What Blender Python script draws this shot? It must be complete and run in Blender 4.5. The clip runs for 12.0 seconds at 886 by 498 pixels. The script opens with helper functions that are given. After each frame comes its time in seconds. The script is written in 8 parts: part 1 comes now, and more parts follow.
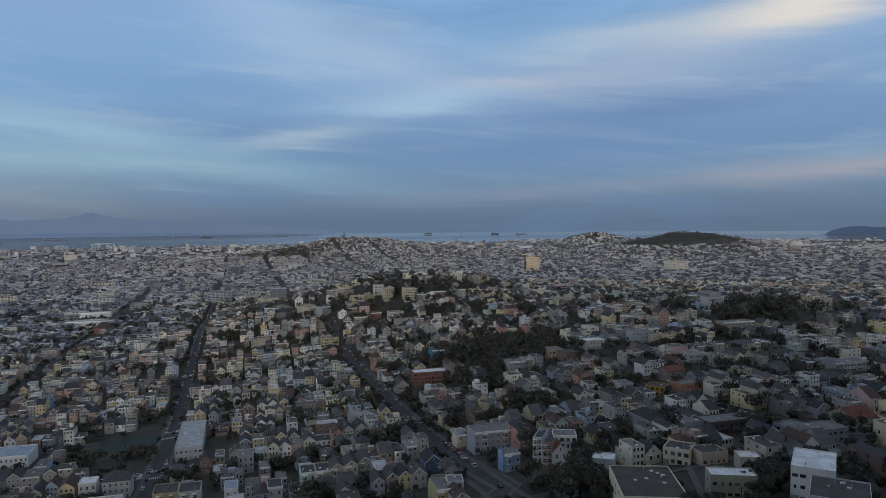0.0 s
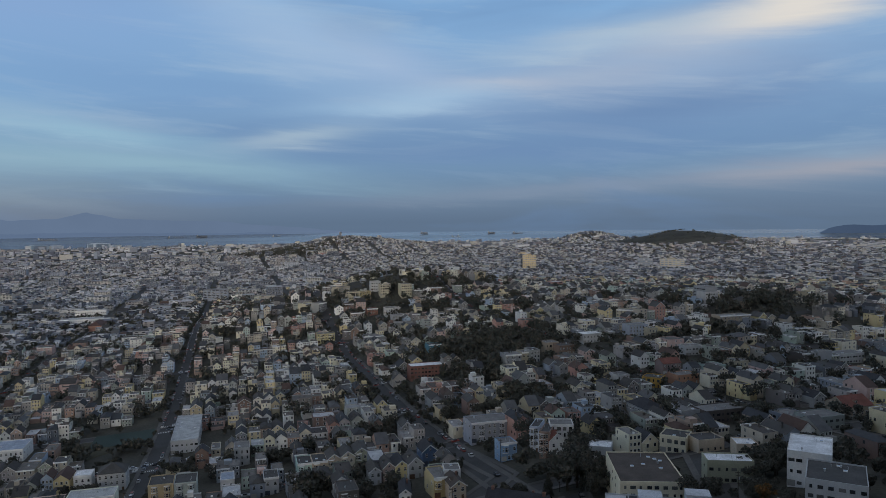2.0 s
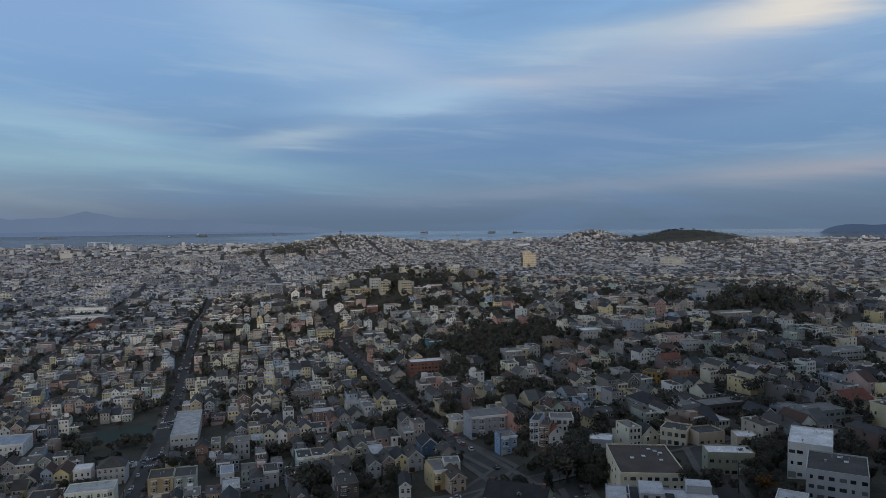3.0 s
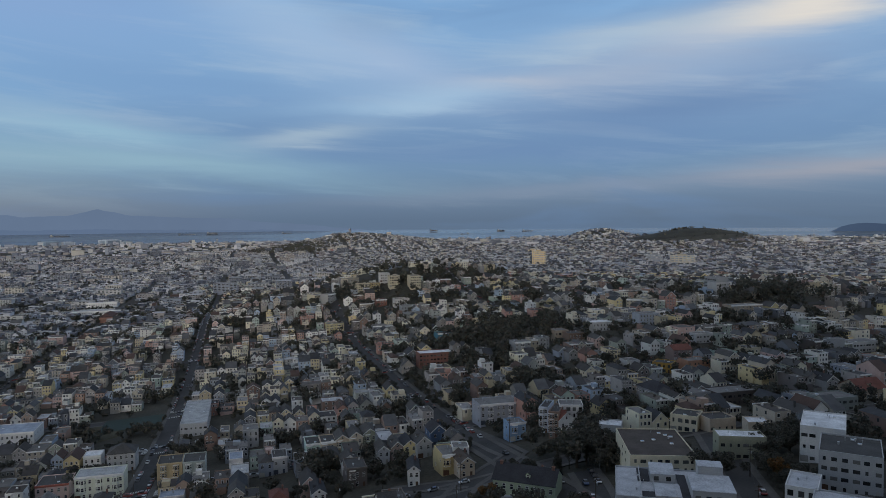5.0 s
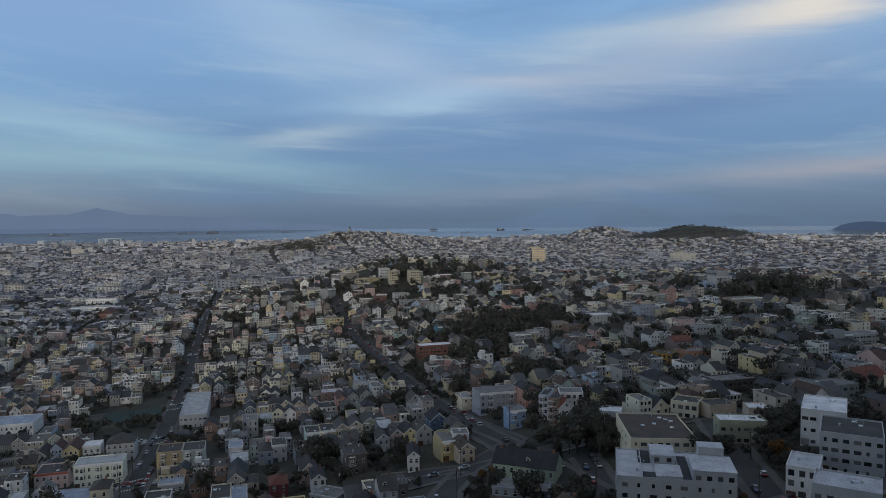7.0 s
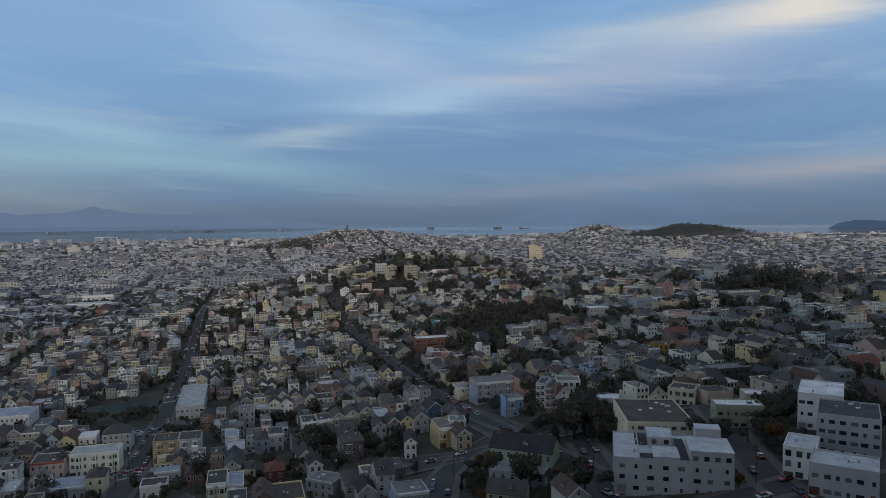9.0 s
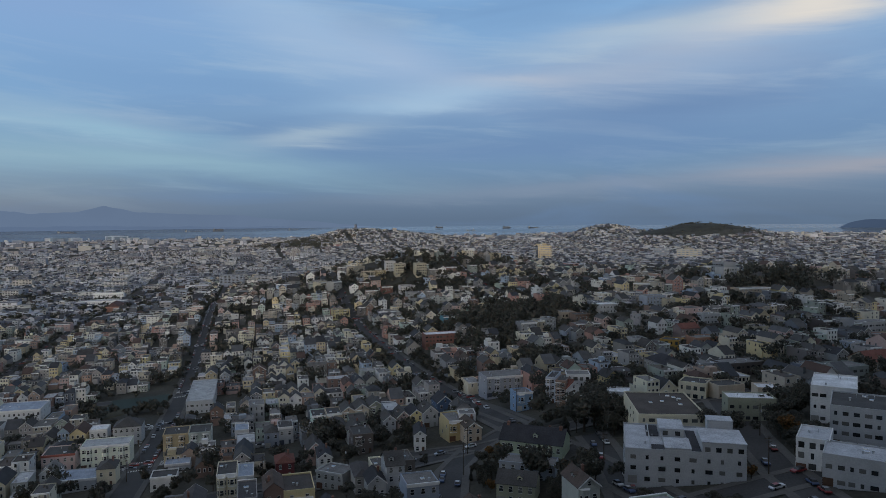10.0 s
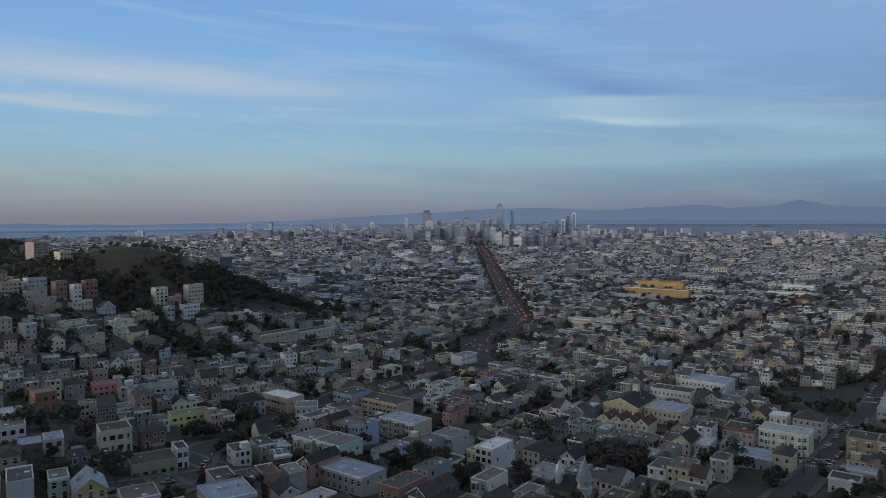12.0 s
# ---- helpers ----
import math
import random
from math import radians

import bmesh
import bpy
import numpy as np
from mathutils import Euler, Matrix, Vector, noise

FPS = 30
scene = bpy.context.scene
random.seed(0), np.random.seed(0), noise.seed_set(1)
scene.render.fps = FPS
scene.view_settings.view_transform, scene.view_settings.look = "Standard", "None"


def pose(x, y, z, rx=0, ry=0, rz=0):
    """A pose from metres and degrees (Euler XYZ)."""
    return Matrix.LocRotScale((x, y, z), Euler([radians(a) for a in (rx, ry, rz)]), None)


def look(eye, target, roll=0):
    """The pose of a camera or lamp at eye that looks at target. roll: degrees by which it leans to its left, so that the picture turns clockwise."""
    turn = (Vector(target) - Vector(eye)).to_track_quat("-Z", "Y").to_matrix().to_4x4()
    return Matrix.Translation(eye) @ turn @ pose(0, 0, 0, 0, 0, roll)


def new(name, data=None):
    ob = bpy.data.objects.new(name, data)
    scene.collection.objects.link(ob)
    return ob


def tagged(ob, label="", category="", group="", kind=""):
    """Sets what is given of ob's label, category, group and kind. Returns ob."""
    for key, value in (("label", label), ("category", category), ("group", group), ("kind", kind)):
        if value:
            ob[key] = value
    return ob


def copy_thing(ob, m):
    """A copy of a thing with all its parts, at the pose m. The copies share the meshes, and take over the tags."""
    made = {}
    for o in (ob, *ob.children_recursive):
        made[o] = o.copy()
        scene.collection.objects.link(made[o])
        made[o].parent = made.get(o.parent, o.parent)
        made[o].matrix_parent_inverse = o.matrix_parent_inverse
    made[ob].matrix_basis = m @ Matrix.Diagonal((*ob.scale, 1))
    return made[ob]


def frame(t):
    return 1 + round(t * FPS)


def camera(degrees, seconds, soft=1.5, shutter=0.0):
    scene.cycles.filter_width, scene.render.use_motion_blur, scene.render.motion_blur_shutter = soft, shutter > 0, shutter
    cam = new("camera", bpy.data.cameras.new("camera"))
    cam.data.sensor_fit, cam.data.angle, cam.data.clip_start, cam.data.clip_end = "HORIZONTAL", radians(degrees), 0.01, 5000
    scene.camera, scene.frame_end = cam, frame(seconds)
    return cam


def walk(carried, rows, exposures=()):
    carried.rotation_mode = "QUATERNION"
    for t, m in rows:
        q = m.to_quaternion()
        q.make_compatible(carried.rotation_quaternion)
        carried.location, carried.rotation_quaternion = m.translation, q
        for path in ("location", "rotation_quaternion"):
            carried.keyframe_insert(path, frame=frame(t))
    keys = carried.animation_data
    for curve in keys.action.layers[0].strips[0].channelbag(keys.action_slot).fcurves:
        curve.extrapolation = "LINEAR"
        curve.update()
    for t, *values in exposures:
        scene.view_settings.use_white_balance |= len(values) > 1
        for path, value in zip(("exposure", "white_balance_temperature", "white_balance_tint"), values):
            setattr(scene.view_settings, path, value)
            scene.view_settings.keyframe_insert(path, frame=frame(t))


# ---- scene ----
# ---- camera ----
cam = camera(64.4, 12.0, soft=0.65, shutter=0.15)


def stand(x, y, z, yaw, pitch, roll):
    return pose(x, y, z, 90 + pitch, 0, yaw) @ pose(0, 0, 0, 0, 0, roll)


walk(cam, [
    (0, stand(0.00, -0.00, 190.00, -0.47, -2.25, -0.52)),
    (0.5, stand(0.07, -0.05, 188.83, -0.30, -2.22, -0.55)),
    (1, stand(0.09, -0.04, 187.61, -0.25, -2.24, -0.57)),
    (1.5, stand(0.07, 0.06, 186.30, -0.47, -2.26, -0.61)),
    (2, stand(0.06, 0.27, 184.92, -0.76, -2.25, -0.63)),
    (2.5, stand(0.07, 0.46, 183.42, -0.78, -2.26, -0.60)),
    (3, stand(0.08, 0.65, 181.87, -0.74, -2.28, -0.58)),
    (5, stand(0.05, 1.40, 175.46, 0.00, -2.32, -0.50)),
    (5.5, stand(0.11, 1.50, 173.87, -0.06, -2.33, -0.50)),
    (6, stand(0.14, 1.58, 172.41, 0.01, -2.34, -0.49)),
    (6.5, stand(0.11, 1.69, 171.04, 0.01, -2.37, -0.49)),
    (7, stand(0.06, 1.81, 169.72, -0.00, -2.35, -0.52)),
    (9, stand(0.03, 2.09, 164.42, -0.24, -2.40, -0.52)),
    (9.5, stand(-0.09, 2.21, 163.00, -0.21, -2.40, -0.51)),
    (10, stand(-0.42, 2.53, 161.56, 0.46, -2.42, -0.51)),
    (10.2, stand(-0.58, 2.83, 160.95, 2.78, -2.42, -0.47)),
    (10.4, stand(-0.76, 3.33, 160.31, 6.09, -2.43, -0.44)),
    (10.6, stand(-0.92, 4.06, 159.66, 12.15, -2.42, -0.41)),
    (10.8, stand(-1.05, 4.97, 159.00, 20.18, -2.42, -0.37)),
    (11, stand(-1.10, 5.96, 158.35, 28.07, -2.41, -0.34)),
    (11.2, stand(-1.11, 6.95, 157.74, 36.69, -2.44, -0.27)),
    (11.35, stand(-1.09, 7.64, 157.30, 41.94, -2.46, -0.22)),
    (11.5, stand(-1.08, 8.27, 156.88, 46.00, -2.48, -0.17)),
    (11.7, stand(-1.13, 8.98, 156.36, 49.20, -2.50, -0.16)),
    (12, stand(-1.29, 9.89, 155.61, 52.98, -2.53, -0.16)),
])

# ---- world and light ----
SUN_EL, SUN_AZ = radians(9), radians(-173)      # a low sun behind the camera, veiled by cloud
world = bpy.data.worlds.new("dusk_sky")
scene.world = world
world.use_nodes = True
wn, wl = world.node_tree.nodes, world.node_tree.links
wn.clear()


def wmath(op, a, b=None, c=None, clamp=False):
    n = wn.new("ShaderNodeMath")
    n.operation, n.use_clamp = op, clamp
    for i, v in enumerate((a, b, c)):
        if v is None:
            continue
        if isinstance(v, (int, float)):
            n.inputs[i].default_value = v
        else:
            wl.new(v, n.inputs[i])
    return n.outputs[0]


def wmix(fac, a, b):
    n = wn.new("ShaderNodeMix")
    n.data_type = "RGBA"
    for sock, v in ((n.inputs["Factor"], fac), (n.inputs["A"], a), (n.inputs["B"], b)):
        if isinstance(v, (int, float)):
            sock.default_value = v
        elif isinstance(v, tuple):
            sock.default_value = (*v, 1)
        else:
            wl.new(v, sock)
    return n.outputs["Result"]


def wramp(fac, stops):
    n = wn.new("ShaderNodeValToRGB")
    wl.new(fac, n.inputs[0])
    el = n.color_ramp.elements
    while len(el) < len(stops):
        el.new(0.5)
    for e, (p, c) in zip(el, stops):
        e.position, e.color = p, (*c, 1)
    return n.outputs[0]


def wnoise(vec, scale, detail, rough, distort=0.0):
    n = wn.new("ShaderNodeTexNoise")
    wl.new(vec, n.inputs["Vector"])
    n.inputs["Scale"].default_value, n.inputs["Detail"].default_value = scale, detail
    n.inputs["Roughness"].default_value, n.inputs["Distortion"].default_value = rough, distort
    return n.outputs[0]


def wvec(x, y, z):
    n = wn.new("ShaderNodeCombineXYZ")
    for i, v in enumerate((x, y, z)):
        if isinstance(v, (int, float)):
            n.inputs[i].default_value = v
        else:
            wl.new(v, n.inputs[i])
    return n.outputs[0]


tc = wn.new("ShaderNodeTexCoord")
sep = wn.new("ShaderNodeSeparateXYZ")
wl.new(tc.outputs["Generated"], sep.inputs[0])
dx, dy, dz = sep.outputs
flat = wmath("SQRT", wmath("ADD", wmath("MULTIPLY", dx, dx), wmath("MULTIPLY", dy, dy)))
az = wmath("ARCTAN2", wmath("MULTIPLY", dx, -1.0), dy)           # to the left of +y, radians
el = wmath("ARCTAN2", dz, flat)
sky = wn.new("ShaderNodeTexSky")
sky.sky_type, sky.sun_disc, sky.sun_elevation, sky.sun_rotation = "NISHITA", False, SUN_EL, SUN_AZ
sky.air_density, sky.dust_density, sky.ozone_density, sky.altitude = 1.0, 1.5, 2.5, 150
elc = wmath("MAXIMUM", el, 0.0)
# clouds: a veil of streaks over a clear evening sky, paler to the north, warm and bright behind the camera
def lin(r, g, b):
    return tuple(((v / 255 + 0.055) / 1.055) ** 2.4 if v > 10 else v / 3294 for v in (r, g, b))


lift = wmath("ADD", wmath("MAXIMUM", dz, 0.0), 0.07)
cx, cy = wmath("DIVIDE", dx, lift), wmath("DIVIDE", dy, lift)
warp = wnoise(wvec(wmath("MULTIPLY", cx, 0.6), cy, 2.2), 0.8, 4, 0.55)
fibre = wnoise(wvec(wmath("MULTIPLY", az, 3.2), wmath("MULTIPLY", wmath("SUBTRACT", el, wmath("MULTIPLY", az, 0.06)), 30.0), 0.0), 1.0, 6, 0.6, 0.5)
broad = wnoise(wvec(wmath("MULTIPLY", az, 2.4), wmath("MULTIPLY", el, 11.0), 5.3), 1.0, 4, 0.5, 0.6)
azw = wmath("ADD", az, wmath("MULTIPLY", wmath("SUBTRACT", warp, 0.5), 0.16))
elw = wmath("ADD", el, wmath("MULTIPLY", wmath("SUBTRACT", fibre, 0.5), 0.05))
high = wmath("MULTIPLY", elc, 1 / 0.8)
east = wramp(high, [(0.0, lin(88, 107, 138)), (0.03, lin(94, 115, 149)), (0.09, lin(102, 131, 172)), (0.20, lin(118, 150, 196)),
                    (0.42, lin(124, 164, 216)), (0.62, lin(140, 157, 190)), (1.0, lin(148, 154, 177))])
north = wramp(high, [(0.0, lin(121, 120, 138)), (0.035, lin(139, 145, 159)), (0.075, lin(148, 165, 178)), (0.12, lin(140, 174, 205)), (0.20, lin(126, 168, 216)),
                     (0.42, lin(112, 155, 221)), (0.62, lin(140, 157, 190)), (1.0, lin(148, 154, 177))])
north_share = wmath("MULTIPLY", wmath("SUBTRACT", az, 0.25), 1.1, clamp=True)
sheet = wmix(north_share, east, north)
clear = wmix(0.92, wmix(0.93, sky.outputs[0], (0, 0, 0)), sheet)
grey = wmath("MULTIPLY", wmath("SUBTRACT", broad, 0.47), 4.5, clamp=True)
grey = wmath("MULTIPLY", grey, wmath("SUBTRACT", 1.0, wmath("MULTIPLY", north_share, 0.75)))
sky_col = wmix(wmath("MULTIPLY", grey, 0.5), clear, lin(98, 128, 176))
fine = wmath("MULTIPLY", wmath("SUBTRACT", fibre, 0.50), 4.0, clamp=True)
fine = wmath("MULTIPLY", fine, wmath("MULTIPLY", elc, 9.0, clamp=True))
sky_col = wmix(wmath("MULTIPLY", fine, 0.34), sky_col, lin(175, 190, 210))


def cloud_streak(a0, e0, slope, half, thick, colour, strength):
    """A soft streak about azimuth a0 and height e0 (degrees), rising by slope to the left."""
    global sky_col
    u = wmath("MULTIPLY", wmath("SUBTRACT", azw, radians(a0)), 1 / radians(half))
    v = wmath("SUBTRACT", elw, wmath("ADD", wmath("MULTIPLY", wmath("SUBTRACT", az, radians(a0)), slope), radians(e0)))
    v = wmath("MULTIPLY", v, 1 / radians(thick))
    g = wmath("POWER", 2.718, wmath("MULTIPLY", wmath("ADD", wmath("MULTIPLY", u, u), wmath("MULTIPLY", v, v)), -1.0))
    g = wmath("MULTIPLY", wmath("MULTIPLY", g, strength), wmath("ADD", 0.45, wmath("MULTIPLY", broad, 1.1)), clamp=True)
    sky_col = wmix(g, sky_col, lin(*colour))


cloud_streak(-26, 14.6, -0.13, 8.5, 1.4, (222, 211, 206), 0.8)
cloud_streak(-17, 11.2, -0.04, 13, 2.6, (158, 168, 196), 0.5)
cloud_streak(-5, 10.6, -0.05, 6, 0.8, (176, 180, 200), 0.55)
cloud_streak(4, 12.5, 0.25, 6, 2.2, (164, 180, 214), 0.5)
cloud_streak(-14, 14.0, -0.10, 8, 1.0, (176, 188, 206), 0.5)
cloud_streak(3, 9.3, -0.06, 7, 0.9, (160, 188, 220), 0.5)
cloud_streak(10, 6.7, -0.15, 5, 0.7, (172, 188, 206), 0.55)
cloud_streak(13, 14.8, 0.35, 7, 3.0, (158, 178, 212), 0.6)
cloud_streak(28, 7.2, 0.14, 12, 0.8, (146, 180, 206), 0.6)
cloud_streak(20, 4.4, 0.10, 14, 1.0, (140, 172, 196), 0.55)
cloud_streak(-30, 3.6, -0.05, 9, 1.0, (170, 162, 172), 0.6)
cloud_streak(-10, 2.4, -0.05, 16, 0.7, (132, 142, 168), 0.45)
cloud_streak(-18, 8.5, -0.05, 12, 1.6, (100, 128, 174), 0.75)
cloud_streak(-5, 5.6, 0.02, 14, 1.3, (100, 128, 174), 0.7)
cloud_streak(24, 10.5, 0.05, 10, 1.5, (108, 142, 192), 0.5)
cloud_streak(75, 10.4, 0.03, 15, 1.3, (178, 184, 204), 0.7)
cloud_streak(84, 8.2, 0.02, 8, 0.5, (186, 188, 200), 0.6)
cloud_streak(38, 7.6, 0.06, 6, 0.5, (176, 196, 214), 0.7)
cloud_streak(38, 9.4, 0.20, 6, 0.9, (92, 126, 182), 0.6)
cloud_streak(40, 4.6, 0.02, 20, 1.0, (142, 172, 194), 0.5)
cloud_streak(46, 12.3, 0.29, 10, 1.0, (104, 136, 186), 0.5)
cloud_streak(29, 15.0, 0.0, 10, 3.2, (128, 152, 200), 0.6)
cloud_streak(40, 8.6, 0.02, 8, 0.5, (160, 182, 208), 0.6)
# the afterglow behind the camera
west = wmath("ADD", wmath("MULTIPLY", dy, -0.992), wmath("MULTIPLY", dx, -0.125))
west = wmath("POWER", wmath("MAXIMUM", west, 0.0), 5.0)
west = wmath("MULTIPLY", west, wmath("POWER", 2.718, wmath("MULTIPLY", wmath("MULTIPLY", elc, elc), -22.0)))
glow = wmix(west, (0, 0, 0), (9.8, 8.4, 7.2))
addn = wn.new("ShaderNodeVectorMath")
addn.operation = "ADD"
wl.new(sky_col, addn.inputs[0])
wl.new(glow, addn.inputs[1])
veil = wn.new("ShaderNodeVectorMath")
veil.operation = "MULTIPLY"
wl.new(addn.outputs[0], veil.inputs[0])
veil.inputs[1].default_value = (1.185, 1.20, 1.075)
back = wn.new("ShaderNodeBackground")
wl.new(veil.outputs[0], back.inputs[0])
back.inputs[1].default_value = 1.0
wout = wn.new("ShaderNodeOutputWorld")
wl.new(back.outputs[0], wout.inputs[0])

sun = new("sun", bpy.data.lights.new("sun", "SUN"))
sun.data.energy, sun.data.angle, sun.data.color = 0.12, radians(30), (1.0, 0.91, 0.82)
sun.matrix_world = look((0, 0, 0), (0.12, 0.96, -0.25))

# ---- materials ----
def mat(name, color, rough=0.8, vary=0.25, scale=0.3, bump=0.2, fine=3.0, island=None, objvar=None, picks=None, turn=1.0, metal=0.0, spec=0.3):
    """A surface with blotches and grain; island / objvar / picks: a list of colours picked per piece, per object or per house."""
    m = bpy.data.materials.new(name)
    m.use_nodes = True
    n, l = m.node_tree.nodes, m.node_tree.links
    b = n["Principled BSDF"]
    b.inputs["Roughness"].default_value, b.inputs["Metallic"].default_value = rough, metal
    b.inputs["Specular IOR Level"].default_value = spec
    tex = n.new("ShaderNodeTexCoord").outputs["Object"]
    big, small = n.new("ShaderNodeTexNoise"), n.new("ShaderNodeTexNoise")
    for t, s in ((big, scale), (small, fine)):
        l.new(tex, t.inputs["Vector"])
        t.inputs["Scale"].default_value, t.inputs["Detail"].default_value = s, 4
    if island or objvar or picks:
        if picks:
            at = n.new("ShaderNodeAttribute")
            at.attribute_name = "pick"
            fr = n.new("ShaderNodeMath")
            fr.operation = "MULTIPLY"
            l.new(at.outputs["Fac"], fr.inputs[0])
            fr.inputs[1].default_value = turn
            fx = n.new("ShaderNodeMath")
            fx.operation = "FRACT"
            l.new(fr.outputs[0], fx.inputs[0])
            r = fx.outputs[0]
        elif island:
            r = n.new("ShaderNodeNewGeometry").outputs["Random Per Island"]
        else:
            r = n.new("ShaderNodeObjectInfo").outputs["Random"]
        ramp = n.new("ShaderNodeValToRGB")
        l.new(r, ramp.inputs[0])
        ramp.color_ramp.interpolation = "CONSTANT"
        cols = island or objvar or picks
        e = ramp.color_ramp.elements
        while len(e) < len(cols):
            e.new(0.5)
        for i, c in enumerate(cols):
            e[i].position, e[i].color = i / len(cols), (*c, 1)
        base = ramp.outputs[0]
    else:
        rgb = n.new("ShaderNodeRGB")
        rgb.outputs[0].default_value = (*color, 1)
        base = rgb.outputs[0]
    add = n.new("ShaderNodeMath")
    add.operation = "ADD"
    l.new(big.outputs[0], add.inputs[0])
    l.new(small.outputs[0], add.inputs[1])
    mr = n.new("ShaderNodeMapRange")
    l.new(add.outputs[0], mr.inputs[0])
    mr.inputs[1].default_value, mr.inputs[2].default_value = 0.7, 1.3
    mr.inputs[3].default_value, mr.inputs[4].default_value = 1 - vary, 1 + vary
    mul = n.new("ShaderNodeVectorMath")
    mul.operation = "SCALE"
    l.new(base, mul.inputs[0])
    l.new(mr.outputs[0], mul.inputs["Scale"])
    l.new(mul.outputs[0], b.inputs["Base Color"])
    if bump:
        bp = n.new("ShaderNodeBump")
        bp.inputs["Strength"].default_value, bp.inputs["Distance"].default_value = bump, 0.05
        l.new(small.outputs[0], bp.inputs["Height"])
        l.new(bp.outputs[0], b.inputs["Normal"])
    return m


WALLS = [(0.66, 0.63, 0.56), (0.42, 0.37, 0.29), (0.34, 0.31, 0.27), (0.74, 0.71, 0.64), (0.29, 0.28, 0.27),
         (0.46, 0.38, 0.24), (0.36, 0.26, 0.20), (0.27, 0.30, 0.33), (0.21, 0.22, 0.24), (0.50, 0.43, 0.33),
         (0.37, 0.38, 0.34), (0.17, 0.15, 0.14), (0.42, 0.27, 0.20), (0.64, 0.57, 0.42), (0.29, 0.32, 0.27),
         (0.23, 0.15, 0.12), (0.60, 0.60, 0.58), (0.35, 0.32, 0.30), (0.40, 0.35, 0.28), (0.20, 0.19, 0.17)]
ROOFS = [(0.062, 0.06, 0.060), (0.09, 0.086, 0.083), (0.125, 0.118, 0.11), (0.17, 0.162, 0.152), (0.07, 0.060, 0.053), (0.15, 0.138, 0.125),
         (0.24, 0.235, 0.23), (0.10, 0.085, 0.07), (0.13, 0.122, 0.112), (0.38, 0.385, 0.39), (0.09, 0.074, 0.064), (0.11, 0.10, 0.092)]
# far palettes greyed and blued: haze of distance mixed into the colours
HAZED_WALLS = [(0.40, 0.41, 0.44), (0.20, 0.21, 0.24), (0.15, 0.16, 0.19), (0.50, 0.50, 0.52), (0.11, 0.12, 0.15), (0.32, 0.29, 0.27), (0.20, 0.18, 0.19), (0.42, 0.39, 0.34), (0.10, 0.11, 0.14), (0.26, 0.28, 0.32), (0.42, 0.41, 0.39)]
HAZED_ROOFS = [(0.10, 0.105, 0.12), (0.17, 0.18, 0.20), (0.25, 0.26, 0.28), (0.38, 0.39, 0.41), (0.13, 0.135, 0.15), (0.44, 0.45, 0.48), (0.08, 0.08, 0.09), (0.165, 0.158, 0.15)]
PAINTED = WALLS + [(0.72, 0.66, 0.48), (0.62, 0.52, 0.32), (0.20, 0.17, 0.14), (0.52, 0.36, 0.31), (0.42, 0.50, 0.42), (0.34, 0.42, 0.52), (0.80, 0.78, 0.73), (0.24, 0.22, 0.20), (0.16, 0.17, 0.19), (0.66, 0.60, 0.46), (0.42, 0.23, 0.18), (0.66, 0.53, 0.27)]
SHINGLES = [(0.040, 0.041, 0.045), (0.05, 0.047, 0.046), (0.07, 0.068, 0.066), (0.06, 0.061, 0.065), (0.08, 0.052, 0.043), (0.045, 0.048, 0.054), (0.09, 0.09, 0.092), (0.055, 0.051, 0.048)]
PAINTED = [tuple(0.83 * v + 0.11 * sum(c) / 3 for v in c) for c in PAINTED]       # slightly greyed and dimmed
M_WALLS = mat("painted_walls", None, 0.85, 0.14, 0.15, 0.1, 2.0, picks=PAINTED)
M_ROOFS = mat("tar_and_gravel_roofs", None, 0.9, 0.3, 0.25, 0.1, 2.0, picks=ROOFS, turn=37.3)
M_SHINGLE = mat("shingle_roofs", None, 0.9, 0.25, 0.3, 0.2, 4.0, picks=SHINGLES, turn=53.9)
M_HAZED_WALLS = mat("hazed_stucco_and_concrete", None, 0.85, 0.14, 0.15, 0, 2.0, picks=HAZED_WALLS)
M_HAZED_ROOFS = mat("hazed_membrane_roofs", None, 0.8, 0.25, 0.25, 0, 2.0, picks=HAZED_ROOFS, turn=37.3)
M_GLASS = mat("window_glass", None, 0.08, 0.2, 0.5, 0, spec=0.5, island=[(0.03, 0.032, 0.035), (0.04, 0.04, 0.04), (0.06, 0.06, 0.058), (0.03, 0.03, 0.03), (0.16, 0.155, 0.145)])
M_PANE = mat("window_pane", None, 0.08, 0.2, 0.5, 0, spec=0.5, objvar=[(0.02, 0.022, 0.025), (0.06, 0.06, 0.058), (0.03, 0.03, 0.03), (0.15, 0.145, 0.135), (0.02, 0.02, 0.02), (0.09, 0.088, 0.08)])
M_TRIM = mat("white_trim", (0.70, 0.69, 0.67), 0.6, 0.1, 0.5, 0.1)
M_ASPHALT = mat("asphalt", (0.046, 0.044, 0.043), 0.85, 0.3, 0.08, 0.2, 1.5)
M_PAVE = mat("concrete_pavement", (0.095, 0.09, 0.083), 0.9, 0.25, 0.12, 0.2, 1.5)
M_SOIL = mat("garden_ground", None, 0.95, 0.4, 0.05, 0.4, 0.6, island=[(0.05, 0.047, 0.036), (0.05, 0.047, 0.036)])
M_LEAF = mat("dark_foliage", None, 0.8, 0.35, 0.4, 0, 2.0, island=[
    (0.056, 0.058, 0.046), (0.064, 0.064, 0.049), (0.072, 0.067, 0.050), (0.052, 0.055, 0.047), (0.082, 0.068, 0.052)])
M_BARK = mat("bark", (0.07, 0.055, 0.04), 0.9, 0.3, 2.0, 0.5, 8.0)
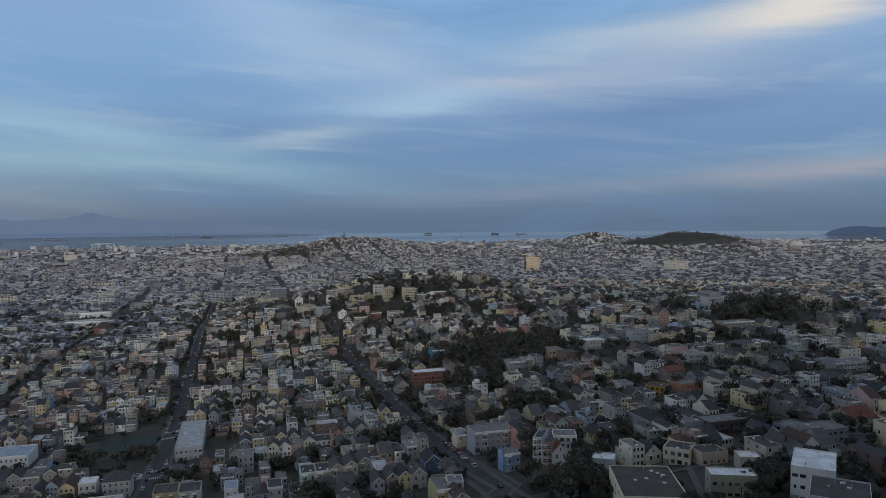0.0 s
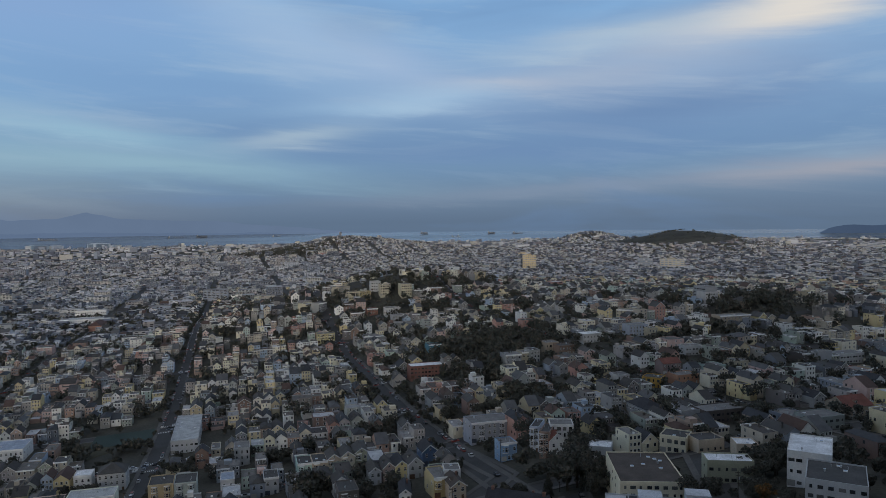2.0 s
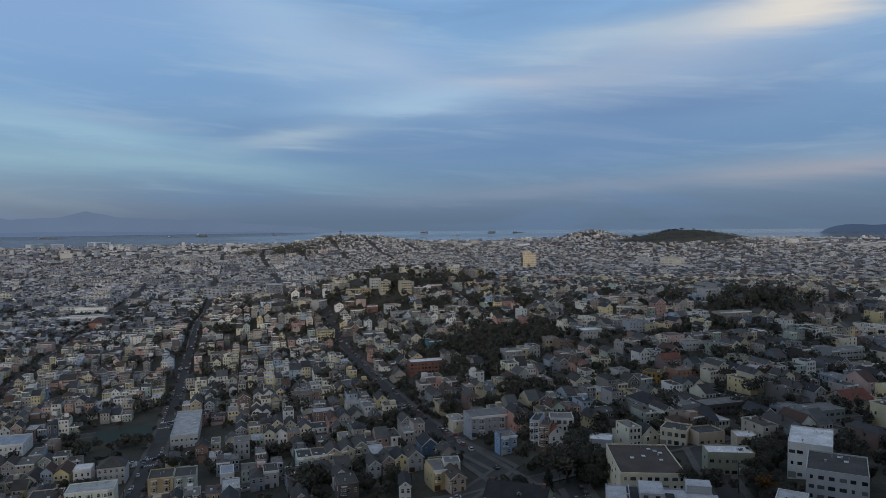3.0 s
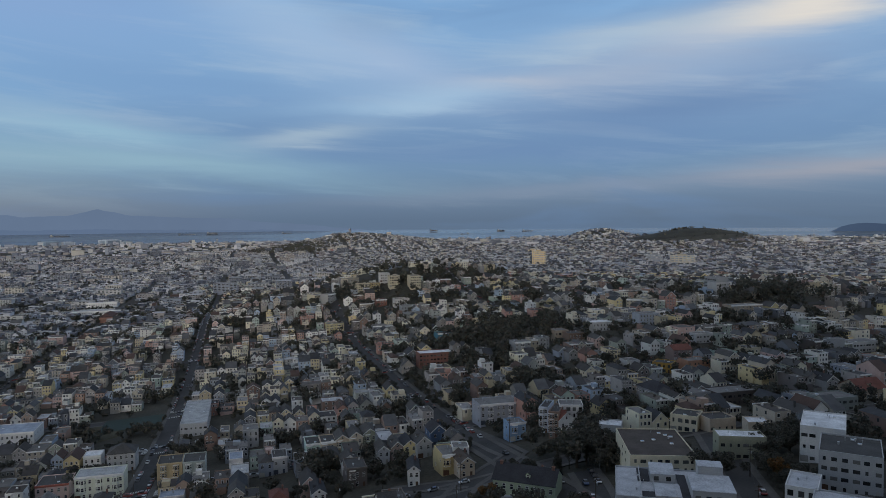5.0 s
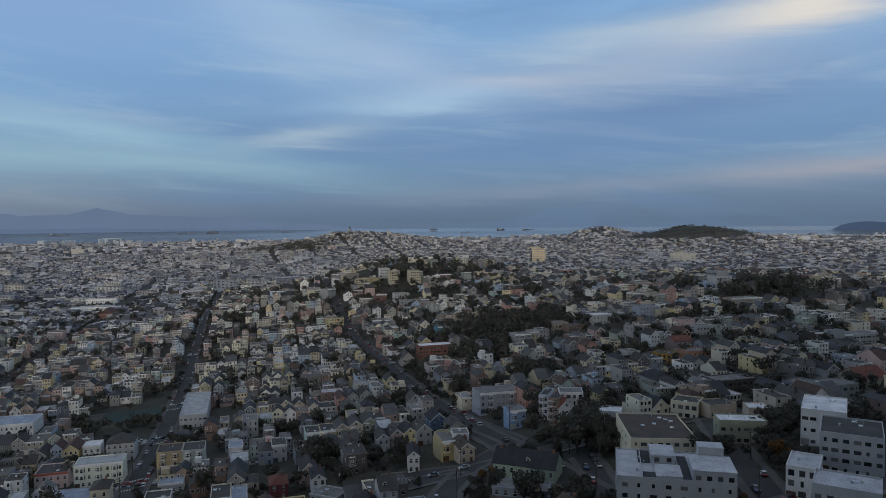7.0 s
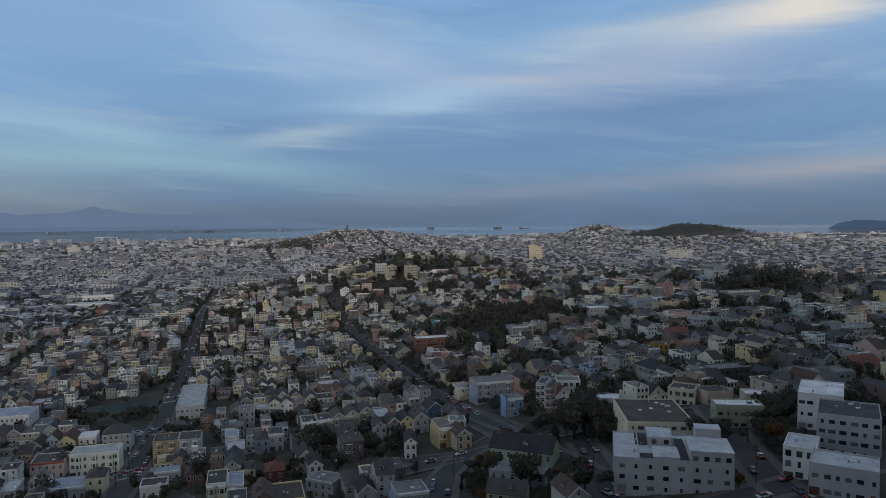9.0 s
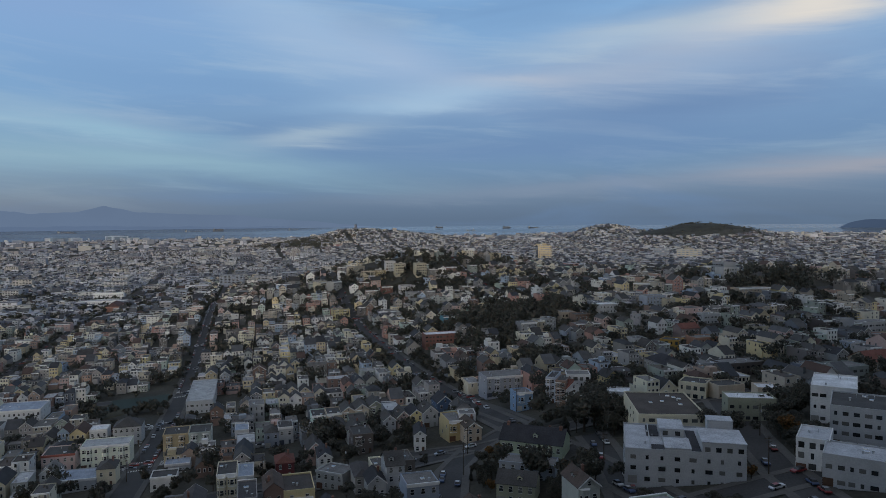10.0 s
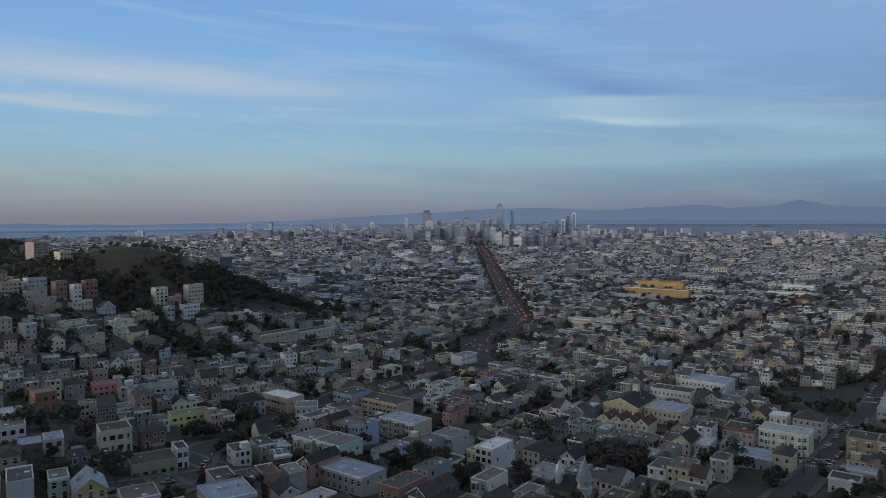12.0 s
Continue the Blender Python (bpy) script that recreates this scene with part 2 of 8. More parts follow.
M_GRASS = mat("dry_grass", (0.056, 0.050, 0.029), 0.95, 0.4, 0.03, 0.3, 0.4)

# ---- lie of the land ----
SPOT = [  # spot heights every 120 m, rows going away from the camera
    [101, 83, 79, 83, 84, 86, 96, 109, 123], [75, 56, 54, 62, 70, 81, 97, 104, 106],
    [54, 42, 38, 44, 56, 74, 96, 97, 89], [41, 35, 31, 35, 45, 64, 84, 84, 74],
    [35, 31, 28, 30, 39, 62, 79, 79, 66], [33, 30, 27, 29, 41, 67, 89, 91, 76],
    [31, 29, 30, 36, 46, 65, 87, 97, 88], [29, 27, 35, 52, 68, 80, 88, 91, 85],
    [25, 23, 37, 69, 97, 100, 84, 76, 70]]
SPOT = np.array(SPOT, float)
HILLS = [  # x, y, height, radius: hills out on the plain
    (992, 2834, 40, 520), (985, 2834, 48, 170), (1130, 2760, 18, 150), (-430, 3330, 56, 310), (-460, 3341, 22, 120),
    (-150, 3250, 24, 220), (-758, 190, 68, 88), (-830, 150, 12, 200), (-915, 112, 40, 62),
    (-1100, 85, 66, 105), (-1400, 40, 40, 250), (-2100, 900, 40, 500), (-2900, 1500, 45, 500), (-10, 1080, 24, 120), (745, 3230, 44, 120), (660, 3240, 26, 120), (430, 790, 14, 150)]
SHADE_PEAKS = [(200, -155, 280, 145), (15, -220, 280, 125), (-240, -300, 40, 150), (500, -500, 280, 350), (-750, -620, 50, 220)]  # unseen summits behind the flight, placed and raised to shade the hillside


def bspline(t):
    return np.stack([(1 - t) ** 3, 3 * t**3 - 6 * t * t + 4, -3 * t**3 + 3 * t * t + 3 * t + 1, t**3]) / 6


def land(x, y):
    """Height of the ground above the sea."""
    x, y = np.asarray(x, float), np.asarray(y, float)
    u, v = np.clip((x + 600) / 120, 0, 7.999), np.clip(y / 120, 0, 7.999)
    i, j = u.astype(int), v.astype(int)
    wx, wy = bspline(u - i), bspline(v - j)
    near = 0
    for b in range(4):
        for a in range(4):
            near = near + wy[b] * wx[a] * SPOT[np.clip(j + b - 1, 0, 8), np.clip(i + a - 1, 0, 8)]
    out = np.hypot(x - np.clip(x, -600, 360), y - np.clip(y, 0, 960))
    k = np.clip(1 - out / 330, 0, 1)
    k = k * k * (3 - 2 * k)
    plain = 27 + 22 / (1 + np.exp(-(x - 150 + 0.12 * y) / 180)) * np.exp(-np.maximum(y - 1500, 0) / 1500)
    far = np.hypot(x, y)
    plain = plain - 24 * np.clip((far - 3500) / 3200, 0, 1)
    turn_ = np.degrees(np.arctan2(-x, y))
    shore = 6350 - 450 * np.clip((turn_ - 62) / 6, 0, 1) + 2000 * np.clip((-5 - turn_) / 4, 0, 1)
    plain = plain - 30 * np.clip((far - shore) / 200, 0, 1)
    h = k * near + (1 - k) * plain
    for hx, hy, hh, r in HILLS:
        h = h + hh * np.exp(-((x - hx) ** 2 + (y - hy) ** 2) / (2 * r * r))
    rear = np.clip((-y - 28) / 120, 0, 1)
    rear = rear * rear * (3 - 2 * rear)
    for hx, hy, hh, r in SHADE_PEAKS:
        h = h + rear * hh * np.exp(-((x - hx) ** 2 + (y - hy) ** 2) / (2 * r * r))
    return h


EYE0 = np.array([0.0, 3.0, 170.0])
NEAR_END, CITY_END = 3400.0, 7500.0


def drawn_in(x, y, z):
    """Beyond 3.4 km distances shrink towards the camera, along the line of sight, so that the far shore stays within 5 km."""
    x, y, z = (np.asarray(a, float) for a in (x, y, z))
    d = np.hypot(x, y - EYE0[1])
    k = np.where(d < NEAR_END, d, np.where(d < CITY_END, NEAR_END + (d - NEAR_END) * 1100 / (CITY_END - NEAR_END),
                 4500 + (np.minimum(d, 14500) - CITY_END) * 350 / 7000)) / np.maximum(d, 1e-6)
    return x * k, EYE0[1] + (y - EYE0[1]) * k, EYE0[2] + (z - EYE0[2]) * k


def mesh_from(name, verts, faces, mats, idx=None, smooth=False, pick=None):
    """A mesh of quads; a quad that names its last corner twice becomes a triangle. pick: a number for each face, for its paint."""
    me = bpy.data.meshes.new(name)
    verts, faces = np.asarray(verts, float), np.asarray(faces, int)
    me.vertices.add(len(verts))
    me.vertices.foreach_set("co", verts.ravel())
    use = np.ones(faces.shape, bool)
    if faces.shape[1] == 4:
        use[:, 3] = faces[:, 2] != faces[:, 3]
    sides = use.sum(1)
    me.loops.add(int(sides.sum()))
    me.loops.foreach_set("vertex_index", faces[use])
    me.polygons.add(len(faces))
    me.polygons.foreach_set("loop_start", np.cumsum(sides) - sides)
    if pick is not None:
        me.attributes.new("pick", "FLOAT", "FACE").data.foreach_set("value", np.asarray(pick, np.float32))
    if idx is not None:
        me.polygons.foreach_set("material_index", np.asarray(idx, int))
    for m in mats:
        me.materials.append(m)
    me.polygons.foreach_set("use_smooth", np.full(len(faces), smooth))
    me.update(calc_edges=True)
    me.validate()
    return me


# ground: one sheet, finer where the camera looks
azs = np.radians(np.concatenate([np.arange(-45, 100, 0.4), np.arange(100, 316, 6)]))
rad = np.concatenate([[0.05, 4], np.geomspace(15, 7500, 210)])
A, R = np.meshgrid(azs, rad)
gx, gy = -R * np.sin(A), EYE0[1] + R * np.cos(A)
gz = land(gx, gy)
gX, gY, gZ = drawn_in(gx, gy, gz)
na, nr = len(azs), len(rad)
ii, jj = np.meshgrid(np.arange(na), np.arange(nr - 1))
q = np.stack([jj * na + ii, jj * na + (ii + 1) % na, (jj + 1) * na + (ii + 1) % na, (jj + 1) * na + ii], -1).reshape(-1, 4)
ground = tagged(new("ground", mesh_from("ground", np.stack([gX, gY, gZ], -1).reshape(-1, 3), q, [M_SOIL], smooth=True)),
                "hilly city ground of dark garden soil between the houses", "ground", kind="structure")

# ---- streets ----
GA = radians(15.7)
EAST, NORTH = np.array([-math.sin(GA), math.cos(GA)]), np.array([-math.cos(GA), -math.sin(GA)])


def to_xy(u, v):
    return u * EAST[0] + v * NORTH[0], u * EAST[1] + v * NORTH[1]


def to_uv(x, y):
    return x * EAST[0] + y * EAST[1], x * NORTH[0] + y * NORTH[1]


def ribbon(name, pts, width, lift, m, label, category, step=12.0, kind="structure", thick=0.0):
    """A strip laid over the land along pts (x, y)."""
    pts = np.array(pts, float)
    seg = np.hypot(*np.diff(pts, axis=0).T)
    s = np.r_[0, np.cumsum(seg)]
    n = max(2, int(s[-1] / step))
    t = np.linspace(0, s[-1], n)
    px, py = np.interp(t, s, pts[:, 0]), np.interp(t, s, pts[:, 1])
    tx, ty = np.gradient(px), np.gradient(py)
    ln = np.hypot(tx, ty)
    nx, ny = -ty / ln, tx / ln
    offs = np.linspace(-width / 2, width / 2, max(2, int(width / 9) + 1))
    X = px[:, None] + nx[:, None] * offs
    Y = py[:, None] + ny[:, None] * offs
    Z = land(px, py)[:, None] * 0.0 + land(X, Y) + lift
    k = len(offs)
    V = np.stack(drawn_in(X, Y, Z), -1).reshape(-1, 3)
    F = [(i * k + j, (i + 1) * k + j, (i + 1) * k + j + 1, i * k + j + 1) for i in range(n - 1) for j in range(k - 1)]
    ob = new(name, mesh_from(name, V, F, [m]))
    return tagged(ob, label, category, kind=kind)
US = [256 + 97.5 * k for k in range(-3, 34)]
VS = [51 + 156 * j for j in range(-22, 22)]
MARKET = [(-440, 372), (-523, 445), (-548, 492), (-574, 538), (-618, 590), (-817, 752), (-1544, 1330), (-2638, 2201), (-3100, 2569)]


def near_line(x, y, line):
    """Distance from points to a polyline."""
    best = np.full(np.shape(x), 1e9)
    for (ax, ay), (bx, by) in zip(line[:-1], line[1:]):
        lx, ly = bx - ax, by - ay
        t = np.clip(((x - ax) * lx + (y - ay) * ly) / (lx * lx + ly * ly), 0, 1)
        best = np.minimum(best, np.hypot(x - ax - t * lx, y - ay - t * ly))
    return best


class Pile:
    """Many small forms gathered into one mesh."""

    def __init__(self):
        self.v, self.f, self.i, self.p, self.n = [], [], [], [], 0

    def add(self, V, F, idx, pick=None):
        """V: (count, k, 3) corners, F: faces of one form as quads, idx: material of each face, pick: a number for each form's paint."""
        c, k = V.shape[:2]
        F = np.asarray(F)
        if pick is None:
            pick = np.modf(np.abs(V[:, 0, 0] * 0.7531 + V[:, 0, 1] * 0.3917))[0]
        self.p.append(np.repeat(pick, len(F)))
        self.v.append(V.reshape(-1, 3))
        self.f.append((F[None] + (self.n + np.arange(c) * k)[:, None, None]).reshape(-1, 4))
        self.i.append(np.tile(np.asarray(idx), c))
        self.n += c * k

    def put(self, name, mats, label, category):
        V, F, I = np.concatenate(self.v), np.concatenate(self.f), np.concatenate(self.i)
        V = np.stack(drawn_in(*V.T), -1)
        return tagged(new(name, mesh_from(name, V, F, mats, I, pick=np.concatenate(self.p))), label, category, kind="stuff")


def placed(L, x, y, z, yaw):
    """Local corners (count, k, 3) turned by yaw and moved to x, y, z."""
    c, s = np.cos(yaw)[:, None], np.sin(yaw)[:, None]
    return np.stack([x[:, None] + L[..., 0] * c - L[..., 1] * s, y[:, None] + L[..., 0] * s + L[..., 1] * c, z[:, None] + L[..., 2]], -1)


SIDES = [(0, 1, 5, 4), (1, 2, 6, 5), (2, 3, 7, 6), (3, 0, 4, 7)]


def col(*a):
    n = max(np.size(v) for v in a)
    return np.stack([np.broadcast_to(v, n) for v in a], -1)


def box_corners(x0, x1, y0, y1, z0, z1):
    return np.stack([col(x0, y0, z0), col(x1, y0, z0), col(x1, y1, z0), col(x0, y1, z0),
                     col(x0, y0, z1), col(x1, y0, z1), col(x1, y1, z1), col(x0, y1, z1)], 1)


NEAR_HOUSES, NEAR_TREES = 66, 250
# streets off the grid: points and width
LANES = [
    ([(112, 300), (104, 262), (97, 225), (92, 195), (92, 160), (96, 120)], 8),
    ([(52, 262), (52, 240), (50, 214), (48, 190)], 7),
    ([(-2, 205), (0, 245), (8, 268), (30, 300), (20, 330), (8, 362)], 8),
    ([(10, 270), (-18, 277), (-45, 258), (-70, 262), (-100, 255)], 7),
    ([(-195, 40), (-217, 56), (-226, 74), (-257, 89), (-282, 101), (-296, 124), (-348, 174), (-392, 220), (-440, 372)], 11),
    ([(-330, 56), (-296, 55), (-272, 62), (-255, 72), (-226, 74)], 7),
]


def pavement(name, pts, off, width, label):
    """A raised strip with a kerb beside a street."""
    pts = np.array(pts, float)
    seg = np.hypot(*np.diff(pts, axis=0).T)
    s = np.r_[0, np.cumsum(seg)]
    n = max(2, int(s[-1] / 12))
    t = np.linspace(0, s[-1], n)
    px, py = np.interp(t, s, pts[:, 0]), np.interp(t, s, pts[:, 1])
    tx, ty = np.gradient(px), np.gradient(py)
    ln = np.hypot(tx, ty)
    nx, ny = -ty / ln, tx / ln
    sg = 1 if off > 0 else -1
    prof = [(off, .26), (off + .02 * sg, .40), (off + width * sg, .40), (off + width * sg + .02 * sg, .0)]
    X = np.stack([px + nx * o for o, _ in prof], 1)
    Y = np.stack([py + ny * o for o, _ in prof], 1)
    Z = np.stack([land(px + nx * o, py + ny * o) + l_ for o, l_ in prof], 1)
    V = np.stack([X, Y, Z], -1).reshape(-1, 3)
    F = [(i * 4 + j, (i + 1) * 4 + j, (i + 1) * 4 + j + 1, i * 4 + j + 1) for i in range(n - 1) for j in range(3)]
    tagged(new(name, mesh_from(name, V, F, [M_PAVE])), label, "pavement", kind="structure")


def in_view(p, near=130, far=9e9):
    return -42 < math.degrees(math.atan2(-p[0], p[1])) < 96 and near < math.hypot(*p) < far


ROADS = []
for v in VS[14:32]:
    pts = [p for p in (to_xy(u, v) for u in np.arange(100, 3300, 30)) if in_view(p) and near_line(p[0], p[1], [(10, 225), (95, 225)]) > 55 and math.hypot(p[0] - 985, p[1] - 2834) > 260 and math.hypot(p[0] + 758, p[1] - 186) > 140]
    if len(pts) > 3:
        ribbon("road", pts, 10, 0.25, M_ASPHALT, "grey asphalt street running away between rows of houses", "road")
        ROADS.append(([p for p in pts if math.hypot(*p) < 700], 10))
for k, u in enumerate(US):
    pts = [p for p in (to_xy(u, v) for v in np.arange(-1500, 1700, 30)) if in_view(p) and near_line(p[0], p[1], [(40, 225), (110, 230), (110, 330)]) > 45 and math.hypot(p[0] - 985, p[1] - 2834) > 260 and math.hypot(p[0] + 758, p[1] - 186) > 140]
    if len(pts) > 3:
        ribbon("road", pts, 9, 0.27, M_ASPHALT, "grey asphalt cross street between rows of houses", "road")
        ROADS.append(([p for p in pts if math.hypot(*p) < 600], 9))
for pts, wd in LANES:
    ribbon("road", pts, wd, 0.30, M_ASPHALT, "narrow asphalt hillside street", "road", step=6)
    ROADS.append((pts, wd))
ribbon("road", MARKET, 27, 0.4, M_ASPHALT, "broad asphalt avenue running straight to downtown", "road")
for pts, wd in ROADS:
    if len(pts) > 2:
        for sg in (-1, 1):
            pavement("pavement", pts, sg * wd / 2, 2.6, "pale concrete pavement with kerb beside a street")
# crossings
def crossing(x, y, along, n=9, label="white painted crossing stripes on asphalt"):
    c, s = math.cos(along), math.sin(along)
    V, F = [], []
    for i in range(n):
        o = (i - n / 2) * 1.15
        for a, b in ((0, -1.6), (.55, -1.6), (.55, 1.6), (0, 1.6)):
            px, py = x + (o + a) * c - b * s, y + (o + a) * s + b * c
            V.append((px, py, float(land(px, py)) + .36))
        F.append((4 * i, 4 * i + 1, 4 * i + 2, 4 * i + 3))
    tagged(new("road_marking", mesh_from("road_marking", V, F, [M_LINE])), label, "road marking", kind="structure")


M_LINE = mat("road_paint", (0.55, 0.55, 0.52), 0.7, 0.3, 0.8, 0.1)
for u, v in ((353.5, 51), (451, 51), (256, 207), (548.5, 51), (353.5, 207)):
    for du, dv, turn in ((-8, 0, math.pi / 2), (8, 0, math.pi / 2), (0, -9, 0), (0, 9, 0)):
        px, py = to_xy(u + du, v + dv)
        crossing(px, py, GA + math.pi / 2 + turn if turn == 0 else GA)


def drape(name, cx0, cy0, rx, ry, m, lift, label, category, n=40):
    """A patch laid over the land, with a ragged rim."""
    V = [(cx0, cy0, float(land(cx0, cy0)) + lift)]
    rings = 12
    for k in range(1, rings + 1):
        for i in range(n):
            a = i * math.tau / n
            wob = 1 + .16 * noise.noise(Vector((math.cos(a) * 2 + cx0, math.sin(a) * 2, 1.7)))
            px, py = cx0 + rx * k / rings * wob * math.cos(a), cy0 + ry * k / rings * wob * math.sin(a)
            V.append((px, py, float(land(px, py)) + (lift if k < rings else -.3)))
    F = [(0, 1 + i, 1 + (i + 1) % n, 1 + (i + 1) % n) for i in range(n)]
    me = bpy.data.meshes.new(name)
    me.from_pydata(V, [], [(0, 1 + i, 1 + (i + 1) % n) for i in range(n)] + [(1 + (k - 1) * n + i, 1 + k * n + i, 1 + k * n + (i + 1) % n, 1 + (k - 1) * n + (i + 1) % n) for k in range(1, rings) for i in range(n)])
    me.materials.append(m)
    for p in me.polygons:
        p.use_smooth = True
    tagged(new(name, me), label, category, kind="structure")


# a darker, greyer grass colour for the distant hilltop
M_DARK_GRASS = mat("dark_hill_grass", (0.036, 0.035, 0.027), 0.95, 0.45, 0.02, 0.4, 0.3)
M_GREEN = mat("park_grass", (0.030, 0.048, 0.020), 0.95, 0.35, 0.05, 0.3, 0.6)
M_COURT = mat("court_green", (0.020, 0.036, 0.028), 0.8, 0.12, 0.05, 0.05)
drape("grass", -755, 190, 118, 92, M_GRASS, .5, "bare grassy hilltop above the houses", "grass")
drape("grass", 985, 2834, 230, 190, M_DARK_GRASS, 1.5, "dark grassy hilltop in the distance", "grass")
drape("grass", -695, 352, 46, 32, M_GREEN, .5, "green park lawn below a wooded hill", "grass")
drape("grass", -745, 405, 62, 46, M_GREEN, .5, "green park lawn between trees", "grass")
drape("grass", -238, 470, 22, 26, M_GRASS, .4, "worn brown grass of a playground slope", "grass")

# ---- detailed houses ----
def part(name, bm_or_mesh, material, parent, label="", m=None):
    """Links a bmesh or a shared mesh as one mesh object under a thing or a part."""
    if isinstance(bm_or_mesh, bmesh.types.BMesh):
        me = bpy.data.meshes.new(name)
        bm_or_mesh.to_mesh(me)
        bm_or_mesh.free()
        for x in material if isinstance(material, list) else [material]:
            me.materials.append(x)
    else:
        me = bm_or_mesh
    ob = new(name, me)
    ob.parent = parent
    if m is not None:
        ob.matrix_basis = m
    if label:
        ob["label"] = label
    return ob


def put_faces(bm, verts, faces, mi=0):
    vs = [bm.verts.new(v) for v in verts]
    for f in faces:
        bm.faces.new([vs[i] for i in f]).material_index = mi


def put_box(bm, x0, x1, y0, y1, z0, z1, mi=0):
    put_faces(bm, [(x0, y0, z0), (x1, y0, z0), (x1, y1, z0), (x0, y1, z0), (x0, y0, z1), (x1, y0, z1), (x1, y1, z1), (x0, y1, z1)],
              [(0, 1, 5, 4), (1, 2, 6, 5), (2, 3, 7, 6), (3, 0, 4, 7), (4, 5, 6, 7), (3, 2, 1, 0)], mi)


def box_mesh(name, dims, mats):
    bm = bmesh.new()
    for d in dims:
        put_box(bm, *d)
    me = bpy.data.meshes.new(name)
    bm.to_mesh(me)
    bm.free()
    for m in mats:
        me.materials.append(m)
    return me


PAINTS = {}


def paint(c):
    key = tuple(round(v, 3) for v in c)
    if key not in PAINTS:
        PAINTS[key] = mat("paint", c, 0.8, 0.13, 0.25, 0.12, 2.5)
    return PAINTS[key]


ROOFING = {}


def roofing(c):
    key = tuple(round(v, 3) for v in c)
    if key not in ROOFING:
        ROOFING[key] = mat("roofing", c, 0.9, 0.35, 0.22, 0.25, 2.5)
    return ROOFING[key]


def window_mesh(frame_m, bars, deep, rim, sill):
    """One closed window form, 1 m by 1 m, front towards -y: a rim, recessed panes, a sill lip."""
    bm = bmesh.new()
    zs = [0.0] + [k / bars for k in range(1, bars)] + [1.0]
    front = [[bm.verts.new((x, -deep, z)) for z in zs] for x in (-.5, .5)]
    back_ = [[bm.verts.new((x, .02, z)) for z in (0, 1)] for x in (-.5, .5)]
    panes = [bm.faces.new((front[0][k], front[1][k], front[1][k + 1], front[0][k + 1])) for k in range(bars)]
    bm.faces.new((back_[0][0], *front[0], back_[0][1])[::-1])
    bm.faces.new((back_[1][0], *front[1], back_[1][1]))
    bm.faces.new((front[0][-1], front[1][-1], back_[1][1], back_[0][1]))
    low = bm.faces.new((front[1][0], front[0][0], back_[0][0], back_[1][0]))
    for f in panes:
        bmesh.ops.inset_region(bm, faces=[f], thickness=rim, depth=0.0)
        bmesh.ops.translate(bm, verts=f.verts[:], vec=(0, deep * .7, 0))
        f.material_index = 1
    if sill:
        e = bmesh.ops.extrude_discrete_faces(bm, faces=[low])["faces"][0]
        bmesh.ops.translate(bm, verts=e.verts[:], vec=(0, -.03, -.05))
    bmesh.ops.recalc_face_normals(bm, faces=bm.faces[:])
    me = bpy.data.meshes.new("window")
    bm.to_mesh(me)
    bm.free()
    me.materials.append(frame_m)
    me.materials.append(M_PANE)
    return me


def stepped(name, levels, m, top=None):
    """A form of stacked outlines (half x, half y, z), closed above."""
    bm = bmesh.new()
    rings = [[bm.verts.new((sx * a, sy * b, z)) for sx, sy in ((-1, -1), (1, -1), (1, 1), (-1, 1))] for a, b, z in levels]
    for p, q in zip(rings[:-1], rings[1:]):
        for k in range(4):
            bm.faces.new((p[k], p[(k + 1) % 4], q[(k + 1) % 4], q[k]))
    f = bm.faces.new(rings[-1])
    if top:
        f.material_index = 1
    me = bpy.data.meshes.new(name)
    bm.to_mesh(me)
    bm.free()
    for x in [m] + ([top] if top else []):
        me.materials.append(x)
    return me


def panelled(name, w, h, rows, cols, m):
    """A door leaf with sunk panels, front towards -y."""
    bm = bmesh.new()
    bmesh.ops.create_grid(bm, x_segments=cols, y_segments=rows, size=0.5)
    bmesh.ops.transform(bm, matrix=Matrix.Translation((0, -.05, h / 2)) @ Matrix.Rotation(math.pi / 2, 4, "X") @ Matrix.Diagonal((w, h, 1, 1)), verts=bm.verts[:])
    for f in bm.faces[:]:
        bmesh.ops.inset_region(bm, faces=[f], thickness=.09, depth=-.03)
    edge = [e for e in bm.edges if e.is_boundary]
    ex = bmesh.ops.extrude_edge_only(bm, edges=edge)
    bmesh.ops.translate(bm, verts=[v for v in ex["geom"] if isinstance(v, bmesh.types.BMVert)], vec=(0, .07, 0))
    me = bpy.data.meshes.new(name)
    bm.to_mesh(me)
    bm.free()
    me.materials.append(m)
    return me


WINDOW = window_mesh(M_TRIM, 2, .06, .085, True)
M_ALU = mat("dark_window_frame", (0.10, 0.10, 0.105), 0.5, 0.1, 0.5, 0)
WINDOW_DARK = window_mesh(M_ALU, 1, .04, .05, False)
M_DOOR = mat("door_paint", None, 0.6, 0.1, 1.0, 0.1, objvar=[(0.12, 0.06, 0.04), (0.05, 0.06, 0.08), (0.25, 0.24, 0.22), (0.09, 0.05, 0.03), (0.4, 0.39, 0.36)])
DOOR = panelled("door", 1.0, 2.2, 3, 2, M_DOOR)
GARAGE = panelled("garage_door", 2.5, 2.2, 4, 3, M_DOOR)
M_VENT = mat("galvanised_vent", (0.42, 0.43, 0.44), 0.5, 0.2, 1.0, 0.1, metal=0.3)
VENT = stepped("roof_vent", [(.25, .25, 0), (.25, .25, .7), (.36, .36, .7), (.36, .36, .85)], M_VENT)
